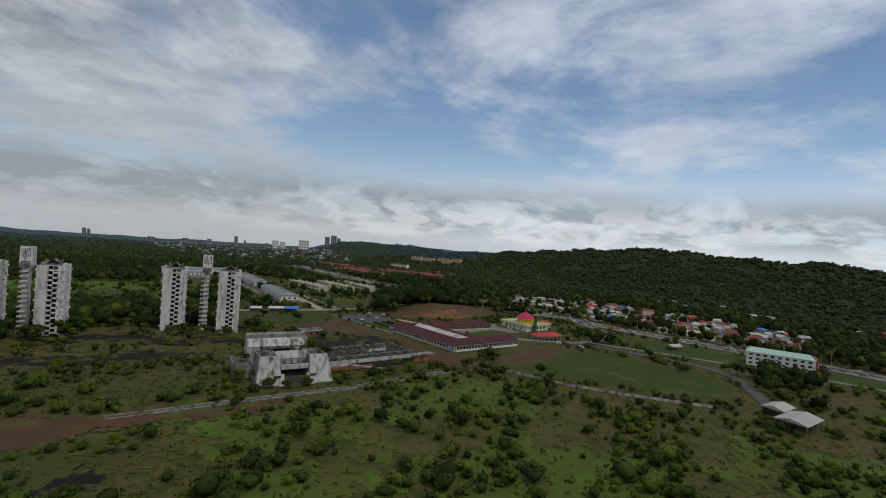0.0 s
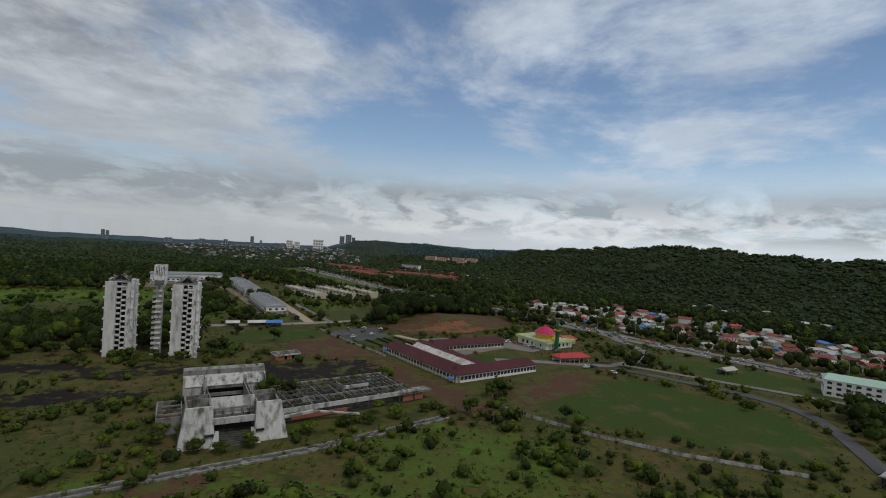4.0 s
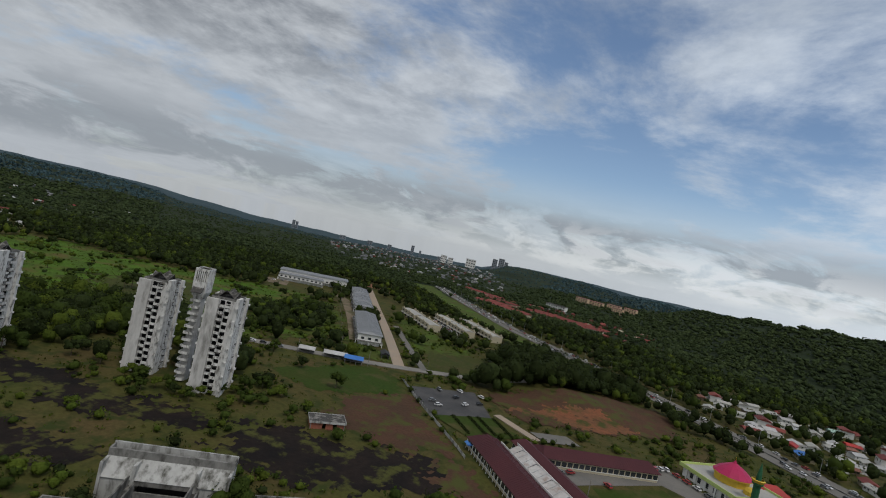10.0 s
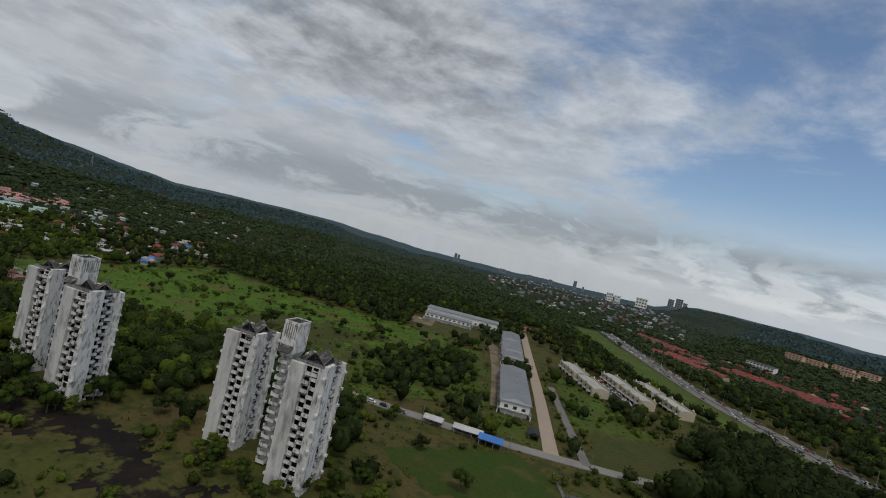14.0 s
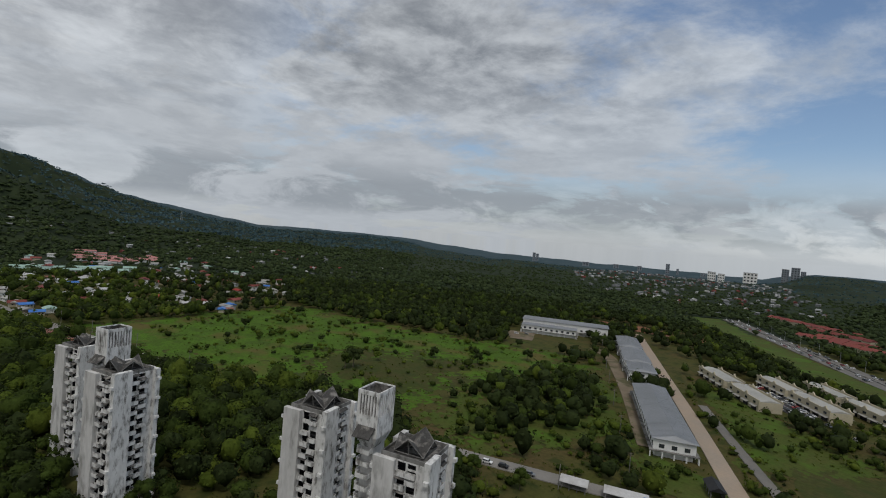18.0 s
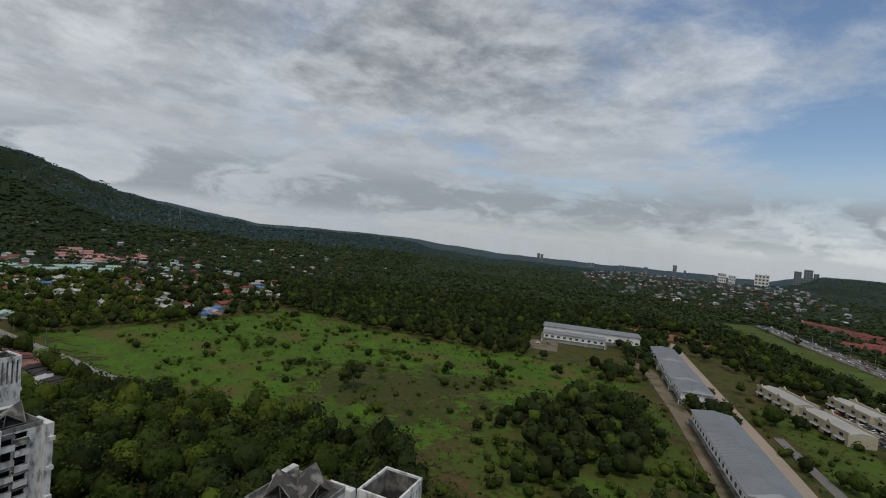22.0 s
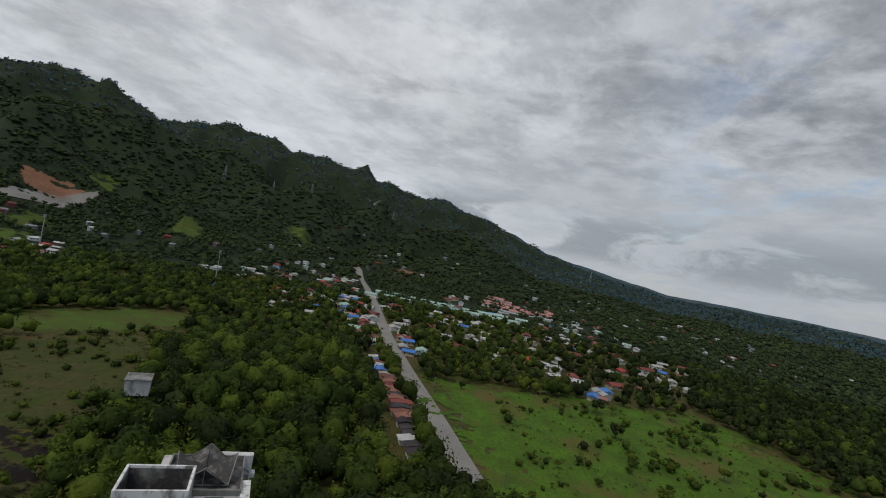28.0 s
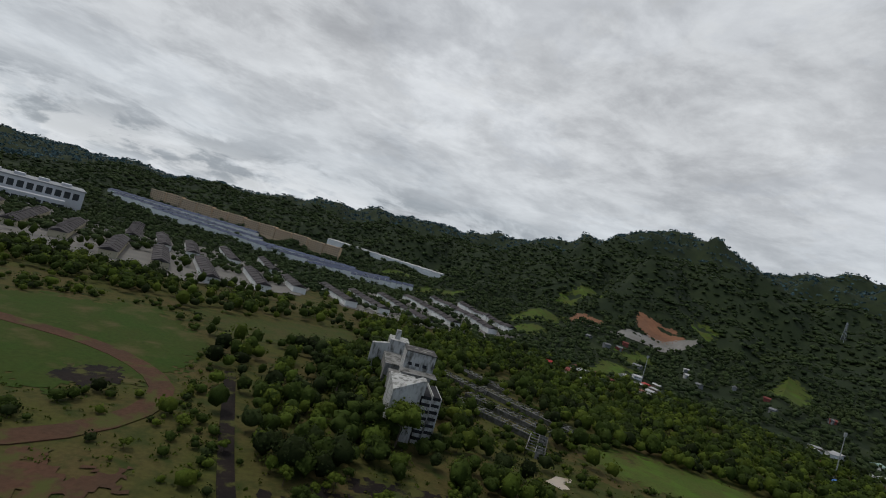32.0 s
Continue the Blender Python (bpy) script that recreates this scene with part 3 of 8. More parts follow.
def build_ground():
    radii = [0.0]
    while radii[-1] < 4900:
        radii.append(radii[-1] + max(14.0, 0.017 * radii[-1]))
    n = 600
    ang = np.linspace(0, 2 * math.pi, n, endpoint=False)
    rr = np.array(radii[1:])
    X = CENTRE[0] + np.outer(rr, np.cos(ang))
    Y = CENTRE[1] + np.outer(rr, np.sin(ang))
    Z = height(X, Y)
    vs = np.concatenate([[[CENTRE[0], CENTRE[1], hz(*CENTRE)]], np.stack([X, Y, Z], -1).reshape(-1, 3)])
    i = np.arange(n)
    j = (i + 1) % n
    fs = [(0, 1 + a, 1 + b) for a, b in zip(i, j)]
    for k in range(len(rr) - 1):
        a, b = 1 + k * n, 1 + (k + 1) * n
        fs += list(zip(a + i, b + i, b + j, a + j))
    me = bpy.data.meshes.new("ground")
    me.from_pydata(vs.tolist(), [], [tuple(int(q) for q in f) for f in fs])
    me.materials.append(M_GROUND)
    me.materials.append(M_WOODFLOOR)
    # haze-tinted ground, used past 3000 m
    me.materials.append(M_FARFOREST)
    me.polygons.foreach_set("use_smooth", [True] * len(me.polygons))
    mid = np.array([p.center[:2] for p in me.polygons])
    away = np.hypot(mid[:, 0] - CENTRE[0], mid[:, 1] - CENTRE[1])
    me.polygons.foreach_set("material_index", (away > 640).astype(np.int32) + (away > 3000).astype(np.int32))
    return tagged(new("ground", me), "scrubby green plain rising to wooded hills", "ground", kind="structure")


ground = build_ground()


def inside(poly, x, y):
    """Which of the points lie inside a polygon."""
    x, y = np.asarray(x, float), np.asarray(y, float)
    res = np.zeros(x.shape, bool)
    p = np.array(poly, float)
    for (x0, y0), (x1, y1) in zip(p, np.roll(p, -1, 0)):
        hit = ((y0 > y) != (y1 > y)) & (x < (x1 - x0) * (y - y0) / (y1 - y0 + 1e-12) + x0)
        res ^= hit
    return res


LAYER = [0.05]
OPEN = []          # ground kept clear of trees: polygons


def edge_distance(p, x, y):
    """Distance to a polygon's outline, positive inside."""
    d = np.full(x.shape, 1e9)
    for a, b in zip(p, np.roll(p, -1, 0)):
        v = b - a
        t = np.clip(((x - a[0]) * v[0] + (y - a[1]) * v[1]) / (v @ v), 0, 1)
        d = np.minimum(d, np.hypot(x - a[0] - t * v[0], y - a[1] - t * v[1]))
    return np.where(inside(p, x, y), d, -d)


def ragged(name, p, material, label, wobble, up, clear, kind, category, poly):
    """A ground cover that frays out into its neighbours in small islands."""
    lo, hi = p.min(0) - wobble, p.max(0) + wobble
    s = max(1.7, math.sqrt((hi[0] - lo[0]) * (hi[1] - lo[1])) / 130)
    rng = np.random.RandomState(int(up * 1000))
    gx, gy = np.meshgrid(np.arange(lo[0], hi[0], s), np.arange(lo[1], hi[1], s))
    gx = gx + rng.uniform(-0.38, 0.38, gx.shape) * s
    gy = gy + rng.uniform(-0.38, 0.38, gy.shape) * s
    ny, nx = gx.shape
    cx, cy = gx[:-1, :-1] + s / 2, gy[:-1, :-1] + s / 2
    q = up * 40
    fray = 0.7 * lumpy(cx, cy, 48, q) + 0.6 * lumpy(cx, cy, 19, q + 2) + 0.5 * lumpy(cx, cy, 8, q + 4) + rng.uniform(-0.2, 0.2, cx.shape)
    keep = edge_distance(p, cx, cy) + wobble * fray > 0
    i, j = np.nonzero(keep)
    a = i * nx + j
    fs = np.stack([a, a + 1, a + nx + 1, a + nx], -1)
    used, inv = np.unique(fs, return_inverse=True)
    vx, vy = gx.ravel()[used], gy.ravel()[used]
    vz = height(vx, vy)
    vz = vz + up + 0.35 * np.clip(np.abs(vz), 0, 1)
    me = bpy.data.meshes.new(name)
    me.from_pydata(np.stack([vx, vy, vz], -1).tolist(), [], inv.reshape(fs.shape).tolist())
    me.materials.append(material)
    if clear:
        OPEN.append(poly)
    return tagged(new(name, me), label, category, kind=kind)


def patch(name, poly, material, label, wobble=0.0, step=3.0, clear=True, kind="structure", category="ground", lift=None):
    """A thin sheet of another ground cover laid on the land, with an uneven edge."""
    LAYER[0] += 0.005
    up = LAYER[0] if lift is None else lift
    p = np.array(poly, float)
    if wobble >= 2:
        return ragged(name, p, material, label, wobble, up, clear, kind, category, poly)
    edge = []
    for a, b in zip(p, np.roll(p, -1, 0)):
        k = max(1, int(np.hypot(*(b - a)) / step))
        edge += [a + (b - a) * t / k for t in range(k)]
    edge = np.array(edge)
    if wobble:
        ex, ey, q = edge[:, 0].copy(), edge[:, 1].copy(), up * 40
        for size, w in ((60.0, 0.75), (24.0, 0.34), (13.0, 0.12)):
            edge[:, 0] += wobble * w * lumpy(ex, ey, size, q)
            edge[:, 1] += wobble * w * lumpy(ey, ex, size, q + 3)
    n = len(edge)
    hs = height(edge[:, 0], edge[:, 1])
    sloped = np.ptp(hs) > 0.2
    pts = [Vector(p) for p in edge]
    if sloped:
        gx, gy = np.meshgrid(np.arange(edge[:, 0].min(), edge[:, 0].max(), 9.0), np.arange(edge[:, 1].min(), edge[:, 1].max(), 9.0))
        ins = inside(edge, gx.ravel(), gy.ravel())
        pts += [Vector(p) for p in np.stack([gx.ravel(), gy.ravel()], -1)[ins]]
    co, _, faces, *_ = geometry.delaunay_2d_cdt(pts, [(i, (i + 1) % n) for i in range(n)], [], 1, 1e-3)
    me = bpy.data.meshes.new(name)
    me.from_pydata([(v.x, v.y, hz(v.x, v.y) + up + (0.3 if sloped else 0.0)) for v in co], [], [tuple(f) for f in faces])
    me.materials.append(material)
    if clear:
        OPEN.append(poly)
    return tagged(new(name, me), label, category, kind=kind)


def strip(name, pts, width, material, label, lift=0.0, clear=True, category="road", kerb=0.0):
    """A road or path along a line of points, laid on the land."""
    LAYER[0] += 0.005
    up = LAYER[0] + lift + 0.12
    p = [Vector(q) for q in pts]
    fine = []
    for a, b in zip(p, p[1:]):
        k = max(1, int((b - a).length / 12))
        fine += [a + (b - a) * t / k for t in range(k)]
    fine.append(p[-1])
    for _ in range(3):
        fine = [fine[0]] + [(a + 2 * b + c) / 4 for a, b, c in zip(fine, fine[1:], fine[2:])] + [fine[-1]]
    form = Form()
    L, R = [], []
    for i, q in enumerate(fine):
        d = (fine[min(i + 1, len(fine) - 1)] - fine[max(i - 1, 0)]).normalized()
        nrm = Vector((-d.y, d.x))
        L.append(q + nrm * width / 2)
        R.append(q - nrm * width / 2)
    vs, fs = [], []
    for a, b in zip(L, R):
        vs += [(a.x, a.y, hz(a.x, a.y) + up), (b.x, b.y, hz(b.x, b.y) + up)]
    for i in range(len(fine) - 1):
        fs.append((2 * i, 2 * i + 1, 2 * i + 3, 2 * i + 2))
    n = len(vs)
    vs += [(x, y, z - 0.45) for x, y, z in vs]
    for i in range(len(fine) - 1):
        fs += [(2 * i, 2 * i + 2, n + 2 * i + 2, n + 2 * i), (2 * i + 1, n + 2 * i + 1, n + 2 * i + 3, 2 * i + 3)]
    form.add(vs, fs)
    me = form.mesh(name)
    me.materials.append(material)
    ob = tagged(new(name, me), label, category, kind="structure")
    if clear:
        for a, b, c, d in zip(L, L[1:], R[1:], R):
            g = 1.35
            m = (a + b + c + d) / 4
            OPEN.append([tuple(m + (q - m) * g) for q in (a, b, c, d)])
    return ob, fine


# ---- ground covers, roads and tracks ----
patch("meadow", [(-250, 415), (-262, 590), (-300, 600), (-455, 520), (-545, 500), (-520, 400), (-500, 310), (-480, 302), (-380, 338), (-345, 352)], M_MEADOW, "bright green rough meadow with brown dry streaks", 20)
patch("dry_meadow", [(-262, 430), (-285, 520), (-330, 500), (-370, 430), (-330, 400)], M_DRY, "brownish dry grass in the middle of the meadow", 22)
patch("play_field", [(75, 262), (150, 240), (172, 256), (180, 290), (120, 352), (60, 312), (45, 285)], M_LAWN, "mown green playing field with worn patches", 6)
patch("verge_lawn", [(150, 398), (172, 424), (236, 378), (300, 312), (330, 262), (262, 304), (188, 344)], M_LAWN, "mown green verge between the lane and the highway", 3)
patch("clay_yard", [(38, 300), (60, 330), (90, 352), (110, 348), (72, 306), (48, 284)], M_SOIL, "bare brown earth yard beside the field", 6)
patch("school_lawn", [(35, 357), (62, 385), (52, 405), (22, 378)], M_LAWN, "green lawn in the school yard", 1)
patch("school_yard", [(12, 372), (22, 382), (52, 410), (70, 402), (78, 412), (56, 436), (2, 386)], M_ROAD, "pale concrete forecourt of the school", 0.5)
patch("cleared_field", [(-92, 345), (-100, 385), (-78, 415), (-45, 368), (-52, 345)], M_SOIL, "reddish-brown cleared field", 7)
patch("black_yard", [(-112, 318), (-80, 332), (-38, 350), (-20, 325), (-60, 300), (-100, 288)], M_BLACK, "blackened ash-coloured ground behind the ruin", 7)
patch("earth_track", [(-48, 366), (-38, 366), (-8, 330), (14, 298), (30, 276), (18, 262), (2, 282), (-22, 318)], M_SOIL, "worn reddish earth track beside the school", 7)
patch("north_lawn", [(-150, 380), (-118, 440), (-98, 432), (-80, 412), (-100, 388), (-112, 372)], M_LAWN, "bright green rough grass by the road", 3)
patch("corner_lawn", [(-88, 470), (-52, 494), (-40, 540), (-90, 548), (-118, 530)], M_DRY, "brown-green grass plot by the shops", 3)
patch("west_dark_a", [(-232, 262), (-190, 280), (-140, 286), (-118, 300), (-120, 312), (-160, 300), (-205, 295), (-245, 285)], M_BLACK, "dark bare strip in the scrub", 7)
patch("west_dark_b", [(-215, 232), (-165, 258), (-128, 272), (-120, 262), (-160, 240), (-205, 215)], M_BLACK, "dark bare strip in the scrub", 7)
patch("south_dark", [(-268, 142), (-300, 128), (-334, 133), (-346, 165), (-336, 200), (-300, 226), (-262, 218), (-246, 182)], M_BLACK, "dark furrowed soil with grassy ridges", 5)
patch("south_brown", [(-330, 160), (-375, 140), (-395, 100), (-430, 110), (-450, 150), (-400, 185), (-350, 200)], M_DRY, "brown dry grass round the pond", 8)
patch("south_green", [(-425, 72), (-470, 60), (-540, 110), (-520, 140), (-450, 120)], M_GRASSY, "green meadow strip between the trees", 13)
patch("pond", [(-384, 118), (-380, 112), (-390, 106), (-402, 108), (-400, 115)], M_PONDWATER, "muddy brown puddle of standing water", 1.5, 3, category="water")
patch("front_green", [(20, 190), (60, 215), (40, 255), (-5, 250), (-25, 225), (-20, 185)], M_GRASSY, "olive green grass among scrub", 20, clear=False)
patch("front_green", [(-60, 150), (-20, 165), (-35, 200), (-85, 185), (-95, 160)], M_GRASSY, "olive green grass among scrub", 20, clear=False)
patch("front_green", [(8, 92), (66, 108), (92, 158), (44, 178), (-6, 142)], M_GRASSY, "bright green grass among scrub", 18, clear=False)
patch("front_green", [(-46, 92), (0, 108), (-10, 142), (-58, 132)], M_GRASSY, "bright green grass among scrub", 16, clear=False)
patch("front_green", [(110, 120), (170, 120), (190, 170), (140, 190), (105, 160)], M_GRASSY, "bright green grass by the sheds", 14, clear=False)
patch("front_brown", [(66, 92), (112, 118), (124, 152), (82, 132)], M_DRY, "brown dry grass strip", 12, clear=False)
patch("glade_green", [(-242, 422), (-208, 414), (-166, 482), (-216, 560), (-256, 580)], M_GRASSY, "green rough grass behind the houses", 16, clear=False)
patch("glade_green", [(-138, 446), (-114, 460), (-128, 482), (-156, 478)], M_GRASSY, "green grass corner by the road", 3, clear=False)
patch("glade_green", [(-120, 505), (-150, 560), (-190, 622), (-160, 632), (-112, 580), (-84, 555)], M_GRASSY, "green grass between road and shops", 6, clear=False)
patch("front_brown", [(-190, 205), (-120, 230), (-100, 210), (-130, 185), (-185, 175)], M_DRY, "brownish grass clearing", 18, clear=False)
patch("front_brown", [(-120, 95), (-70, 120), (-90, 150), (-150, 140), (-165, 110)], M_DRY, "brown bare patch of ground", 18, clear=False)
patch("south_clearing", [(-110, -20), (-200, -60), (-240, 0), (-228, 62), (-190, 90), (-130, 60)], M_LAWN, "green grassy clearing crossed by earth tracks", 7)
patch("terrace_apron", [(-215, -75), (-330, -120), (-345, -60), (-250, -20)], M_DRY, "brown scrub clearing before the terraces", 8)

for k in range(6):
    x = -262 - 13 * k
    patch("grass_ridge", [(x - 10, 138 - k), (x - 4, 175), (x + 4, 212 + 2 * k), (x + 7, 212 + 2 * k), (x, 175), (x - 6, 138 - k)], M_DRY if k % 2 else M_GROUND, "low grassy ridge between dark furrows", 2.2, clear=False, category="ridge")
patch("burnt_pit", [(-196, 62), (-208, 58), (-214, 70), (-206, 82), (-194, 78)], M_BLACK, "blackened pit inside the track loop", 3)
strip("earth_loop", [(-120, 5), (-150, 17), (-195, 30), (-226, 61), (-233, 84), (-220, 112), (-190, 132), (-150, 128), (-118, 100)], 9, M_SOIL, "reddish-brown earth track curving through the grass")
strip("earth_path", [(-250, 40), (-253, 100), (-256, 150), (-262, 185), (-268, 235)], 5, M_BLACK, "dark straight earth track")
strip("main_road", [(-368, 336), (-470, 300), (-598, 257), (-760, 210), (-918, 163), (-1035, 108)], 10.5, M_PALEROAD, "worn grey two-lane road")
strip("cross_road", [(-205, 404), (-195, 408), (-125, 443), (-58, 489), (-30, 505)], 8, M_PALEROAD, "grey village road")
strip("housing_road", [(-108, 459), (-160, 545), (-215, 632), (-304, 775)], 8, M_CONCROAD, "dusty pale brown concrete road")
strip("shop_road", [(-92, 466), (-128, 519), (-168, 580)], 5, M_ROAD, "narrow grey road by the shops")
strip("shop_court", [(-170, 666), (-118, 610)], 12, M_ASPHALT, "dark asphalt parking court between shop rows")
hwy, HWY = strip("highway", [(-300, 1060), (-207, 925), (-90, 765), (9, 667), (74, 595), (132, 524), (173, 470), (232, 410), (300, 335), (370, 250)], 24, M_ROAD, "grey dual carriageway with dense traffic", lift=0.15)
strip("link_road", [(150, 520), (152, 470), (165, 430), (150, 405), (118, 372), (70, 375), (40, 372)], 7, M_ROAD, "narrow grey road curving to the school gate")
strip("field_road", [(118, 370), (172, 335), (196, 305), (182, 262), (172, 235)], 7, M_ASPHALT, "dark narrow lane round the playing field")
strip("office_lane", [(124, 382), (180, 352), (240, 318), (300, 270)], 5, M_ROAD, "pale concrete lane to the office")
patch("car_park", [(-87, 426), (-53, 455), (-32, 418), (-59, 396)], M_ASPHALT, "dark asphalt car park", 0, category="pavement")
patch("housing_yard", [(-372, 640), (-348, 612), (-330, 622), (-350, 655)], M_EARTH, "bare earth parking yard", 1)
strip("back_lane", [(-158, 487), (-208, 565), (-268, 650), (-285, 655)], 10, M_EARTH, "bare earth lane behind the houses")
patch("clay_cut", [(-240, 800), (-320, 790), (-420, 760), (-430, 780), (-330, 830), (-235, 825)], M_CLAY, "orange clay cutting beyond the houses", 5)
patch("earth_bank", [(-49, 462), (-8, 503), (27, 536), (64, 556), (73, 497), (30, 462), (-19, 434)], M_SOIL, "brown bare earth slope of a cut mound", 4)
patch("red_bank", [(-27, 448), (-6, 476), (20, 492), (42, 484), (36, 468), (5, 452)], M_CLAYDARK, "raw reddish earth face of the mound", 5)
patch("soil_track", [(-230, 150), (-160, 162), (-110, 174), (-60, 198), (-62, 190), (-105, 162), (-128, 138), (-108, 96), (-118, 70), (-140, 80), (-165, 130), (-230, 138)], M_SOIL, "reddish-brown worn track through the scrub", 5)
patch("burnt_pit", [(-108, 122), (-100, 134), (-88, 130), (-86, 120), (-96, 114)], M_BLACK, "blackened pit with burnt weeds", 3)
patch("highway_verge", [(-355, 1017), (-262, 882), (-145, 730), (-60, 655), (25, 590), (66, 590), (4, 652), (-98, 752), (-220, 912), (-312, 1045)], M_GRASSY, "green grass verge of the highway", 5)
patch("garden_lawn", [(-59, 395.5), (-33, 420), (-12, 406), (-37, 384)], M_LAWN, "green school garden lawn", 0.8)
patch("garden_pad", [(-12, 420), (6, 432), (14, 424), (-3, 412)], M_ROAD, "grey concrete pad behind the school", 0.3, category="pavement")
strip("garden_path", [(-32, 428), (-6, 410)], 5, M_CONCROAD, "pale rubble path beside the garden", category="path")
patch("hill_clay", [(-800, -452), (-826, -410), (-802, -386), (-772, -408), (-774, -440)], M_CLAY, "orange clay cut in the hillside", 2.5)
patch("hill_clay", [(-905, -416), (-955, -376), (-934, -330), (-890, -338), (-872, -380)], M_CLAY, "orange clay slope on the hill", 3)
patch("quarry_floor", [(-760, -368), (-850, -372), (-920, -340), (-965, -290), (-890, -305), (-800, -330)], M_ROCK, "pale grey gravel shelf on the hillside", 2.5)
HILL_GLADES = [(-620, -330, 60, 22), (-700, -420, 70, 26), (-560, -520, 60, 20), (-980, -180, 70, 30), (-1060, -420, 60, 30), (-760, -250, 46, 18), (-880, -560, 80, 30), (-520, -640, 60, 24), (-1180, -60, 60, 26), (-660, -180, 50, 20)]
for gx, gy, ga, gb in HILL_GLADES:
    patch("hill_meadow", [(gx + ga * math.cos(q), gy + gb * math.sin(q) + 0.4 * ga * math.cos(q)) for q in (0, 0.8, 1.6, 2.4, 3.1, 3.9, 4.7, 5.5)], M_GRASSY, "olive grass clearing on the wooded foothill", 14)
patch("quarry_scar", [(-2010, -190), (-2090, -150), (-2080, -110), (-2020, -110)], M_ROCK, "pale grey scar in the forested slope", 12)
patch("village_clay", [(-1130, 130), (-1220, 150), (-1210, 210), (-1120, 190)], M_CLAY, "orange earth clearing in the village", 8)


# ---- the two abandoned apartment towers ----
FLOORS, FH = 14, 3.0


def balcony_mesh(w):
    f = Form()
    w -= 0.14
    f.box(-w / 2, w / 2, 0, 0.8, -0.15, 0.0)
    f.box(-w / 2, w / 2, 0.7, 0.8, 0.0, 0.9)
    f.box(-w / 2, -w / 2 + 0.1, 0, 0.7, 0.0, 0.9)
    f.box(w / 2 - 0.1, w / 2, 0, 0.7, 0.0, 0.9)
    return f.mesh("balcony")


def panel_mesh(w, lo, hi, side):
    """A wall panel of one storey with an opening from lo to hi in the middle."""
    f = Form()
    f.box(-w / 2, w / 2, -0.25, 0.0, 0.0, lo)
    f.box(-w / 2, w / 2, -0.25, 0.0, hi, FH)
    f.box(-w / 2, -w / 2 + side, -0.25, 0.0, lo, hi)
    f.box(w / 2 - side, w / 2, -0.25, 0.0, lo, hi)
    return f.mesh("window_panel")


def hood_mesh(w):
    return Form().add([(-w / 2, 0, 0.5), (w / 2, 0, 0.5), (w / 2, 0.9, 0.0), (-w / 2, 0.9, 0.0), (-w / 2, 0, 0.35), (w / 2, 0, 0.35), (w / 2, 0.9, -0.12), (-w / 2, 0.9, -0.12)],
                      ((0, 3, 2, 1), (4, 5, 6, 7), (0, 1, 5, 4), (1, 2, 6, 5), (2, 3, 7, 6), (3, 0, 4, 7))).mesh("window_hood")


TOWER_MESHES = {}


def shared(key, make, material):
    if key not in TOWER_MESHES:
        TOWER_MESHES[key] = make()
        TOWER_MESHES[key].materials.append(material)
    return TOWER_MESHES[key]


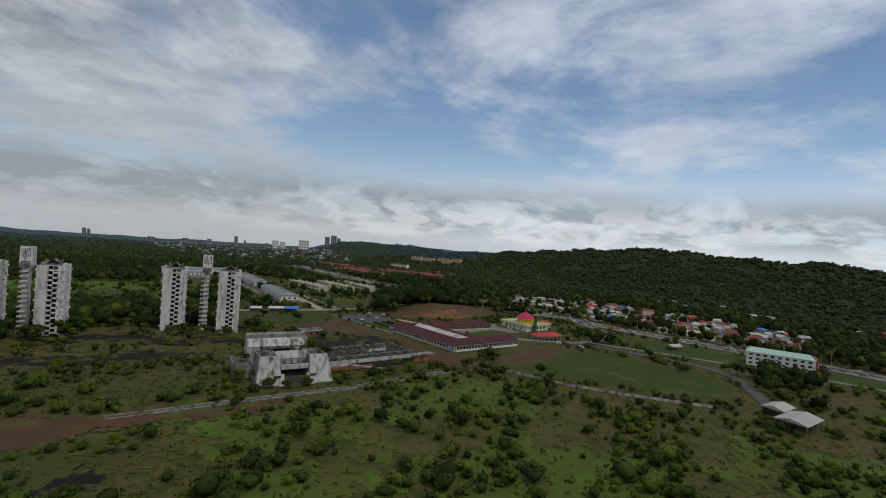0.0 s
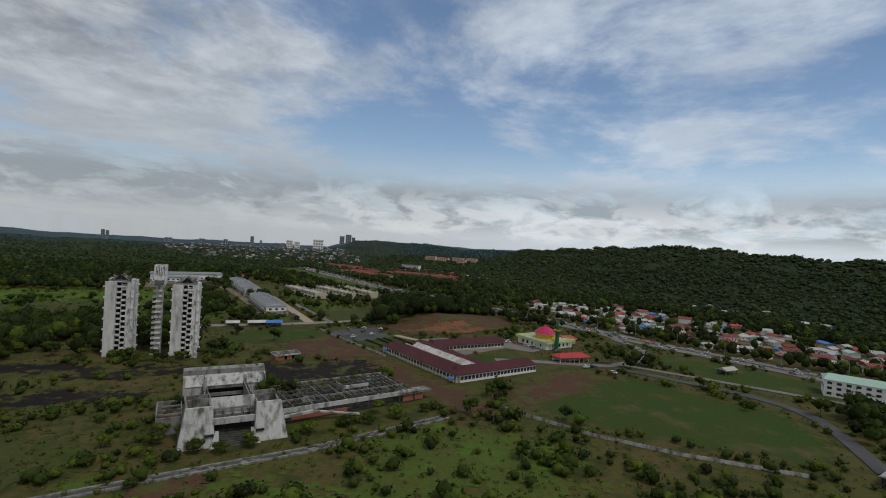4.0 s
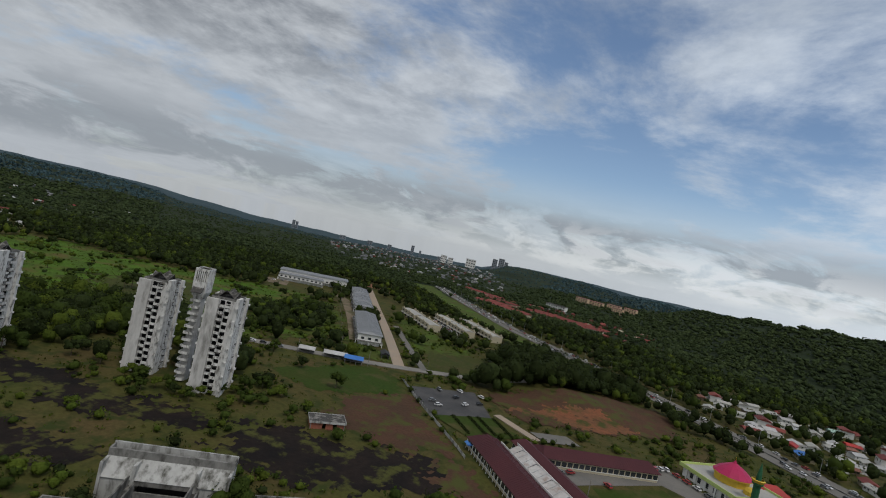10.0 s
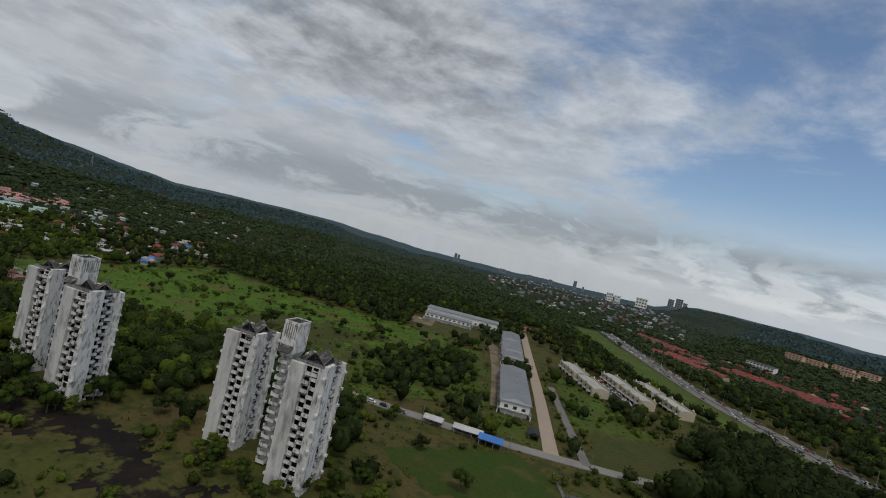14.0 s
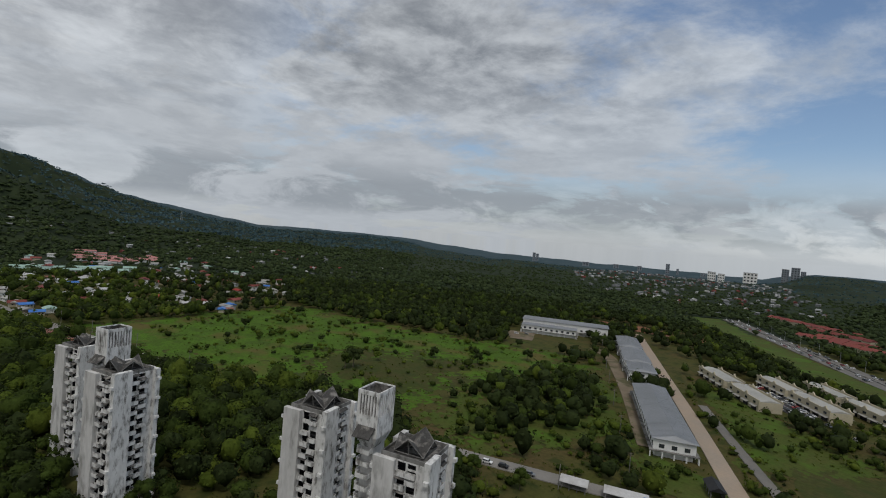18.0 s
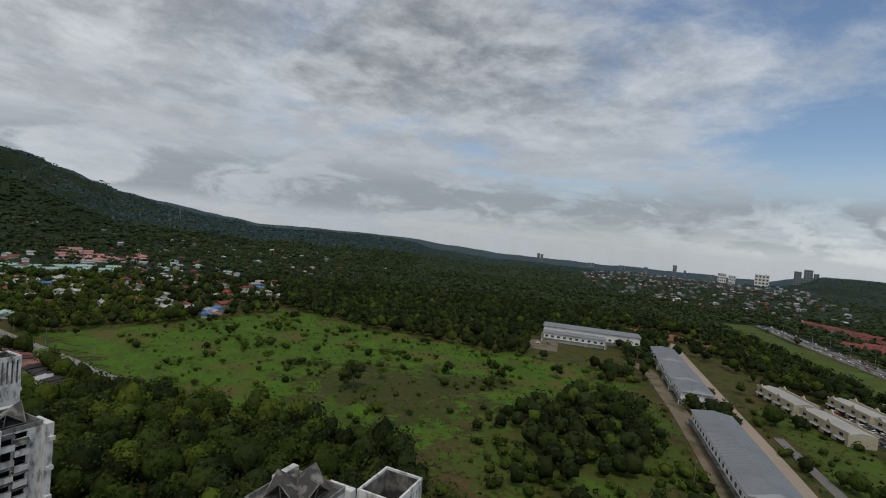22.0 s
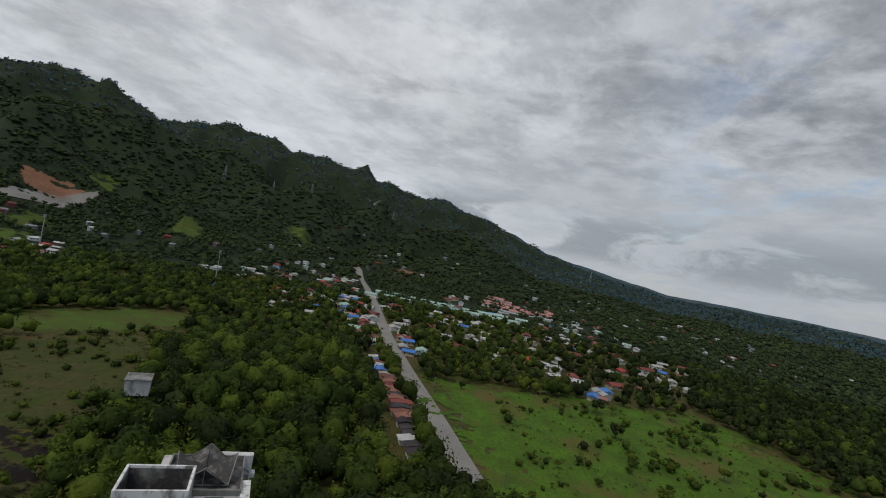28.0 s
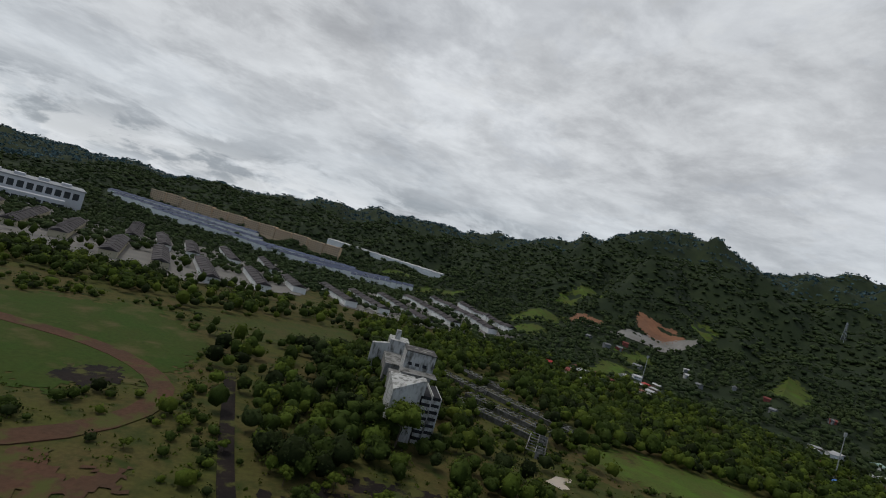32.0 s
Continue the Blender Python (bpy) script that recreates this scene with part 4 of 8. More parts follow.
def tower_block(parent, cx, cy, rng):
    """A pinwheel block: on each face a blank proud flank beside two columns of openings half a storey apart."""
    H = FLOORS * FH
    c, p0, p1, out, cw = 5.6, -6.9, -1.65, 1.3, 2.45
    here = Matrix.Translation((cx, cy, 0))
    # core and slabs coloured near-black as the rooms' shade
    part("inner_core", Form().box(-c + 2.2, c - 2.2, -c + 2.2, c - 2.2, 0, H - 0.2), M_INNER, parent, "solid core painted near-black as the shade of empty rooms", here)
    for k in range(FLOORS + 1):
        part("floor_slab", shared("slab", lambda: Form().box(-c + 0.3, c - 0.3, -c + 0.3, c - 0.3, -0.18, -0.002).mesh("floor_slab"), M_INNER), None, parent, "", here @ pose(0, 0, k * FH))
    for side in range(4):
        face = here @ pose(0, 0, 0, 0, 0, 90 * side)
        tall = H + (0.0, 1.4, 0.4, 0.9)[side]
        part("flank_wall", Form().box(p0, p1, -c - out, -c + 0.1, 0, tall), M_TOWER if side % 3 else M_TOWERGREY, parent, "stained white blank flank wall", face)
        part("corner_wall", Form().box(p1 + 2 * cw, c, -c - 0.05, -c + 0.3, 0, H), M_TOWER, parent, "", face)
        for col in range(2):
            x = p1 + cw * (col + 0.5)
            for k in range(FLOORS):
                z = k * FH + (1.5 if col and k < FLOORS - 1 else 0.0)
                if rng.random() < 0.015:
                    continue
                m = face @ pose(x, -c, z, 0, 0, 180)
                part("window_panel", shared("panel", lambda: panel_mesh(cw, 0.7, 2.62, 0.22), M_TOWER), None, parent, "", m)
                if rng.random() < 0.93:
                    part("balcony", shared("balcony", lambda: balcony_mesh(cw), M_TOWER), None, parent, "", m @ pose(rng.uniform(-0.1, 0.1), 0, -0.1, 0, 0, 0))
                if rng.random() < 0.4:
                    part("window_hood", shared("hood", lambda: hood_mesh(cw), M_ROOFGREY), None, parent, "", m @ pose(0, 0, 2.35))
        for k in range(1, FLOORS, 2):
            part("ledge", shared("ledge", lambda: Form().box(-0.6, 0.6, 0, 0.7, 0, 0.8).mesh("ledge"), M_TOWER), None, parent, "", face @ pose(p0, -c - 0.7, k * FH, 0, 0, 90))
    # the sagging parapets and the folded star roof
    p = Form()
    for x0, x1, y0, y1 in ((-c, c, -c, -c + 0.25), (-c, c, c - 0.25, c), (-c, -c + 0.25, -c + 0.25, c - 0.25), (c - 0.25, c, -c + 0.25, c - 0.25)):
        p.box(x0, x1, y0, y1, H + 0.002, H + 0.9)
    part("parapet", p, M_CONC, parent, "stained broken parapet", here)
    part("roof_slab", Form().box(-c + 0.2, c - 0.2, -c + 0.2, c - 0.2, H, H + 0.15), M_ROOFGREY, parent, "blackened flat roof slab", here)
    n = 4
    for i in range(n):
        a0 = 2 * math.pi * (i + 0.5) / n
        am, a1 = a0 + math.pi / n, a0 + 2 * math.pi / n
        r, rp = 5.1, 4.3
        c, v0, v1 = (0, 0, H + 1.6), (r * math.cos(a0), r * math.sin(a0), H + 0.6), (r * math.cos(a1), r * math.sin(a1), H + 0.6)
        top = (rp * math.cos(am), rp * math.sin(am), H + 4.0 - 0.6 * (i % 2))
        f = Form()
        for tri in ((c, v0, top), (c, top, v1)):
            lo = [(x, y, z - 0.18) for x, y, z in tri]
            f.add(list(tri) + lo, ((0, 1, 2), (5, 4, 3), (0, 3, 4, 1), (1, 4, 5, 2), (2, 5, 3, 0)))
        fold = part("roof_fold", f, M_ROOFGREY, parent, "grey folded triangular roof plate", here)
        g = Form()
        mid = [(v0[k] + v1[k]) / 2 for k in range(3)]
        for s, t in ((v0, top), (v1, top), (v0, v1), (mid, top)):
            g.beam(s, t, 0.14, 0.14)
        part("roof_truss", g, M_CONC, fold, "exposed pale gable truss")
    part("spire", Form().tube((0, 0, H + 1.5), (0, 0, H + 4.6), 0.16, 0.05, 6), M_ROOFGREY, parent, "thin dark finial", here)


def lift_tower(parent, rng):
    H = FLOORS * FH
    x, y = 3.0, 3.8
    part("stair_core", Form().box(-1.5, 1.5, -2.6, 3.0, 0, H), M_TOWERGREY, parent, "grey stair shaft")
    head = Form()
    t = 0.3
    z0, z1 = H - 1.0, 52.0
    head.add([(-1.6, -2.6, z0 - 3), (1.6, -2.6, z0 - 3), (1.6, 3.0, z0 - 3), (-1.6, 3.0, z0 - 3), (-x, -y, z0), (x, -y, z0), (x, y, z0), (-x, y, z0)],
             ((0, 3, 2, 1), (0, 1, 5, 4), (1, 2, 6, 5), (2, 3, 7, 6), (3, 0, 4, 7), (4, 5, 6, 7)))
    head.box(-x, x, -y, y, z0 + 0.002, 45.6)
    part("lift_base", head, M_TOWER, parent, "white flared base of the lift box")
    rail = Form().box(-x, x, -y, -y + t, 45.6, 46.0).box(-x, x, y - t, y, 45.6, 46.0).box(-x, -x + t, -y + t, y - t, 45.6, 46.0).box(x - t, x, -y + t, y - t, 45.6, 46.0)
    part("lift_sill", rail, M_TOWER, parent)
    for side, (half, place) in enumerate(((y, lambda a: pose(x - t / 2, a, 46.0, 0, 0, 90)), (y, lambda a: pose(-x + t / 2, a, 46.0, 0, 0, 90)), (x - t, lambda a: pose(a, -y + t / 2, 46.0)), (x - t, lambda a: pose(a, y - t / 2, 46.0)))):
        n = 8 if side < 2 else 6
        rib = 2 * half * 0.56 / (n + 1)
        gap = (2 * half - rib * (n + 1)) / n
        for k in range(n + 1):
            part("rib", shared(("rib", n), lambda: Form().box(-rib / 2, rib / 2, -t / 2, t / 2, 0, 5).mesh("rib"), M_TOWER), None, parent, "", place(-half + rib / 2 + k * (rib + gap)))
        part("lintel", shared(("lintel", n), lambda: Form().box(-half, half, -t / 2, t / 2, 5, 6).mesh("lintel"), M_TOWER), None, parent, "", place(0.0))
    # dark panels added inside: black stain, plus the slots' shade as colour
    for x0, x1, y0, y1 in ((-x + t, x - t, -y + t, -y + t + 0.1), (-x + t, x - t, y - t - 0.1, y - t), (-x + t, -x + t + 0.1, -y + t + 0.1, y - t - 0.1), (x - t - 0.1, x - t, -y + t + 0.1, y - t - 0.1)):
        part("lift_lining", Form().box(x0, x1, y0, y1, 46.21, 51.7), M_ROOFGREY, parent, "added dark panel, stained inside and shade behind the slots")
    part("lift_inside", Form().box(-x + t + 0.02, x - t - 0.02, -y + t + 0.02, y - t - 0.02, 45.6, 46.2), M_ROOFGREY, parent, "dark floor of the lift box")
    part("lean_roof", Form().add([(-2.4, -3.2, 44.0), (2.4, -3.2, 44.0), (2.4, -6.2, 41.6), (-2.4, -6.2, 41.6), (-2.4, -3.2, 43.7), (2.4, -3.2, 43.7), (2.4, -6.2, 41.3), (-2.4, -6.2, 41.3)],
                                 ((0, 3, 2, 1), (4, 5, 6, 7), (0, 1, 5, 4), (1, 2, 6, 5), (2, 3, 7, 6), (3, 0, 4, 7))), M_ROOFGREY, parent, "blackened sloping stair roof")
    land = shared("landing", lambda: Form().box(-1.7, 1.7, -2.0, 0, -0.15, 0).box(-1.7, 1.7, -2.0, -1.88, 0, 1.0).box(-1.7, -1.58, -1.88, 0, 0, 1.0).box(1.58, 1.7, -1.88, 0, 0, 1.0).mesh("landing"), M_TOWER)
    for k in range(FLOORS):
        part("stair_landing", land, None, parent, "", pose(0, -2.6, k * FH + 1.2))
        part("side_landing", land, None, parent, "", pose(-1.5, 0, k * FH + 0.4, 0, 0, -90))


def tower(x, y, turn, label, seed):
    rng = random.Random(seed)
    t = thing("apartment_tower", label, "apartment tower", pose(x, y, -0.3, 0, 0, turn), "abandoned twin towers")
    tower_block(t, -19.4, 4.3, rng)
    tower_block(t, 14.4, -5.6, rng)
    lift_tower(t, rng)
    for px, py in ((-19.4, 4.3), (14.4, -5.6), (0, 0)):
        q = pose(x, y, 0, 0, 0, turn) @ Vector((px, py, 0))
        OPEN.append([(q.x - 12, q.y - 9), (q.x + 12, q.y - 9), (q.x + 12, q.y + 9), (q.x - 12, q.y + 9)])


tower(-158.9, 331.3, 24.0, "stained white abandoned high-rise with staggered balconies and a slotted lift box", 3)
tower(-246.7, 289.1, 24.0, "stained white abandoned high-rise standing among dark trees", 5)


# ---- the ruined pavilion and its roofless hall ----
def clear_rect(m, x0, x1, y0, y1):
    OPEN.append([tuple((m @ Vector((a, b, 0)))[:2]) for a, b in ((x0, y0), (x1, y0), (x1, y1), (x0, y1))])


def pavilion():
    m = frame_of((-80.0, 217.5), (-51.5, 234.0))
    t = thing("ruined_pavilion", "roofless white concrete pavilion with two battered piers, stained and overgrown", "ruin", m)
    W, D = 33.0, 45.0

    def leaning(x0, x1, y0, y1, z0, X0, X1, Y0, Y1, z1):
        return Form().add([(x0, y0, z0), (x1, y0, z0), (x1, y1, z0), (x0, y1, z0), (X0, Y0, z1), (X1, Y0, z1), (X1, Y1, z1), (X0, Y1, z1)],
                          ((0, 3, 2, 1), (4, 5, 6, 7), (0, 1, 5, 4), (1, 2, 6, 5), (2, 3, 7, 6), (3, 0, 4, 7)))

    # piers: broad at the foot, leaning back and narrowing towards the top, with a slot low on the inner side
    for x0, x1, X0, X1, s in ((-1.5, 10.2, 0.6, 9.2, 1), (W - 10.2, W + 1.5, W - 9.2, W - 0.6, -1)):
        part("pier", leaning(x0, x1, -3.2, 0.5, 0, X0, X1, 1.4, 2.6, 12.6), M_CONCWHITE, t, "battered white concrete pier streaked with dirt")
        part("pier_side", leaning(x0 + 0.3, x0 + 0.9, 0.5, 11, 0, X0 + 0.2, X0 + 0.8, 2.6, 11, 12.2), M_CONC, t)
        part("pier_side", leaning(x1 - 0.9, x1 - 0.3, 0.5, 11, 0, X1 - 0.8, X1 - 0.2, 2.6, 11, 12.2), M_CONC, t)
        xi = x1 - 0.5 if s > 0 else x0 + 0.5
        part("stair_cheek", leaning(xi - 1.6, xi + 1.6, -4.6, -2.2, 0, xi - 0.5 + s, xi + 0.5 + s, -1.8, -0.6, 4.6), M_CONCWHITE, t, "sloping white stair cheek")
        # slot shade put on as a near-black box
        part("slot", Form().box(xi - 1.4 - s * 1.5, xi + 1.4 - s * 1.5, -2.7, -1.9, 3.6, 4.2), M_INNER, t, "near-black box painted as a shaded slot")
        # roofless box behind each pier
        b = Form().box(X0, X1, 11.0, 11.4, 0, 12.6).box(X0, X1, 17.6, 18.0, 0, 12.0).box(X0, X0 + 0.4, 11.4, 17.6, 0, 12.2).box(X1 - 0.4, X1, 11.4, 17.6, 0, 12.2)
        part("tank_box", b, M_CONC, t, "blackened roofless concrete box")
        part("box_floor", Form().box(X0 + 0.4, X1 - 0.4, 11.4, 17.6, 9.0, 9.3), M_ROOFGREY, t)
    part("front_beam", Form().box(9.6, W - 9.6, 0.4, 1.2, 6.4, 8.6), M_CONCWHITE, t, "long dirty white front beam")
    part("trough_floor", Form().box(9.6, W - 9.6, 1.2, 6.6, 6.0, 6.4), M_ROOFGREY, t, "dark littered gutter floor")
    part("trough_beam", Form().box(9.6, W - 9.6, 6.0, 6.6, 9.6, 10.2), M_CONC, t)
    for k in range(5):
        x = 10.2 + k * (W - 21.0) / 4
        part("trough_post", Form().box(x, x + 0.5, 6.0, 6.6, 6.4, 9.6), M_CONC, t)
    for k in range(3):
        x = 12.6 + k * 3.6
        part("joist", Form().box(x, x + 0.35, 1.2, 6.0, 8.0, 8.4), M_CONCDARK, t)
    part("sloping_panel", leaning(9.0, W - 9.0, 6.7, 7.2, 7.6, 9.0, W - 9.0, 9.0, 9.6, 13.2), M_CONCWHITE, t, "white sloping panel between the piers")
    # shade under the front beam painted as a near-black wall
    part("dark_porch", Form().box(10.2, W - 10.2, 5.0, 5.4, 0, 6.0), M_INNER, t, "near-black wall painted as shade under the front beam")
    for k in range(9):
        part("step", Form().box(10.6, W - 10.6, -4.4 + k * 1.0, -3.4 + k * 1.0, 0, 0.3 + 0.38 * k), M_CONCDARK, t)
    part("mid_wall", Form().box(9.4, W - 9.4, 17.4, 17.9, 0, 7.0), M_CONC, t, "stained concrete cross wall")
    # the sunk court between narrow double walls
    for x in (7.6, W - 9.6):
        for d in (0.0, 1.6):
            part("long_wall", Form().box(x + d, x + d + 0.4, 18.0, D - 7, 0, 10.2 - d), M_CONC, t, "blackened concrete side wall")
        part("gutter", Form().box(x + 0.4, x + 1.6, 18.0, D - 7, 7.4, 7.7), M_ROOFGREY, t)
    part("court_floor", Form().box(9.9, W - 9.7, 17.9, D - 7, 0.05, 0.8), M_DARKFLOOR, t, "dark weedy court floor")
    for x0, x1, z in ((-8.4, 0.2, 6.2), (W - 7.8, W - 0.4, 5.5)):
        f = Form().box(x0, x1, 13.2, 13.6, 0, z).box(x0, x1, D - 13, D - 12.6, 0, z).box(x0, x0 + 0.4, 13.6, D - 13, 0, z).box(x1 - 0.4, x1, 13.6, D - 13, 0, z)
        part("side_room", f, M_CONC, t, "roofless concrete side room")
        for k in range(3):
            part("room_beam", Form().box(x0 + 0.4, x1 - 0.4, 17.5 + 4.6 * k, 17.9 + 4.6 * k, z - 0.7, z - 0.1), M_CONC, t)
        part("pink_wall", Form().box(x0 + 0.45, x1 - 0.45, 22.2, 22.45, 0, z - 0.8), M_BRICKPALE, t, "faded pinkish inner wall")
        part("room_floor", Form().box(x0 + 0.4, x1 - 0.4, 13.6, D - 13, 0.05, 0.3), M_DARKFLOOR, t)
    # the tall rear block: open galleries below, a leaning white panel, a stained double parapet on top
    for x0, x1 in ((0.5, 1.2), (W - 1.2, W - 0.5), (8.4, 9.2), (W - 9.2, W - 8.4)):
        part("rear_fin", Form().box(x0, x1, D - 7.5, D, 0, 13.0), M_CONCWHITE, t)
    for z0, z1 in ((0.2, 2.6), (4.6, 6.0), (7.8, 9.2)):
        part("gallery_front", Form().box(9.2, W - 9.2, D - 7.2, D - 6.7, z0, z1), M_CONC, t, "stained gallery parapet")
    # gallery shade is this wall's near-black colour
    part("gallery_back", Form().box(1.2, W - 1.2, D - 3.4, D - 3.0, 0, 9.2), M_INNER, t, "near-black wall painted as shade in the gallery")
    for x0, x1 in ((1.2, 8.4), (W - 8.4, W - 1.2)):
        part("rear_side_wall", Form().box(x0, x1, D - 7.0, D - 6.6, 0, 9.2), M_CONCWHITE, t)
    part("leaning_panel", leaning(1.2, W - 1.2, D - 7.4, D - 6.9, 9.2, 1.2, W - 1.2, D - 3.6, D - 3.0, 13.0), M_CONCWHITE, t, "leaning white panel over the gallery")
    part("rear_wall", Form().box(0.5, W - 0.5, D - 0.5, D, 0, 15.4), M_CONCWHITE, t, "tall white rear wall")
    part("parapet", Form().box(0.5, W - 0.5, D - 3.6, D - 3.0, 13.0, 15.0).box(0.5, 1.0, D - 3.0, D - 0.5, 13.0, 15.0).box(W - 1.0, W - 0.5, D - 3.0, D - 0.5, 13.0, 15.0), M_CONC, t, "blackened double parapet")
    part("roof_gutter", Form().box(1.0, W - 1.0, D - 3.0, D - 0.5, 13.2, 13.6), M_ROOFGREY, t)
    clear_rect(m, -9, W + 2, -5, D + 2)


def roofless_hall():
    m = frame_of((-57.0, 243.0), (-5.5, 281.5))
    t = thing("roofless_hall", "blackened concrete skeleton of a hall, beams bare to the sky", "ruin", m)
    W, D, z = 64.0, 33.0, 5.2
    rh = random.Random(8)
    part("floor_slab", Form().box(0, W, 0, D, 0.02, 0.5), M_DARKFLOOR, t, "dark littered floor slab")
    part("front_fascia", Form().box(-2, W + 2, -0.5, 0.0, z - 1.3, z + 0.6), M_CONCWHITE, t, "long dirty white fascia beam")
    for k in range(6):
        y = 5.5 * (k + 1)
        part("long_beam", Form().box(0, W, y - 0.25, y + 0.25, z - 0.8, z), M_CONC if k in (1, 5) else M_CONCDARK, t)
        part("weed_strip", leaf_mesh("weed_strip", np.array([[rh.uniform(2, W - 3), rh.uniform(1, D - 2), rh.choice([0.7, 0.8, z])] for _ in range(16)]), np.array([rh.uniform(0.4, 1.1) for _ in range(16)]), np.full(16, 0.7), 26, 0.22, M_LEAF if k % 2 else M_LEAFLIGHT, 60 + k), None, t, "weeds growing in the roofless hall")
    for k in range(26):
        x = k * 2.56
        if k in (11, 15, 21):
            continue
        part("cross_beam", Form().box(x - 0.17, x + 0.17, 0.0, D - (9.0 if k in (5, 12, 18) else 0.0), z - 0.65, z - 0.05), M_CONCDARK if k % 3 else M_CONC, t, "", pose(rh.uniform(-0.3, 0.3), 0, rh.uniform(-0.15, 0.1), 0, 0, rh.uniform(-0.5, 0.5)))
    col = Form().box(-0.25, 0.25, -0.25, 0.25, 0.5, z - 0.8).mesh("column")
    col.materials.append(M_CONCDARK)
    for i in range(9):
        for j in range(5):
            part("column", col, None, t, "", pose(i * 8.0, j * 8.25 + (0.3 if j == 0 else 0), 0))
    for x0, x1, y0, y1, h in ((34, 46, 14, 14.4, 6.8), (34, 34.4, 14.4, 22, 6.8), (45.6, 46, 14.4, 22, 6.8), (50, 61, 18, 18.4, 4.2), (6, 20, 26, 26.4, 3.4), (22, 22.4, 10, 24, 3.6)):
        part("inner_wall", Form().box(x0, x1, y0, y1, 0.5, h), M_CONC, t, "broken inner wall")
    part("white_parapet", Form().box(34, 46.5, 13.4, 13.9, 5.6, 7.0), M_CONCWHITE, t, "pale upstand")
    f = Form()
    n = 9
    for k in range(n):
        a0, a1 = math.pi * (0.05 + 0.5 * k / n), math.pi * (0.05 + 0.5 * (k + 1) / n)
        p = [(56 + r * math.cos(a), 24 + r * math.sin(a)) for a, r in ((a0, 7.5), (a1, 7.5), (a1, 7.1), (a0, 7.1))]
        f.prism(p, 0.5, 4.6)
    part("curved_wall", f, M_CONCWHITE, t, "curved white end wall")
    part("end_canopy", Form().box(W - 8, W + 9, -0.5, 5, z - 1.2, z - 0.4), M_CONC, t, "projecting slab end")
    part("red_infill", Form().box(W - 6, W + 5, 0.4, 0.8, 0.5, z - 1.4), M_BRICK, t, "red block infill wall")
    part("ramp", Form().beam((14, -3.0, 4.2), (33, -5.5, 0.8), 1.4, 0.5).beam((0, -2.6, 3.4), (14, -3.0, 4.2), 1.4, 0.9), M_CONCWHITE, t, "fallen white canopy slab")
    part("front_wall", Form().box(6, 30, -0.1, 0.3, 0.5, 2.2), M_BRICK, t, "broken red block wall")
    for k in range(46):
        x, y = rh.uniform(1, W - 2), rh.uniform(1, D - 1)
        h = rh.uniform(0.25, 0.9)
        part("rubble", Form().box(-h, h, -h * 0.6, h * 0.6, 0, h * 0.7), M_CONC if k % 3 else M_RUST, t, "", pose(x, y, 0.45, rh.uniform(-12, 12), rh.uniform(-12, 12), rh.uniform(0, 180)))
    for k in range(12):
        x, y = rh.uniform(2, W - 10), rh.uniform(2, D - 6)
        part("fallen_beam", Form().beam((0, 0, 0.5), (rh.uniform(4, 8), rh.uniform(-2, 2), rh.uniform(0.6, 4.2)), 0.3, 0.35), M_CONCDARK, t, "", pose(x, y, 0, 0, 0, rh.choice([0, 90]) + rh.uniform(-15, 15)))
    for k in range(14):
        x0 = rh.choice([8, 16, 24, 32, 40, 48]) + 0.3
        y = rh.choice([8.25, 16.5, 24.75])
        part("partition", Form().box(x0, x0 + rh.uniform(3, 7.4), y - 0.12, y + 0.12, 0.5, rh.uniform(1.6, 4.3)), M_CONC if k % 2 else M_CONCWHITE, t, "stained broken partition")
    clear_rect(m, -3, W + 10, -7, D + 3)


pavilion()
roofless_hall()


def drain(pts, w=3.4):
    t = thing("concrete_drain", "cracked pale concrete storm drain running through the scrub", "drain")
    ps = [Vector(p) for p in pts]
    for a, b in zip(ps, ps[1:]):
        k = max(1, int((b - a).length / 9))
        for i in range(k):
            p, q = a + (b - a) * (i / k), a + (b - a) * ((i + 0.985) / k)
            n = Vector((-(q - p).y, (q - p).x)).normalized()
            for s, name in ((-1, "side_wall"), (1, "side_wall")):
                c0, c1 = p + n * s * w / 2, q + n * s * w / 2
                part(name, Form().beam((c0.x, c0.y, 0.2), (c1.x, c1.y, 0.2), 0.7, 0.9), M_CONC, t)
            part("bed", Form().beam((p.x, p.y, 0.1), (q.x, q.y, 0.1), w - 0.7, 0.12), M_ROOFGREY, t)


drain([(-116.8, 168.2), (-70.6, 200.5), (-37.9, 222.5), (6.5, 260.2), (9.5, 263.5)])


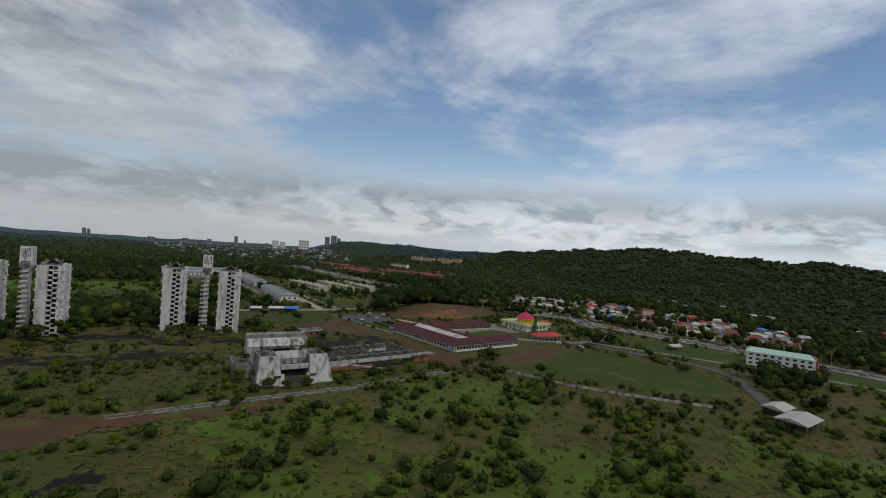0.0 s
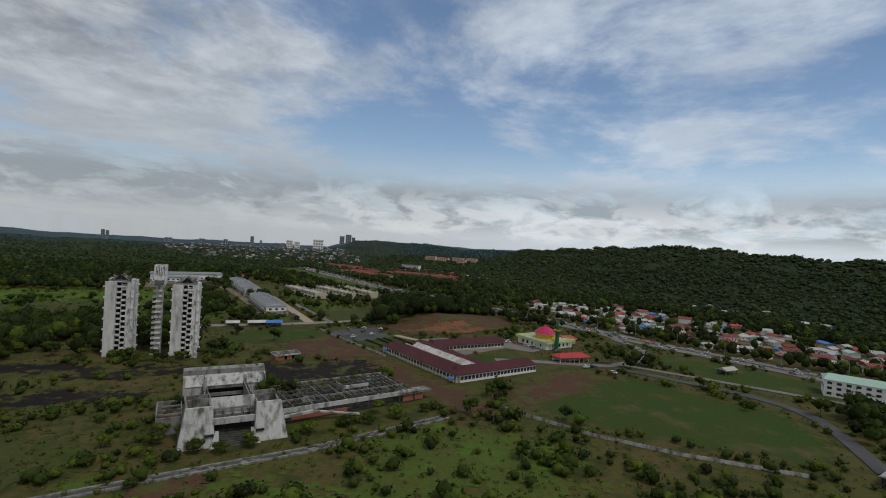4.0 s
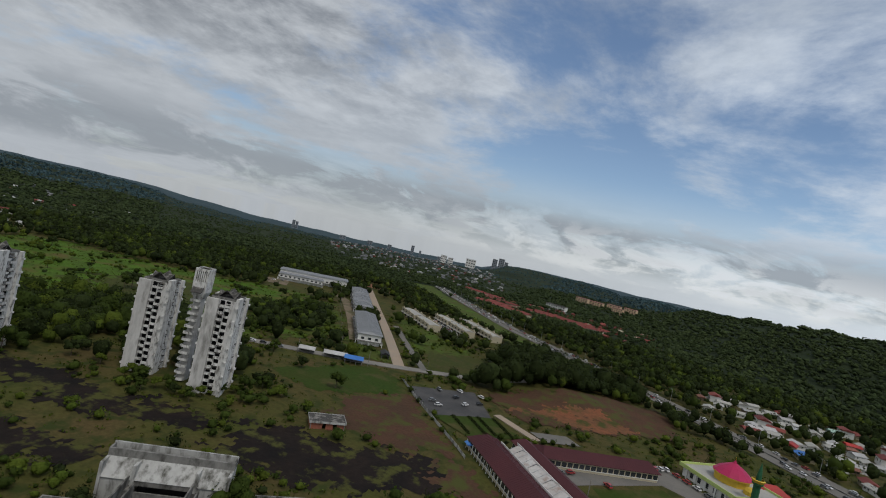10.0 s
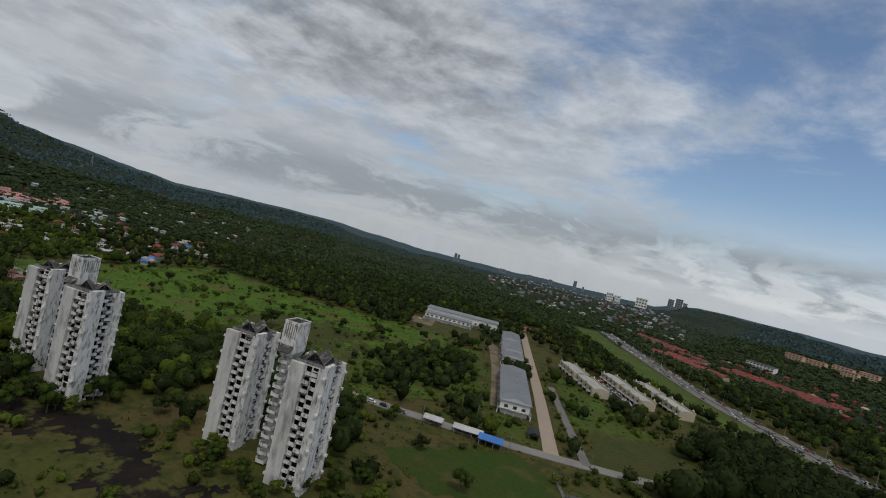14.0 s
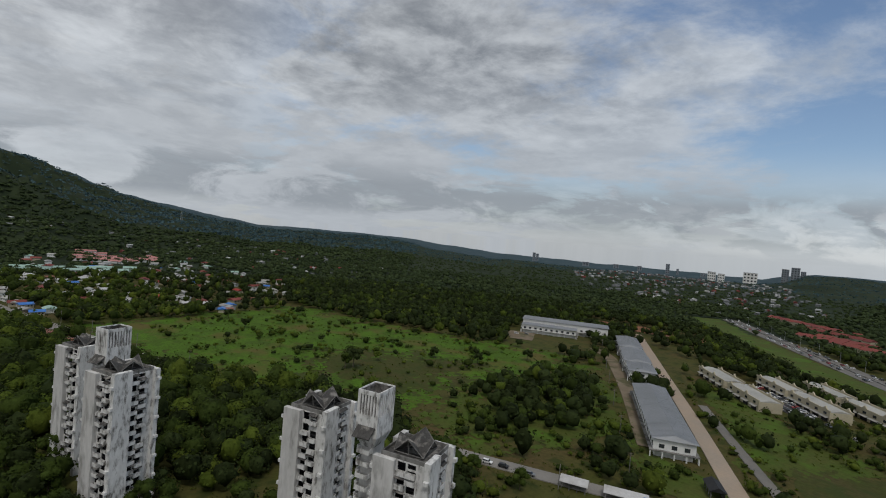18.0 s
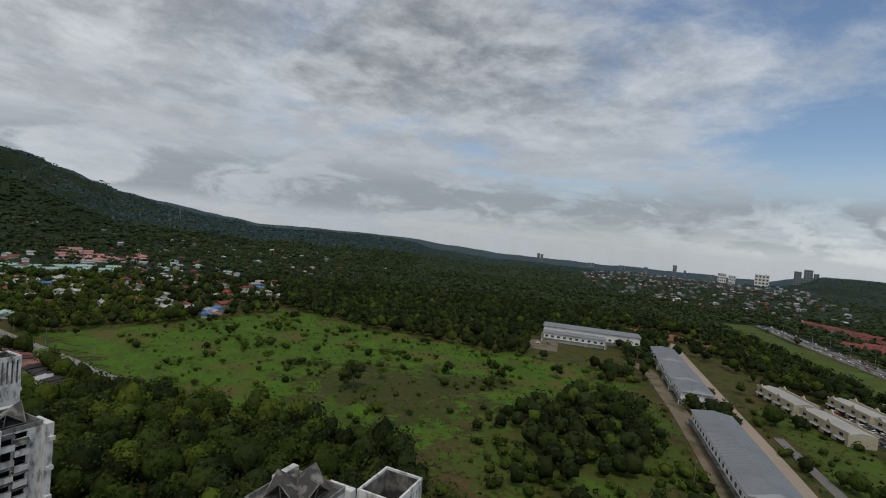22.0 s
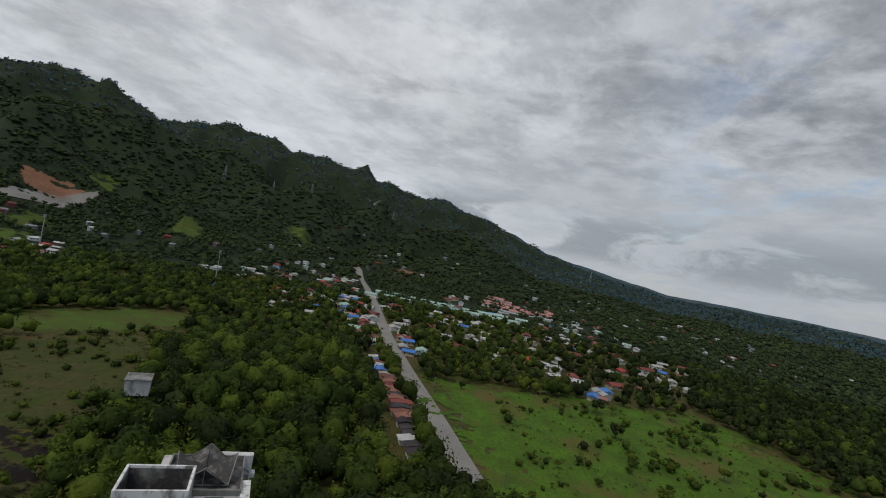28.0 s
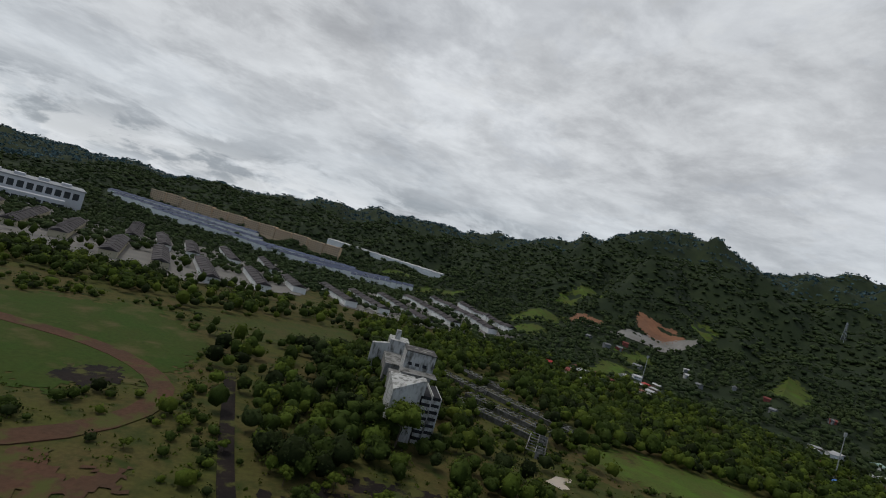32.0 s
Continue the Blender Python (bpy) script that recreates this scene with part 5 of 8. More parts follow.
def hut():
    m = frame_of((-90.5, 334.0), (-79.5, 343.0))
    t = thing("derelict_hut", "small derelict hut with orange block walls and a flat roof", "hut", m)
    part("wall_panels", Form().box(0.2, 5, 0, 0.2, 0, 2.6).box(6.4, 9.4, 0, 0.2, 0, 2.6).box(11, 14, 0, 0.2, 0, 2.6).box(0, 0.2, 0, 7.8, 0, 2.6).box(14, 14.2, 0, 7.8, 0, 2.6).box(0.2, 14, 7.6, 7.8, 0, 2.6), M_BRICK, t, "faded orange block walls")
    part("roof", Form().box(-0.4, 14.6, -0.5, 8.2, 3.0, 3.25), M_ROOFGREY, t, "blackened flat roof")
    part("fascia", Form().box(-0.5, 14.7, -0.62, -0.5, 2.6, 3.5).box(-0.5, 14.7, 8.2, 8.32, 2.6, 3.5).box(-0.62, -0.5, -0.62, 8.32, 2.6, 3.5).box(14.7, 14.82, -0.62, 8.32, 2.6, 3.5), M_CONCWHITE, t, "dirty white fascia")
    for x in (0, 14.0):
        part("post", Form().box(x, x + 0.25, -0.35, -0.1, 0, 4.2), M_CONC, t)
    clear_rect(m, -2, 16, -3, 10)


hut()


# ---- the school with maroon roofs ----
def wing(t, m, L, W, h, rise, wall, roof, nwin, label_roof, hip=3.0, bands=True, over=0.9):
    """A long low range: walls, rows of windows on both long sides and a pitched roof."""
    part("wall", Form().box(0, L, 0, W, 0, h), wall, t, "", m)
    pane = Form().box(-0.5, 0.5, -0.06, 0.0, -0.5, 0.5).mesh("window")
    pane.materials.append(M_GLASS)
    w = L / nwin
    for k in range(nwin):
        for y, turn in ((0, 0), (W, 180)):
            part("window", pane, None, t, "", m @ pose((k + 0.5) * w, y - 0.002 if y == 0 else y + 0.002, h * 0.56, 0, 0, turn) @ Matrix.Diagonal((w * 0.8, 1, h * 0.5, 1)))
    if bands:
        part("sill_band", Form().box(-0.05, L + 0.05, -0.14, -0.065, h * 0.26, h * 0.32).box(-0.05, L + 0.05, W + 0.065, W + 0.14, h * 0.26, h * 0.32), M_WHITEWALL, t, "", m)
    return part("roof", Form().gable(0, L, 0, W, h + 0.15, rise, over, hip), roof, t, label_roof, m)


def ribs(t, m, L, W, h, rise, roof, step=1.2, over=0.9):
    f = Form()
    n = int(L / step)
    for k in range(1, n):
        x = k * L / n
        for s in (-1, 1):
            f.beam((x, W / 2, h + 0.15 + rise + 0.03), (x, W / 2 + s * (W / 2 + over), h + 0.18), 0.12, 0.08)
    part("roof_ribs", f, roof, t, "", m, kind="stuff")


def school():
    a, b = Vector((-33.0, 373.5)), Vector((14.0, 314.5))
    m = frame_of(a, b)                       # x along the main range, y towards its yard
    t = thing("school", "long low school with maroon sheet roofs and a dusty ridge skylight", "school", m)
    L = (b - a).length
    e = Matrix.Identity(4)
    wing(t, e, L, 14, 4.2, 3.4, M_CREAM, M_MAROON, 26, "maroon ribbed sheet roof", 4)
    ribs(t, e, L, 14, 4.2, 3.4, M_MAROON)
    wing(t, pose(0, 22.5, 0), L - 6, 9, 4.2, 2.6, M_CREAM, M_MAROON, 22, "maroon ribbed sheet roof", 3)
    wing(t, pose(14, 31, 0, 0, 0, 82), 58, 12, 4.2, 2.9, M_CREAM, M_MAROON, 20, "maroon ribbed sheet roof", 3)
    ribs(t, pose(14, 31, 0, 0, 0, 82), 58, 12, 4.2, 2.9, M_MAROON)
    wing(t, pose(L + 1, 2, 0, 0, 0, 88), 58, 13, 4.2, 3.1, M_WHITEWALL, M_MAROON, 22, "maroon ribbed sheet roof", 3)
    ribs(t, pose(L + 1, 2, 0, 0, 0, 88), 58, 13, 4.2, 3.1, M_MAROON)
    f, fr = Form(), Form()
    n = 14
    x0, x1 = 12.0, L - 8.0
    for k in range(n):
        p, q = x0 + (x1 - x0) * k / n, x0 + (x1 - x0) * (k + 1) / n
        sag = 0.25 * (k % 3 == 1)
        part("skylight_sheet", Form().add([(p + 0.1, 14.2, 5.6), (q - 0.1, 14.2, 5.6), (q - 0.1, 18.2, 7.6 - sag), (p + 0.1, 18.2, 7.6 - sag), (p + 0.1, 22.4, 5.6), (q - 0.1, 22.4, 5.6)], ((0, 1, 2, 3), (3, 2, 5, 4))), M_SKYLIGHT, t, "dusty translucent roof sheet", e)
        fr.box(p - 0.12, p + 0.12, 14.2, 22.4, 5.3, 5.55)
        fr.beam((p, 14.2, 5.66), (p, 18.2, 7.68), 0.18, 0.1).beam((p, 22.4, 5.66), (p, 18.2, 7.68), 0.18, 0.1)
    f.add([(x0, 14.2, 5.6), (x0, 18.2, 7.6), (x0, 22.4, 5.6), (x1, 14.2, 5.6), (x1, 18.2, 7.6), (x1, 22.4, 5.6)], ((0, 1, 2), (5, 4, 3)))
    part("skylight_end", f, M_SKYLIGHT, t, "dusty translucent gable end", e)
    part("skylight_frame", fr, M_STEEL, t, "", e)
    part("atrium_wall", Form().box(4, L - 6, 14.0, 14.2, 4.0, 5.6).box(4, L - 6, 22.4, 22.6, 4.0, 5.6), M_WHITEWALL, t, "", e)
    for x, y in ((1.5, -2.5), (L - 3, -3.5)):
        part("blue_awning", Form().gable(x, x + 4, y, y + 2.4, 3.0, 0.5, 0.1), M_BLUE, t, "blue sheet awning", e)
    post = Form().box(-0.1, 0.1, -0.1, 0.1, 0, 3.9).mesh("veranda_post")
    post.materials.append(M_WHITEWALL)
    for k in range(24):
        part("veranda_post", post, None, t, "", e @ pose(1 + k * (L - 2) / 23, -1.0, 0))
    clear_rect(m, -6, L + 20, -8, 95)


school()


def mosque():
    c = (84.0, 433.0)
    m = pose(c[0], c[1], 0, 0, 0, 38)
    t = thing("prayer_hall", "small mosque with lime-green eaves, magenta dome and a dark green minaret", "mosque", m)
    s = 14.5
    part("wall", Form().box(-s, s, -s, s, 0, 5.0), M_WHITEWALL, t, "white rendered hall walls")
    part("terrace_roof", Form().box(-s - 1.2, s + 1.2, -s - 1.2, s + 1.2, 5.0, 5.3), M_CREAMROOF, t)
    for k in range(4):
        part("fascia", Form().box(-s - 1.6, s + 1.6, -s - 1.6, -s - 1.2, 4.5, 6.3), M_LIME, t, "lime-green fascia", pose(0, 0, 0, 0, 0, 90 * k))
        for i in range(5):
            part("window", Form().box(-0.9, 0.9, -0.05, 0, 0, 2.4), M_GLASS, t, "", pose(0, 0, 0, 0, 0, 90 * k) @ pose(-9 + 4.5 * i, -s - 0.003, 1.2))
            part("column", Form().box(-0.3, 0.3, -0.3, 0.3, 0, 4.5), M_WHITEWALL, t, "", pose(0, 0, 0, 0, 0, 90 * k) @ pose(-11 + 5.5 * i, -s - 1.2, 0))
    part("drum", Form().lathe([(7.6, 5.3), (7.6, 8.6), (8.6, 8.6), (8.6, 9.2), (0.1, 9.2)], 12), M_GOLD, t, "yellow drum under the dome")
    dome = part("dome", Form().lathe([(8.7, 9.2), (6.0, 11.6), (3.0, 13.4), (1.0, 14.4), (0.05, 16.0)], 12), M_MAGENTA, t, "magenta pyramidal dome")
    minaret = part("minaret", Form().lathe([(1.5, 0), (1.5, 13), (2.4, 13.4), (2.4, 14.2), (1.2, 14.4), (1.0, 18.0), (0.05, 23.0)], 10, (-7.0, -s - 3)), M_GREENDARK, t, "dark green minaret")
    part("finial", Form().tube((0, 0, 15.8), (0, 0, 17.6), 0.12, 0.04, 6), M_GOLD, dome, "thin golden finial")
    part("minaret_gallery", Form().lathe([(2.3, 14.2), (2.9, 15.4), (2.3, 15.6)], 10, (-7.0, -s - 3)), M_GOLD, minaret, "yellow gallery ring")
    part("small_dome", Form().lathe([(2.6, 5.3), (2.5, 7.0), (1.4, 8.2), (0.05, 8.9)], 12, (-2.0, -s + 3)), M_GOLD, t, "orange-yellow small dome")
    part("porch_roof", Form().gable(s - 1, s + 14, -9, 3, 4.0, 2.4, 0.5, 2.0), M_REDROOF, t, "red porch roof")
    part("porch_wall", Form().box(s + 0.01, s + 13, -8, 2, 0, 3.9), M_CREAM, t)
    clear_rect(m, -18, 30, -18, 18)


mosque()


def gate_house():
    m = frame_of((83.0, 374.0), (106.0, 384.0))
    t = thing("gate_canteen", "open-sided shelter with a bright red hipped roof", "shelter", m)
    part("roof", Form().gable(0, 24, 0, 10, 3.6, 2.2, 0.8, 4.0), M_REDROOF, t, "bright red sheet roof")
    part("back_wall", Form().box(0.4, 23.6, 9.2, 9.5, 0, 3.5), M_WHITEWALL, t)
    for i in range(7):
        part("post", Form().box(-0.12, 0.12, -0.12, 0.12, 0, 3.5), M_WHITEWALL, t, "", pose(0.5 + i * 3.8, 0.4, 0))
    part("counter", Form().box(4, 20, 5.8, 6.2, 0, 1.0), M_CREAM, t)
    clear_rect(m, -3, 27, -3, 13)


gate_house()


def hedge(a, b):
    t = thing("garden_hedge", "low clipped dark hedge row in the garden", "hedge", None, "garden hedges")
    a, b = Vector(a), Vector(b)
    n = int((b - a).length / 1.4)
    C = np.array([[*(a + (b - a) * (k / n)), 0.6] for k in range(n + 1)])
    part("clipped_row", leaf_mesh("clipped_row", C, np.full(n + 1, 1.0), np.full(n + 1, 0.9), 40, 0.3, M_LEAFDARK, 5), None, t)


HEDGES = [((-43, 409.4), (-29.5, 393.5)), ((-31.7, 418.7), (-18, 402)), ((-39, 413), (-26, 397.5)), ((-50, 403), (-37, 388))]


# ---- new white houses and the cream shop rows ----
def white_block(a, b, width, label, h=6.6, rise=1.9, nwin=9, group="new white houses"):
    m = frame_of(a, b)
    L = math.hypot(b[0] - a[0], b[1] - a[1])
    t = thing("white_house_row", label, "terraced house", m, group)
    part("lower_wall", Form().box(0.8, L - 0.8, 0.8, width - 0.8, 0, 3.2), M_WHITEWALL, t, "white ground floor")
    part("upper_wall", Form().box(0, L, 0, width, 3.2, h), M_WHITEWALL, t, "white upper floor")
    part("canopy", Form().box(-1.6, L + 1.6, -1.6, width + 1.6, 3.0, 3.25), M_CONC, t, "grey canopy slab")
    part("roof", Form().gable(0, L, 0, width, h + 0.1, rise, 1.0, 2.0), M_GREYROOF, t, "grey metal sheet roof")
    f = Form()
    n = int(L / 1.5)
    for k in range(1, n):
        x = k * L / n
        for s in (-1, 1):
            f.beam((x, width / 2, h + 0.14 + rise), (x, width / 2 + s * (width / 2 + 1), h + 0.14), 0.1, 0.08)
    part("roof_ribs", f, M_GREYROOF, t, "", kind="stuff")
    pane = Form().box(-1.0, 1.0, -0.08, 0.0, -0.75, 0.75).box(-1.15, 1.15, -0.05, 0.0, -0.9, 0.9).mesh("window")
    pane.materials.append(M_GLASS)
    for k in range(nwin):
        for y, turn in ((-0.004, 0), (width + 0.004, 180)):
            part("window", pane, None, t, "", pose((k + 0.5) * L / nwin, y, 5.0, 0, 0, turn))
    for y in np.linspace(0.2, 0.8, 3):
        for x, turn in ((-0.004, -90), (L + 0.004, 90)):
            part("window", pane, None, t, "", pose(x, y * width, 5.0, 0, 0, turn))
    col = Form().box(-0.25, 0.25, -0.25, 0.25, 0, 3.0).mesh("column")
    col.materials.append(M_WHITEWALL)
    for k in range(5):
        for x in (-1.2, L + 1.2):
            part("column", col, None, t, "", pose(x, -1.2 + k * (width + 2.4) / 4, 0))
    for k in range(nwin + 1):
        part("column", col, None, t, "", pose(k * L / nwin, -1.2, 0))
    clear_rect(m, -4, L + 4, -4, width + 4)
    return t


ROAD_D = Vector((-0.53, 0.848))
RIGHT = Vector((0.848, 0.53))


def along(p, d, s):
    return (p[0] + d[0] * s, p[1] + d[1] * s)


q = Vector((-138.5, 489.5))
white_block(q, along(q, ROAD_D, 88), 17.5, "two-storey white row house with a long grey metal roof", 8.2, nwin=16)
for k in range(5):
    q = Vector((-204.0, 596.0)) + ROAD_D * (27.0 * k)
    white_block(q, along(q, ROAD_D, 24.5), 17.0 + (k % 2), "white two-storey house unit stepped along the lane", 7.6 + 0.6 * (k % 2), 1.7, 4)
q = Vector((-374.0, 664.0))
white_block(q, along(q, RIGHT, 84), 22.0, "long white two-storey block with grey metal roofs", 10.5, nwin=15)
q = Vector((-362.0, 648.0))
white_block(q, along(q, RIGHT, 52), 15.0, "white two-storey front range with a grey roof", 7.8, 1.4, 10)
OPEN.append([(-385, 655), (-310, 695), (-270, 620), (-330, 585)])


def shop_row(a, b, width, label):
    m = frame_of(a, b)
    L = math.hypot(b[0] - a[0], b[1] - a[1])
    t = thing("shop_row", label, "shop row", m, "cream shop rows")
    part("wall", Form().box(0, L, 0, width, 0, 6.2), M_CREAM, t, "cream rendered walls")
    part("roof", Form().gable(0, L, 0.6, width - 0.6, 6.3, 1.1, -0.1, 0.0), M_CREAMROOF, t, "pale dusty sheet roof")
    for y in (0.0, width):
        part("parapet", Form().box(-0.3, L + 0.3, y - 0.3, y + 0.3, 6.2, 7.3), M_CREAM, t, "cream parapet")
    n = int(L / 7.5)
    g = Form().add([(-1.8, -0.35, 7.3), (1.8, -0.35, 7.3), (0, -0.35, 9.0), (-1.8, 0.35, 7.3), (1.8, 0.35, 7.3), (0, 0.35, 9.0)],
                   ((0, 1, 2), (5, 4, 3), (0, 2, 5, 3), (1, 4, 5, 2), (0, 3, 4, 1))).mesh("pediment")
    g.materials.append(M_CREAM)
    w = Form().box(-1.3, 1.3, -0.08, 0, 0, 1.5).mesh("window")
    w.materials.append(M_GLASS)
    # shaded shop opening given as a near-black panel
    s = Form().box(-2.6, 2.6, -0.1, 0, 0, 2.6).mesh("shop_front")
    s.materials.append(M_INNER)
    a = Form().add([(-3.4, 0, 3.3), (3.4, 0, 3.3), (3.4, -1.8, 2.8), (-3.4, -1.8, 2.8), (-3.4, 0, 3.15), (3.4, 0, 3.15), (3.4, -1.8, 2.65), (-3.4, -1.8, 2.65)],
                   ((0, 3, 2, 1), (4, 5, 6, 7), (0, 1, 5, 4), (1, 2, 6, 5), (2, 3, 7, 6), (3, 0, 4, 7))).mesh("awning")
    a.materials.append(M_CREAMROOF)
    for k in range(n):
        x = (k + 0.5) * L / n
        for y, turn in ((0, 0), (width, 180)):
            mm = pose(x, y, 0, 0, 0, turn)
            if k % 2 == 0:
                part("pediment", g, None, t, "", mm)
            part("window", w, None, t, "", mm @ pose(0, -0.004, 4.1))
            part("shop_front", s, None, t, "", mm @ pose(0, -0.006, 0.1))
            part("awning", a, None, t, "", mm)
    clear_rect(m, -3, L + 3, -4, width + 4)


SD = Vector((0.69, -0.725))
for p, n, w in (((-199, 659), 37, 14), ((-170, 629), 37, 14), ((-165, 676), 33, 13), ((-140, 650), 38, 13), ((-141, 693), 33, 13), ((-115, 666), 38, 13)):
    shop_row(p, along(p, SD, n), w, "cream two-storey shop row with gabled parapets and a pale roof")


# ---- far buildings ----
def slab_block(name, x, y, z, turn, L, W, H, wall, floors, cols, label, category, group="", roof=M_ROOFGREY, sides=(0,), singly=False):
    t = thing(name, label, category, pose(x, y, z, 0, 0, turn), group)
    part("wall", Form().box(-L / 2, L / 2, -W / 2, W / 2, -6, H), wall, t)
    part("roof", Form().box(-L / 2 - 0.4, L / 2 + 0.4, -W / 2 - 0.4, W / 2 + 0.4, H, H + 1.0), roof, t)
    w = Form().box(-0.5, 0.5, -0.25, 0, -0.5, 0.5).mesh("window")
    w.materials.append(M_GLASS)
    fh = H / floors
    panes = Form()
    for i in range(floors):
        for j in range(cols):
            for s in sides:
                mm = pose(0, 0, 0, 0, 0, s) @ pose(-L / 2 + (j + 0.5) * L / cols, -W / 2 - 0.004, (i + 0.55) * fh) @ Matrix.Diagonal((L / cols * 0.55, 1, fh * 0.45, 1))
                if singly:
                    part("window", w, None, t, "", mm)
                else:
                    panes.add([mm @ v.co for v in w.vertices], [tuple(q.vertices) for q in w.polygons])
    if not singly:
        part("window_row", panes, M_GLASS, t, kind="stuff")
    return t


for x, y, w, h, k in ((-716, 3210, 30, 126, 0), (-676, 3222, 36, 138, 1), (-644, 3226, 22, 122, 2)):
    slab_block("residential_tower", x, y, -66, 10, w, 24, h, M_FARWALL, 12, 3, "distant residential tower on the city edge, grey haze in its colour", "tower block", "city towers", singly=True)
for x, y, w, h in ((-965, 2930, 36, 84), (-925, 2945, 30, 78), (-815, 3010, 60, 96)):
    slab_block("residential_slab", x, y, -68, 14, w, 18, h, M_WHITEWALL, 6, 4, "distant white residential slab on the city edge", "apartment block", "city slabs")
for x, y, w, h in ((-1623, 3963, 26, 70), (-1560, 3990, 16, 40), (-2493, 3466, 20, 62), (-2470, 3480, 16, 56), (-1800, 3880, 30, 34), (-1950, 3800, 40, 30), (-2150, 3690, 50, 26), (-1400, 4050, 36, 28)):
    slab_block("city_tower", x, y, -60, 20, w, 18, h, M_FARWALL, 5, 2, "tower on the city skyline, haze put into its colour", "tower block", "skyline towers")


# ---- the derelict slab building and row ruins to the south ----
def slab_ruin():
    # x runs west along the end wall, y north
    m = frame_of((-312.0, 90.0), (-333.0, 94.5)) @ Matrix.Diagonal((1, -1, 1, 1))
    t = thing("derelict_slab", "derelict white slab block swallowed by trees", "ruin", m)
    f = Form().prism([(0, -28), (12, -28), (12, 0), (0, 0)], 0, 20.5)
    part("end_block", f, M_CONCWHITE, t, "white end wall streaked with dirt")
    part("sloping_top", Form().add([(0, -6, 20.5), (13, -6, 20.5), (13, 0, 20.5), (0, 0, 20.5), (11.5, -6, 26.5), (13, -6, 26.5), (13, 0, 26.5), (11.5, 0, 26.5)],
                                   ((0, 3, 2, 1), (4, 5, 6, 7), (0, 1, 5, 4), (1, 2, 6, 5), (2, 3, 7, 6), (3, 0, 4, 7))), M_CONCWHITE, t, "raking white parapet")
    for i in range(2):
        for k in range(7):
            z = 0.4 + 2.9 * k
            # shade of each storey coloured in as a near-black box
            part("storey", Form().box(13.0 + 4.2 * i + 0.004, 16.8 + 4.2 * i, -20, -1.2 - 1.2 * i, z + 0.9, z + 2.6), M_INNER, t, "near-black box painted as a shaded open storey")
            part("balcony_front", Form().box(12.9 + 4.2 * i, 17.0 + 4.2 * i, -0.9 - 1.2 * i - 0.25, -0.9 - 1.2 * i, z - 0.2, z + 1.25), M_CONCWHITE, t, "white balcony front")
            part("slab", Form().box(12.9 + 4.2 * i, 17.0 + 4.2 * i, -20, -1.16 - 1.2 * i, z - 0.2, z), M_CONC, t)
        part("fin", Form().box(16.9 + 4.2 * i, 17.25 + 4.2 * i, -21, -0.6 - 1.2 * i, 0, 21.5 - i), M_CONCWHITE, t, "white cross fin")
    part("linking_range", Form().box(2, 20, -62, -28, 0, 13.5), M_CONC, t, "stained lower range")
    stair = part("stair_block", Form().box(8, 24, -66, -52, 0, 27.0), M_CONCWHITE, t, "tall white stair block with open windows")
    part("stair_roof", Form().box(7.6, 24.4, -66.4, -51.6, 27.0, 27.5), M_ROOFGREY, stair)
    for k in range(3):
        # window shade painted as near-black panels on the wall
        part("window", Form().box(10 + 4 * k, 12.2 + 4 * k, -52.0 + 0.004, -51.9, 20.0, 21.6), M_INNER, t, "near-black panel painted as a shaded window opening")
    part("terrace_slab", Form().box(6, 25, -50, -40, 18.2, 18.6), M_CONC, t)
    part("far_range", Form().box(0, 18, -112, -66, 0, 15.0), M_CONC, t)
    part("far_head", Form().box(2, 14, -112, -96, 15.0, 22.5), M_CONCWHITE, t, "white upper storey of the far end")
    part("chimney", Form().box(5, 8, -104, -101, 22.5, 28.0), M_CONCWHITE, t)
    part("far_wing", Form().add([(-8, -100, 18), (2, -100, 20), (2, -96, 20), (-8, -96, 18), (-8, -100, 0), (2, -100, 0), (2, -96, 0), (-8, -96, 0)],
                                ((0, 1, 2, 3), (7, 6, 5, 4), (0, 4, 5, 1), (1, 5, 6, 2), (2, 6, 7, 3), (3, 7, 4, 0))), M_CONCWHITE, t, "sloping white wing wall")
    clear_rect(m, -2, 26, -30, 1)


slab_ruin()


def frame_row(a, b, width, label):
    m = frame_of(a, b)
    L = math.hypot(b[0] - a[0], b[1] - a[1])
    t = thing("roofless_row", label, "ruin", m, "roofless rows")
    z = 3.2
    n = int(L / 5)
    for y in (0, width / 2, width):
        part("long_beam", Form().box(0, L, y - 0.2, y + 0.2, z - 0.5, z), M_CONC if y else M_CONCDARK, t)
    for k in range(n + 1):
        x = k * L / n
        part("cross_beam", Form().box(x - 0.2, x + 0.2, 0.2, width - 0.2, z - 0.45, z - 0.05), M_CONC, t)
        if k % 2 == 0:
            part("cross_wall", Form().box(x - 0.1, x + 0.1, 0.2, width / 2 - 0.2, 0, z - 0.5), M_CONC, t)
    part("back_wall", Form().box(0.3, L - 0.3, width - 0.15, width + 0.15, 0, z - 0.5), M_CONCDARK, t, "blackened block back wall")
    part("floor", Form().box(0, L, 0, width, 0.02, 0.12), M_DRY, t)


for a, b in (((-406, 62), (-372, 15)), ((-422, 55), (-392, 8)), ((-447, 52), (-412, -12)), ((-408, -2), (-388, -40)), ((-432, -14), (-414, -58)), ((-392, 92), (-410, 68))):
    frame_row(a, b, 9.0, "roofless concrete row ruin overgrown with bushes")


# ---- houses ----
HOUSE_MESH = {}


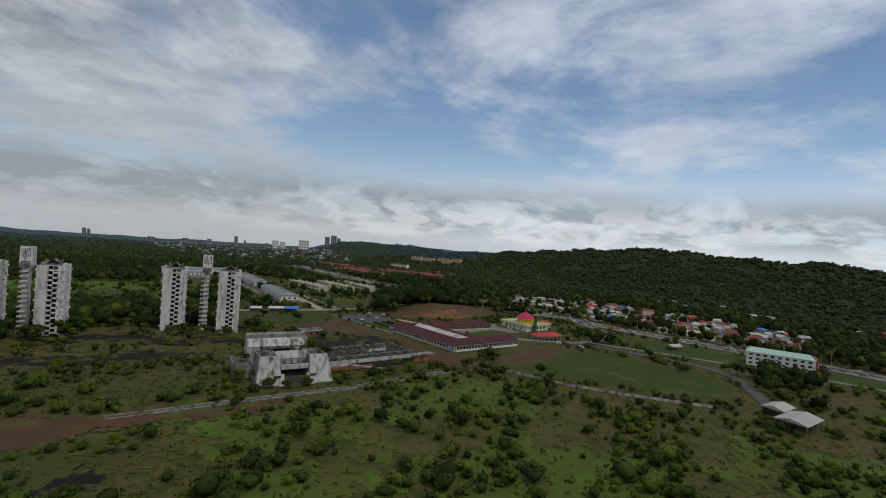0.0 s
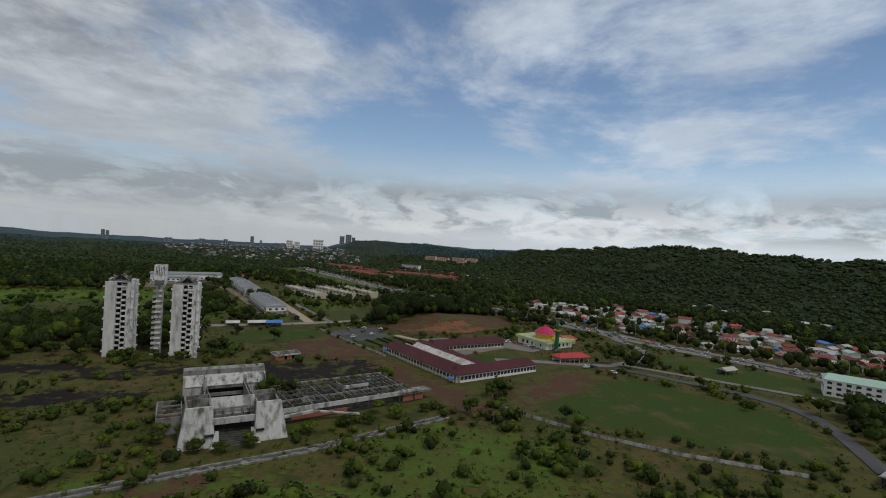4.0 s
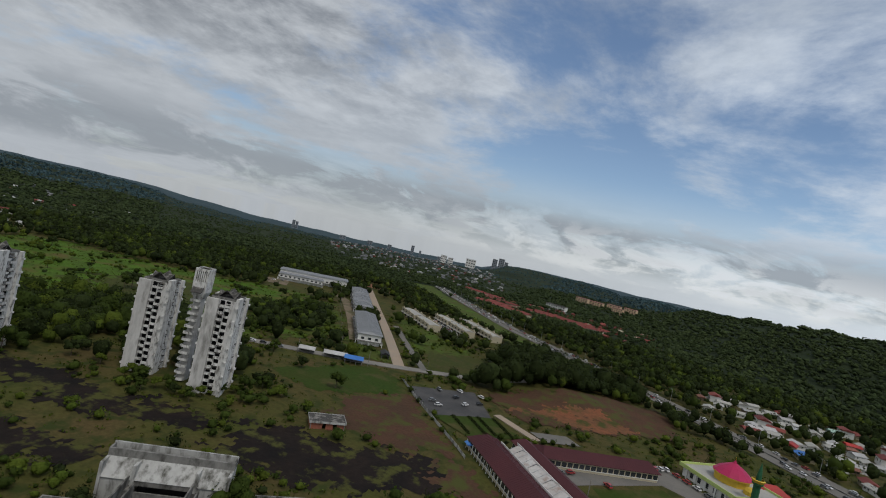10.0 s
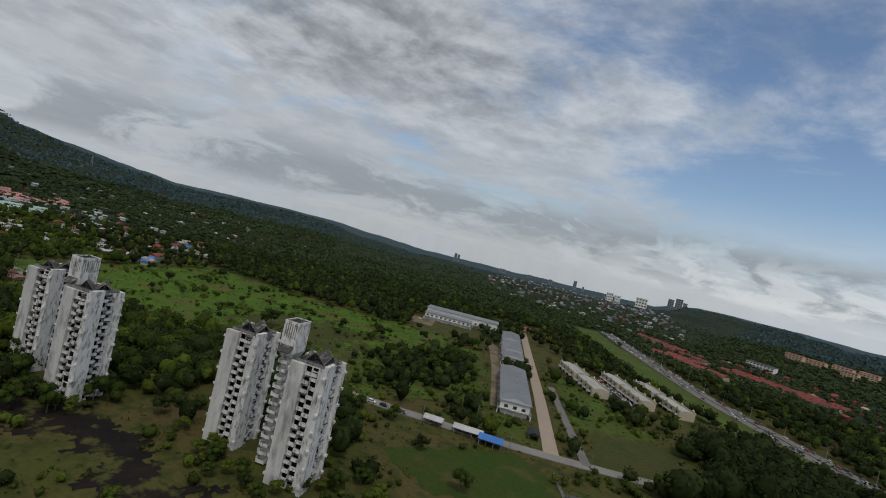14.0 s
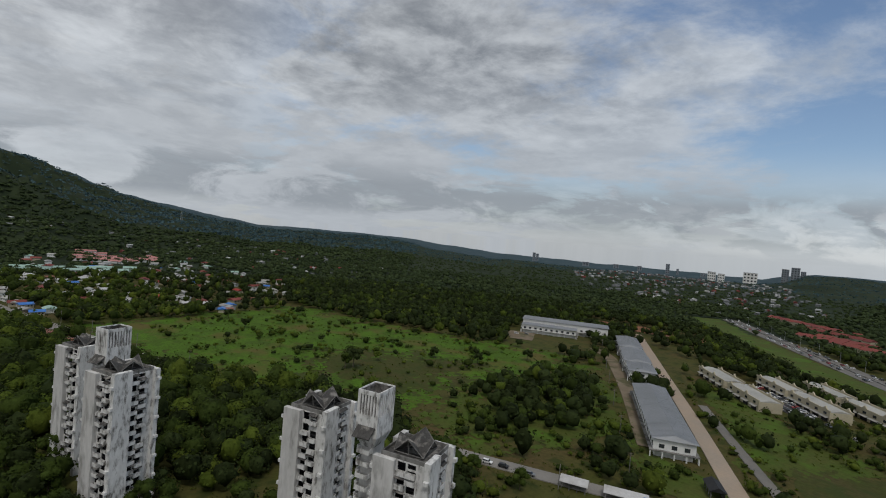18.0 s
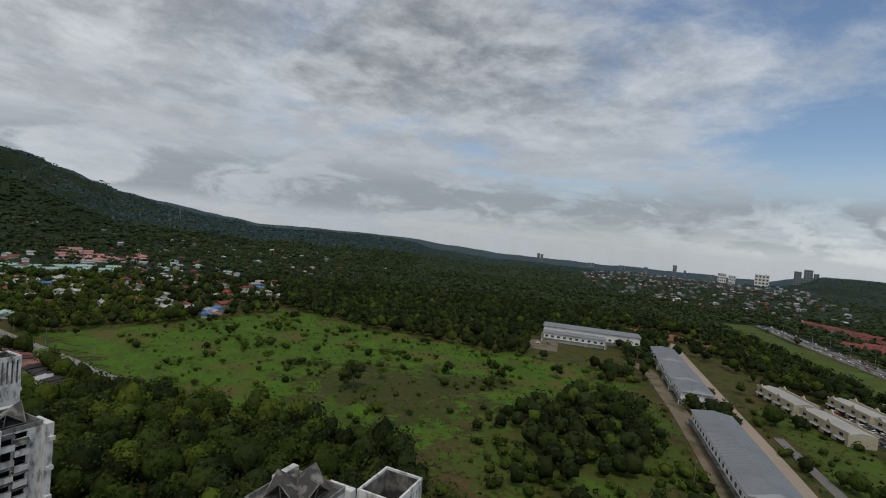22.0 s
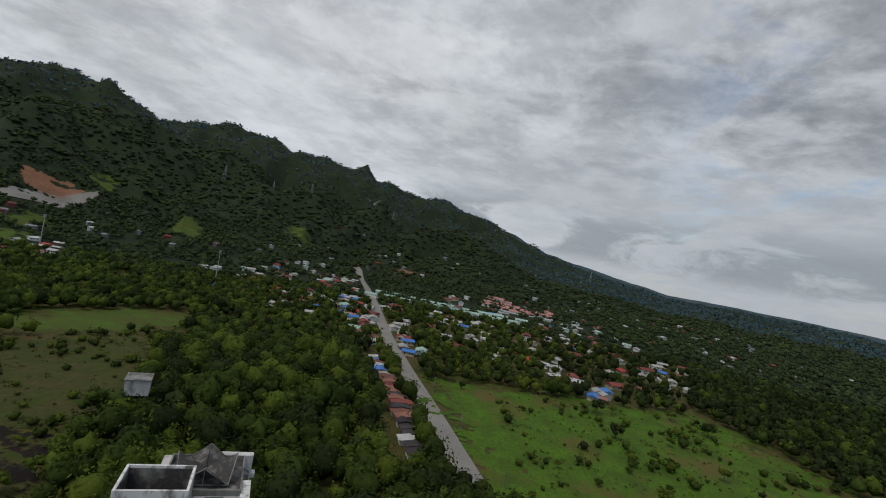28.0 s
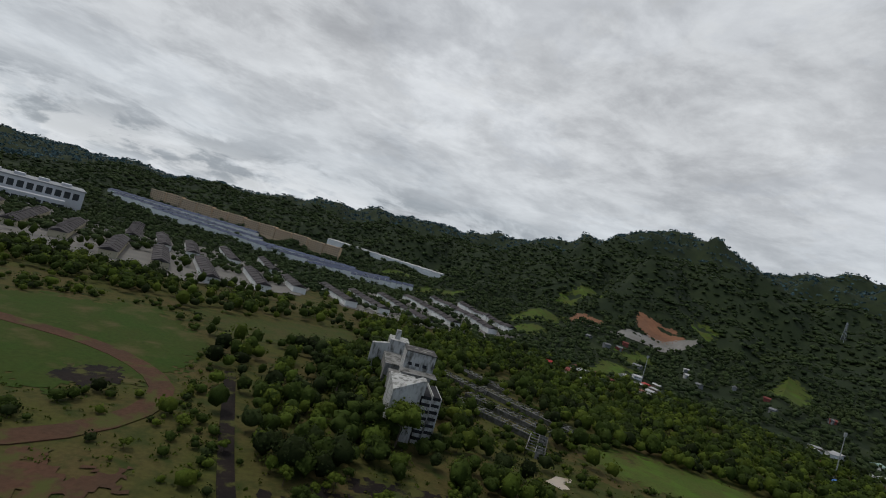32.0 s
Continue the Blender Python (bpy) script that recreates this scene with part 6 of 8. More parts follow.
def house_parts(L, W, h, rise, wall, roof, hip=0.0):
    key = (L, W, h, rise, hip)
    if key not in HOUSE_MESH:
        wins = Form()
        for s in (-1, 1):
            for x in (-L * 0.28, L * 0.12, L * 0.36):
                wins.box(x - 0.55, x + 0.55, s * W / 2 - 0.03, s * W / 2 + 0.03, h * 0.42, h * 0.78)
        HOUSE_MESH[key] = [Form().box(-L / 2, L / 2, -W / 2, W / 2, -2.0, h), Form().gable(-L / 2, L / 2, -W / 2, W / 2, h + 0.1, rise, 0.8, hip, 0.12), wins]
    return HOUSE_MESH[key]


HOUSE_PROTO = {}


def house(x, y, turn, L, W, h, rise, wall, roof, label, group, hip=0.0, name="house"):
    key = (L, W, h, rise, hip, wall.name, roof.name, label)
    m = pose(x, y, hz(x, y), 0, 0, turn)
    if key in HOUSE_PROTO:
        return copy_thing(HOUSE_PROTO[key], m)
    t = thing(name, label, "house", m, group)
    w, r, g = house_parts(L, W, h, rise, wall, roof, hip)
    part("wall", w, wall, t)
    part("roof", r, roof, t)
    if name == "house":
        part("window_row", g, M_GLASS, t, kind="stuff")
    HOUSE_PROTO[key] = t
    return t


def scatter(poly, step, seed, jitter=0.5):
    """Jittered points inside a polygon, clear of roads and yards."""
    p = np.array(poly, float)
    rng = np.random.RandomState(seed)
    xs, ys = np.meshgrid(np.arange(p[:, 0].min(), p[:, 0].max(), step), np.arange(p[:, 1].min(), p[:, 1].max(), step))
    xs = (xs + rng.uniform(-jitter, jitter, xs.shape) * step).ravel()
    ys = (ys + rng.uniform(-jitter, jitter, ys.shape) * step).ravel()
    keep = inside(poly, xs, ys)
    for q in OPEN:
        qa = np.array(q)
        near = keep & (xs > qa[:, 0].min()) & (xs < qa[:, 0].max()) & (ys > qa[:, 1].min()) & (ys < qa[:, 1].max())
        if near.any():
            keep[near] &= ~inside(q, xs[near], ys[near])
    return xs[keep], ys[keep], rng


KINDS = [(9, 7, 3.0, 1.6, M_WHITEWALL, M_ZINC, "small house under a grey zinc roof among trees"),
         (11, 8, 3.2, 1.8, M_CREAM, M_TILE, "cream village house with a faded red roof"),
         (8, 6, 2.8, 1.2, M_TIMBER, M_RUST, "timber shack with a rusty sheet roof"),
         (12, 9, 5.6, 1.8, M_WHITEWALL, M_TILE, "two-storey white village house with a red roof"),
         (9, 7, 3.0, 1.4, M_CREAM, M_BLUE, "village house with a bright blue sheet roof"),
         (10, 7, 3.0, 1.5, M_WHITEWALL, M_CREAMROOF, "pale village house with a light roof"),
         (9, 6, 2.8, 1.2, M_TIMBER, M_ZINC, "weathered timber shack with a zinc roof"),
         (10, 8, 3.2, 1.7, M_WHITEWALL, M_GREENROOF, "white village house with a pale green roof"),
         (10, 7, 3.0, 1.6, M_CREAM, M_REDROOF, "village house with a bright red sheet roof")]
HOUSE_SPOTS = []


def village(poly, step, seed, keep, group, weights, cap, rest=0):
    """Houses scattered over a polygon: the first cap of them singly, the rest joined by kind."""
    xs, ys, rng = scatter(poly, step, seed)
    mid = np.array((-170.0, 250.0))
    order = np.argsort(np.hypot(xs - mid[0], ys - mid[1]))
    n, joined = 0, {}
    for x, y in zip(xs[order], ys[order]):
        if n >= cap + rest or rng.rand() > keep:
            continue
        k = KINDS[rng.choice(len(KINDS), p=np.array(weights) / sum(weights))]
        turn = float(rng.choice([0, 90]) + rng.uniform(-25, 25))
        HOUSE_SPOTS.append((x, y))
        n += 1
        if n <= cap:
            house(float(x), float(y), turn, *k, group)
            continue
        m = pose(float(x), float(y), hz(x, y), 0, 0, turn)
        w, r, _ = house_parts(*k[:4], k[4], k[5])
        for f, mat in ((w, k[4]), (r, k[5])):
            g = joined.setdefault(mat.name, (Form(), mat))[0]
            g.add([m @ Vector(q) for q in f.v], f.f)
    for g, mat in joined.values():
        tagged(part("village_house_rest", g, mat, None), "further small houses of the village among trees", "houses", kind="stuff")


village([(150, 545), (95, 625), (120, 700), (240, 690), (330, 600), (390, 480), (330, 400), (262, 420), (200, 490)], 16, 4, 0.8, "roadside village houses", (6, 2, 2, 2, 1, 5, 2, 1, 1), 95, 80)
village([(-560, 360), (-500, 440), (-560, 490), (-700, 560), (-980, 520), (-1000, 280), (-640, 270)], 27, 5, 0.6, "village houses in the trees", (6, 3, 2, 1, 1, 4, 2, 1, 1), 60, 110)
village([(-640, 245), (-960, 130), (-1000, 40), (-760, -30), (-660, 60), (-620, 180)], 22, 6, 0.6, "village houses south of the road", (5, 3, 3, 1, 2, 4, 2, 1, 3), 40, 80)
village([(-545, -115), (-560, -170), (-660, -215), (-720, -150), (-640, -90)], 19, 7, 0.7, "hillside shanties", (5, 1, 3, 0, 1, 2, 4, 0, 1), 30)
village([(-480, 425), (-600, 380), (-620, 400), (-500, 460)], 15, 8, 0.55, "meadow-edge shacks", (4, 1, 4, 0, 1, 3, 4, 0, 0), 26)

village([(-545, 296), (-550, 226), (-780, 160), (-790, 235)], 13, 9, 0.62, "roadside village by the main road", (3, 3, 4, 1, 2, 3, 2, 1, 4), 46, 30)

# the roadside stalls under the towers
rs = random.Random(12)
for k in range(27):
    s = k / 26
    off = rs.uniform(-1.2, 1.2)
    x, y = -383 - 132 * s + 0.33 * off, 311.5 - 46.5 * s - 0.94 * off
    roof = rs.choice([M_RUST, M_TILE, M_RUST, M_ZINC, M_RUST, M_DARKTILE, M_RUST, M_ZINC, M_BLUE, M_RUST, M_DARKTILE])
    house(x, y, 200 + rs.uniform(-5, 5), 4.6, rs.choice([7, 9, 10]), rs.choice([2.4, 2.8]), 0.7, rs.choice([M_TIMBER, M_WHITEWALL, M_RUST]), roof, "roadside stall with a patched low sheet roof", "roadside stalls", 0.0, "stall")

# long green-roofed and pink-roofed terraces in the valley
for k in range(6):
    for s in range(9):
        x, y = -838 - 16 * k * 0.3 - 20 * k * 0.55, 190 + 24 * s + 4 * k
        house(x, y, 84, 23, 11, 4.0, 2.0, M_WHITEWALL, M_GREENROOF, "terraced house with a pale green roof", "green-roofed terraces", 0.0, "terraced_house") if k in (0, 2) else None
for k in range(4):
    for s in range(8):
        house(-1000 - 30 * k, 345 + 15 * s + 4 * k, 86, 14, 10, 4.6, 2.2, M_WHITEWALL, M_PINKROOF, "terraced house with a pink tiled roof", "pink-roofed terraces", 0.0, "terraced_house")

def levelled(a, b, n):
    """Even base heights for a row of n plots graded into the slope from a to b."""
    k = (np.arange(n) + 0.5) / n
    z = np.array([hz(a[0] + (b[0] - a[0]) * q, a[1] + (b[1] - a[1]) * q) for q in k])
    line = np.polyval(np.polyfit(k, z, 1), k)
    return (line + np.percentile(z - line, 70)).tolist()


def terrace(a, b, wall, roof, label, group, W=14.0, unit=7.5, rise=3.2, h=6.6, joined=False):
    """A row of stepped party-wall houses from a to b, their ridge along the row."""
    d = Vector((b[0] - a[0], b[1] - a[1]))
    turn = math.degrees(math.atan2(d.y, d.x))
    n = max(2, int(d.length / unit))
    walls, roofs = Form(), Form()
    base = levelled(a, b, n)
    for k in range(n):
        p = Vector(a) + d * ((k + 0.5) / n)
        if joined:
            mm = pose(p.x, p.y, base[k], 0, 0, turn)
            hh = h + (0.5 if k % 2 else 0.0)
            for f, g in ((walls, Form().box(-unit / 2, unit / 2, -W / 2, W / 2, min(-3.0, hz(p.x, p.y) - base[k] - 2.0), hh)), (roofs, Form().gable(-unit / 2 + 0.5, unit / 2 - 0.5, -W / 2, W / 2, hh + 0.1, rise, 0.5))):
                f.add([mm @ Vector(q) for q in g.v], g.f)
            continue
        house(p.x, p.y, turn, unit - 0.9, W, h + (0.35 if k % 2 else 0.0), rise, wall, roof, label, group, 0.0, "terraced_house")
    if joined:
        t = thing("terrace_row", label, "terraced houses", None, group)
        part("wall", walls, wall, t, kind="stuff")
        part("roof", roofs, roof, t, kind="stuff")
    m = frame_of(a, b)
    clear_rect(m, -4, d.length + 4, -W / 2 - 4, W / 2 + 4)


DK = "white terraced house with a dark brown tiled roof"
patch("estate_paving", [(40, -480), (10, -240), (-100, -190), (-205, -178), (-300, -245), (-320, -330), (-300, -520)], M_ROAD, "pale concrete lanes of the housing estate", 0.5, category="pavement", clear=False)
patch("estate_paving", [(-325, -380), (-345, -240), (-445, -225), (-560, -255), (-600, -290), (-585, -450), (-430, -420)], M_ROAD, "pale concrete lanes of the housing estate", 0.5, category="pavement", clear=False)
for a, b in (((-193, -317), (-217, -190)), ((-160, -480), (-182, -340)), ((-203, -500), (-226, -370)), ((-245, -330), (-262, -218)), ((-258, -475), (-275, -375)), ((-288, -340), (-300, -262)), ((-337, -354), (-356, -249)),
             ((-376, -360), (-395, -251)), ((-421, -382), (-446, -240)), ((-470, -420), (-492, -268)), ((-520, -440), (-547, -272)), ((-565, -430), (-590, -300)), ((-120, -500), (-150, -350)), ((-85, -520), (-112, -370))):
    terrace(a, b, M_WHITEWALL, M_DARKTILE, DK, "dark-roofed terraces")
for a, b in (((-50, -400), (-80, -250)), ((-10, -410), (-40, -255)), ((30, -400), (0, -250)), ((-150, -330), (-172, -210)), ((-112, -330), (-132, -205))):
    terrace(a, b, M_CREAM, M_DARKTILE, "cream estate terraced house with a dark brown roof", "outer estate terraces")
for a, b in (((40, -830), (-240, -715)), ((20, -790), (-250, -675)), ((-60, -720), (-270, -630)), ((-240, -665), (-420, -610)), ((-262, -625), (-440, -575)), ((-330, -580), (-470, -545)), ((-400, -535), (-505, -510))):
    terrace(a, b, M_WHITEWALL, M_BLUEGREY, "row of white terraced houses with slate-blue roofs", "blue-roofed terraces", 15.0, 9.0, 3.4, 7.0, True)

# red terraces across the highway
for a, b in (((-275, 1160), (-181, 1106)), ((-205, 997), (-100, 943)), ((-190, 1020), (-130, 990)), ((-120, 1031), (13, 981)), ((-108, 1053), (24, 1003)), ((-215, 1085), (-140, 1050))):
    terrace(a, b, M_CREAM, M_TILE, "row of terraced houses with dull red tiled roofs", "red-roofed terraces", 13.0, 9.0, 2.8, 4.4, True)

# the stalls' forecourt stays clear of trees
OPEN.append([(-372, 318), (-525, 264), (-530, 250), (-378, 300)])
OPEN.append([(-360, 345), (-600, 268), (-604, 250), (-365, 325)])


def peach_apartments():
    a, b = Vector((-20.0, -880.0)), Vector((-400.0, -700.0))
    d = (b - a).normalized()
    n = 12
    base = levelled(a, b, n)
    for k in range(n):
        p = a + (b - a) * ((k + 0.5) / n)
        L = (b - a).length / n - 2
        slab_block("walk_up_flats", p.x, p.y, base[k] + 1, math.degrees(math.atan2(d.y, d.x)), L, 14, 19 + 1.4 * (k % 2), M_APT, 5, 7, "peach five-storey walk-up flats in a long row", "apartment block", "peach flats", M_APT, (0,))


peach_apartments()
terrace((-400, -929), (-640, -735), M_WHITEWALL, M_ZINC, "row of pale terraced houses at the hill foot", "hill-foot terraces", 12.0, 14.0, 2.0, 5.0, True)

for k, (x, y, w) in enumerate(((-60, 1640, 36), (-20, 1668, 40), (30, 1690, 40), (78, 1720, 36), (40, 1600, 30))):
    slab_block("hillside_flats", x, y, hz(x, y), -20, w, 16, 16, M_APT, 4, 5, "orange-roofed walk-up flats on the low hill", "apartment block", "hillside flats", M_PINKROOF)
slab_block("white_block", -87, 1208, hz(-87, 1208), -20, 44, 14, 12, M_WHITEWALL, 3, 8, "long white office block beyond the terraces", "office")


def mall():
    t = thing("shopping_mall", "large pale grey commercial building with glazed front", "mall", pose(75, -545, 0, 0, 0, 20))
    part("main_hall", Form().box(-75, 75, -40, 40, -2, 30), M_MALL, t, "pale grey clad hall")
    part("podium", Form().box(-55, 60, 40, 66, -2, 14), M_MALL, t)
    part("roof", Form().box(-76, 76, -41, 41, 30, 31.5), M_GREYROOF, t)
    for k in range(14):
        part("window", Form().box(-66 + 10 * k - 3.5, -66 + 10 * k + 3.5, 40.004, 40.1, 17, 26), M_GLASS, t, "tall dark window")
        part("shop_window", Form().box(-52 + 8 * k - 3, -52 + 8 * k + 3, 66.004, 66.1, 2, 9), M_GLASS, t)
    for k in range(5):
        part("roof_plant", Form().box(-60 + 26 * k, -48 + 26 * k, -12, 8, 31.5, 35), M_MALL, t)


mall()


def mast(x, y, h, label):
    z = hz(x, y)
    t = thing("floodlight_mast", label, "mast", pose(x, y, z), "floodlight masts")
    part("pole", Form().tube((0, 0, -1), (0, 0, h), 0.55, 0.28, 8), M_STEEL, t)
    head = part("headframe", Form().box(-1.6, 1.6, -0.3, 0.3, h - 3.2, h), M_STEEL, t)
    for k in range(3):
        part("lamp", Form().box(-1.4 + k, -0.6 + k, -0.7, -0.3, h - 2.6, h - 0.6), M_GLASS, head)


mast(-690, 48, 36, "tall grey steel floodlight mast above the trees")
mast(-678, -146, 34, "tall grey steel floodlight mast by the hillside")


def pylon(x, y, h):
    z = hz(x, y)
    t = thing("power_pylon", "distant lattice power pylon on the forested slope", "pylon", pose(x, y, z), "power pylons")
    f = Form()
    for sx in (-1, 1):
        for sy in (-1, 1):
            f.beam((sx * 3.5, sy * 3.5, -2), (sx * 0.6, sy * 0.6, h), 0.5, 0.5)
    for k in range(6):
        s = 3.5 - 2.9 * k / 6
        zz = h * k / 6
        f.beam((-s, -s, zz), (s, -s, zz + h / 6), 0.3, 0.3).beam((-s, s, zz), (s, s, zz + h / 6), 0.3, 0.3)
    part("lattice", f, M_STEEL, t)
    for k in range(3):
        part("cross_arm", Form().box(-6 + k, 6 - k, -0.3, 0.3, h * 0.72 + k * h * 0.1, h * 0.72 + k * h * 0.1 + 0.5), M_STEEL, t)


for x, y in ((-1500, -280), (-1580, -200), (-1420, -380), (-1750, 20), (-2300, 800)):
    pylon(x, y, 42)


def tank_house():
    t = thing("white_water_tank", "pale panelled water tank half hidden by trees", "water tank", pose(-363, 206, hz(-363, 206), 0, 0, 30))
    tank = part("tank", Form().box(-4, 4, -4, 4, 9.0, 14.5), M_CONCWHITE, t)
    part("lid", Form().box(-4.3, 4.3, -4.3, 4.3, 14.5, 14.9), M_CONC, tank)
    for sx in (-3, 3):
        for sy in (-3, 3):
            part("leg", Form().box(sx - 0.4, sx + 0.4, sy - 0.4, sy + 0.4, -2, 9.0), M_CONC, t)


tank_house()


def office():
    m = frame_of((228, 340), (262, 318))
    t = thing("office_block", "white office block with a pale green hipped roof", "office", m)
    part("wall", Form().box(0, 40, 0, 16, 0, 9.6), M_WHITEWALL, t)
    part("red_wall", Form().box(40.002, 41, 0, 16, 0, 10.6), M_REDROOF, t, "bright red end wall")
    part("roof", Form().gable(0, 39.5, 0, 16, 9.7, 2.6, 0.6, 3), M_GREENROOF, t, "pale blue-green roof")
    w = Form().box(-1.1, 1.1, -0.08, 0, 0, 1.5).mesh("window")
    w.materials.append(M_GLASS)
    for k in range(9):
        for z in (1.2, 4.3, 7.2):
            for y, turn in ((-0.004, 0), (16.004, 180)):
                part("window", w, None, t, "", pose(2.5 + 4.3 * k, y, z, 0, 0, turn))
        part("window", w, None, t, "", pose(-0.004, 1.8 + 1.5 * k, 4.3, 0, 0, -90)) if k % 3 == 1 else None
    clear_rect(m, -3, 44, -4, 20)


office()


def shed(x, y, turn, L, W, h, roof, label):
    m = pose(x, y, 0, 0, 0, turn)
    t = thing("open_shed", label, "shed", m, "field sheds")
    part("roof", Form().gable(0, L, 0, W, h, 1.6, 0.6), roof, t)
    part("wall", Form().box(0, L, W - 0.2, W, 0, h - 0.1), M_CONC, t)
    for x in np.linspace(0.2, L - 0.2, 4):
        part("post", Form().box(x - 0.15, x + 0.15, 0.0, 0.3, 0, h - 0.1), M_CONC, t)
    clear_rect(m, -2, L + 2, -2, W + 2)


shed(160, 196, 35, 19, 12, 4.8, M_CREAMROOF, "open concrete shed with a pale sheet roof")
shed(166, 218, 35, 13, 9, 4.0, M_CREAMROOF, "low store with a pale pinkish roof")
shed(-160, 419, 25, 9, 5, 3.0, M_ZINC, "small roadside shelter with a white roof")
shed(-146, 426, 27, 14, 5, 3.0, M_ZINC, "roadside stall row with a pale roof")
shed(-132, 428, 27, 11, 7, 3.4, M_BLUE, "roadside stall with a bright blue roof")
shed(190, 372, 30, 12, 6, 3.0, M_CREAMROOF, "small white shop by the lane")
shed(-128, 470, -57, 9, 5, 3.2, M_TANK, "black water tanks under a low frame by the white house")


def fence(pts, label, gap=3.0, h=1.8):
    t = thing("fence", label, "fence")
    post = Form().box(-0.09, 0.09, -0.09, 0.09, 0, h).mesh("post")
    post.materials.append(M_CONCWHITE)
    for a, b in zip(pts, pts[1:]):
        a, b = Vector(a), Vector(b)
        n = max(1, int((b - a).length / gap))
        for k in range(n):
            p, q = a + (b - a) * (k / n), a + (b - a) * ((k + 1) / n)
            part("post", post, None, t, "", pose(p.x, p.y, 0))
            part("panel", Form().beam((p.x, p.y, h * 0.48), (q.x, q.y, h * 0.48), 0.08, h * 0.8), M_CONCWHITE, t)


fence([(32.6, 283.5), (34, 288)], "low white wall at the field gate")
fence([(32.6, 281.3), (46.3, 269.7), (69.9, 252.6), (98, 240), (140, 228)], "white concrete panel fence along the field", 4)
fence([(-96, 437), (-76, 412), (-35.5, 367), (-30, 360)], "white panel fence beside the cleared field", 4)


# ---- traffic ----
def car_mesh():
    f = Form()
    prof = [(-2.1, 0.35), (2.1, 0.35), (2.15, 0.75), (1.3, 0.92), (-2.0, 0.95)]
    n = len(prof)
    f.add([(x, -0.85, z) for x, z in prof] + [(x, 0.85, z) for x, z in prof], [tuple(range(n)), tuple(range(2 * n - 1, n - 1, -1))] + [(i, n + i, n + (i + 1) % n, (i + 1) % n) for i in range(n)])
    c = Form()
    prof = [(-1.95, 0.95), (1.1, 0.93), (0.45, 1.45), (-1.6, 1.48)]
    n = 4
    c.add([(x, -0.78, z) for x, z in prof[:2]] + [(x, -0.66, z) for x, z in prof[2:]] + [(x, 0.78, z) for x, z in prof[:2]] + [(x, 0.66, z) for x, z in prof[2:]],
          [(0, 1, 2, 3), (7, 6, 5, 4)] + [(i, 4 + i, 4 + (i + 1) % 4, (i + 1) % 4) for i in range(4)])
    top = Form().box(-1.62, 0.47, -0.67, 0.67, 1.47, 1.53)
    w = Form().tube((0, -0.1, 0), (0, 0.1, 0), 0.33, 0.33, 10)
    return f, c, top, w


CAR = {}


def car(x, y, turn, paint, z=None, label="parked family car"):
    m = pose(x, y, (hz(x, y) + 0.3 if z is None else z), 0, 0, turn)
    if paint.name in CAR:
        return copy_thing(CAR[paint.name], m)
    f, c, top, w = car_mesh()
    t = thing("car", f"{paint.name.split('_')[0]} family car on the road", "car", m, "cars")
    part("body", f, paint, t)
    part("cabin_glass", c, M_GLASS, t)
    part("roof_panel", top, paint, t)
    me = w.mesh("wheel")
    me.materials.append(M_RUBBER)
    for sx in (-1.3, 1.3):
        for sy in (-0.8, 0.8):
            part("wheel", me, None, t, "", pose(sx, sy, 0.33))
    CAR[paint.name] = t
    return t


PAINTS = [M_CARWHITE, M_CARWHITE, M_CARGREY, M_CARDARK, M_CARRED, M_CARWHITE, M_CARGREY]
rc = random.Random(21)
s_at = 0.0
for p, q in zip(HWY, HWY[1:]):
    d = q - p
    n = Vector((-d.y, d.x)).normalized()
    turn = math.degrees(math.atan2(d.y, d.x))
    for lane in (-9.0, -5.4, 5.4, 9.0):
        if rc.random() < 0.62:
            c = p + d * rc.random() + n * lane
            car(c.x, c.y, turn + (180 if lane > 0 else 0), rc.choice(PAINTS), hz(c.x, c.y) + 0.75)
for x, y, a, p in ((-50, 425, 60, 1), (-58, 432, 60, 3), (-60, 446, 150, 0), (-47, 448, 150, 0), (98, 366, 20, 0), (103, 368, 20, 3), (112, 356, -30, 0), (60, 428, 130, 4), (64, 424, 130, 4), (68, 420, 130, 0),
                   (72, 415, 130, 2), (28, 385, 130, 4), (88, 408, 40, 2), (-120, 620, -46, 0), (-128, 628, -46, 0), (-112, 612, -46, 2), (-135, 640, -46, 0), (-105, 604, -46, 0), (-142, 652, -46, 2), (-98, 598, -46, 0),
                   (-356, 632, 30, 0), (-350, 640, 30, 2), (-188, 409, 25, 0), (-182, 412, 25, 3), (-172, 416, 25, 2)):
    car(x, y, a, PAINTS[p], 0.6)
rail = Form()
for k, (p, q) in enumerate(zip(HWY, HWY[1:])):
    d = q - p
    rail.beam((p.x, p.y, hz(p.x, p.y) + 0.95), (q.x, q.y, hz(q.x, q.y) + 0.95), 1.2, 0.6)
tagged(part("median", rail, M_CONC, None), "low grey concrete median of the highway", "median", kind="structure")


def street_lamp(x, y, turn):
    t = thing("street_lamp", "tall grey street lamp beside the highway", "street lamp", pose(x, y, hz(x, y), 0, 0, turn), "street lamps")
    part("pole", Form().tube((0, 0, 0), (0, 0, 10), 0.16, 0.09, 6), M_STEEL, t)
    part("arm", Form().beam((0, 0, 10), (2.4, 0, 10.5), 0.12, 0.12), M_STEEL, t)
    part("lantern", Form().box(2.0, 3.0, -0.2, 0.2, 10.4, 10.6), M_GLASS, t)


for k in range(2, len(HWY) - 1, 3):
    p, d = HWY[k], HWY[k + 1] - HWY[k]
    n = Vector((-d.y, d.x)).normalized()
    c = p + n * 14
    street_lamp(c.x, c.y, math.degrees(math.atan2(-n.y, -n.x)))


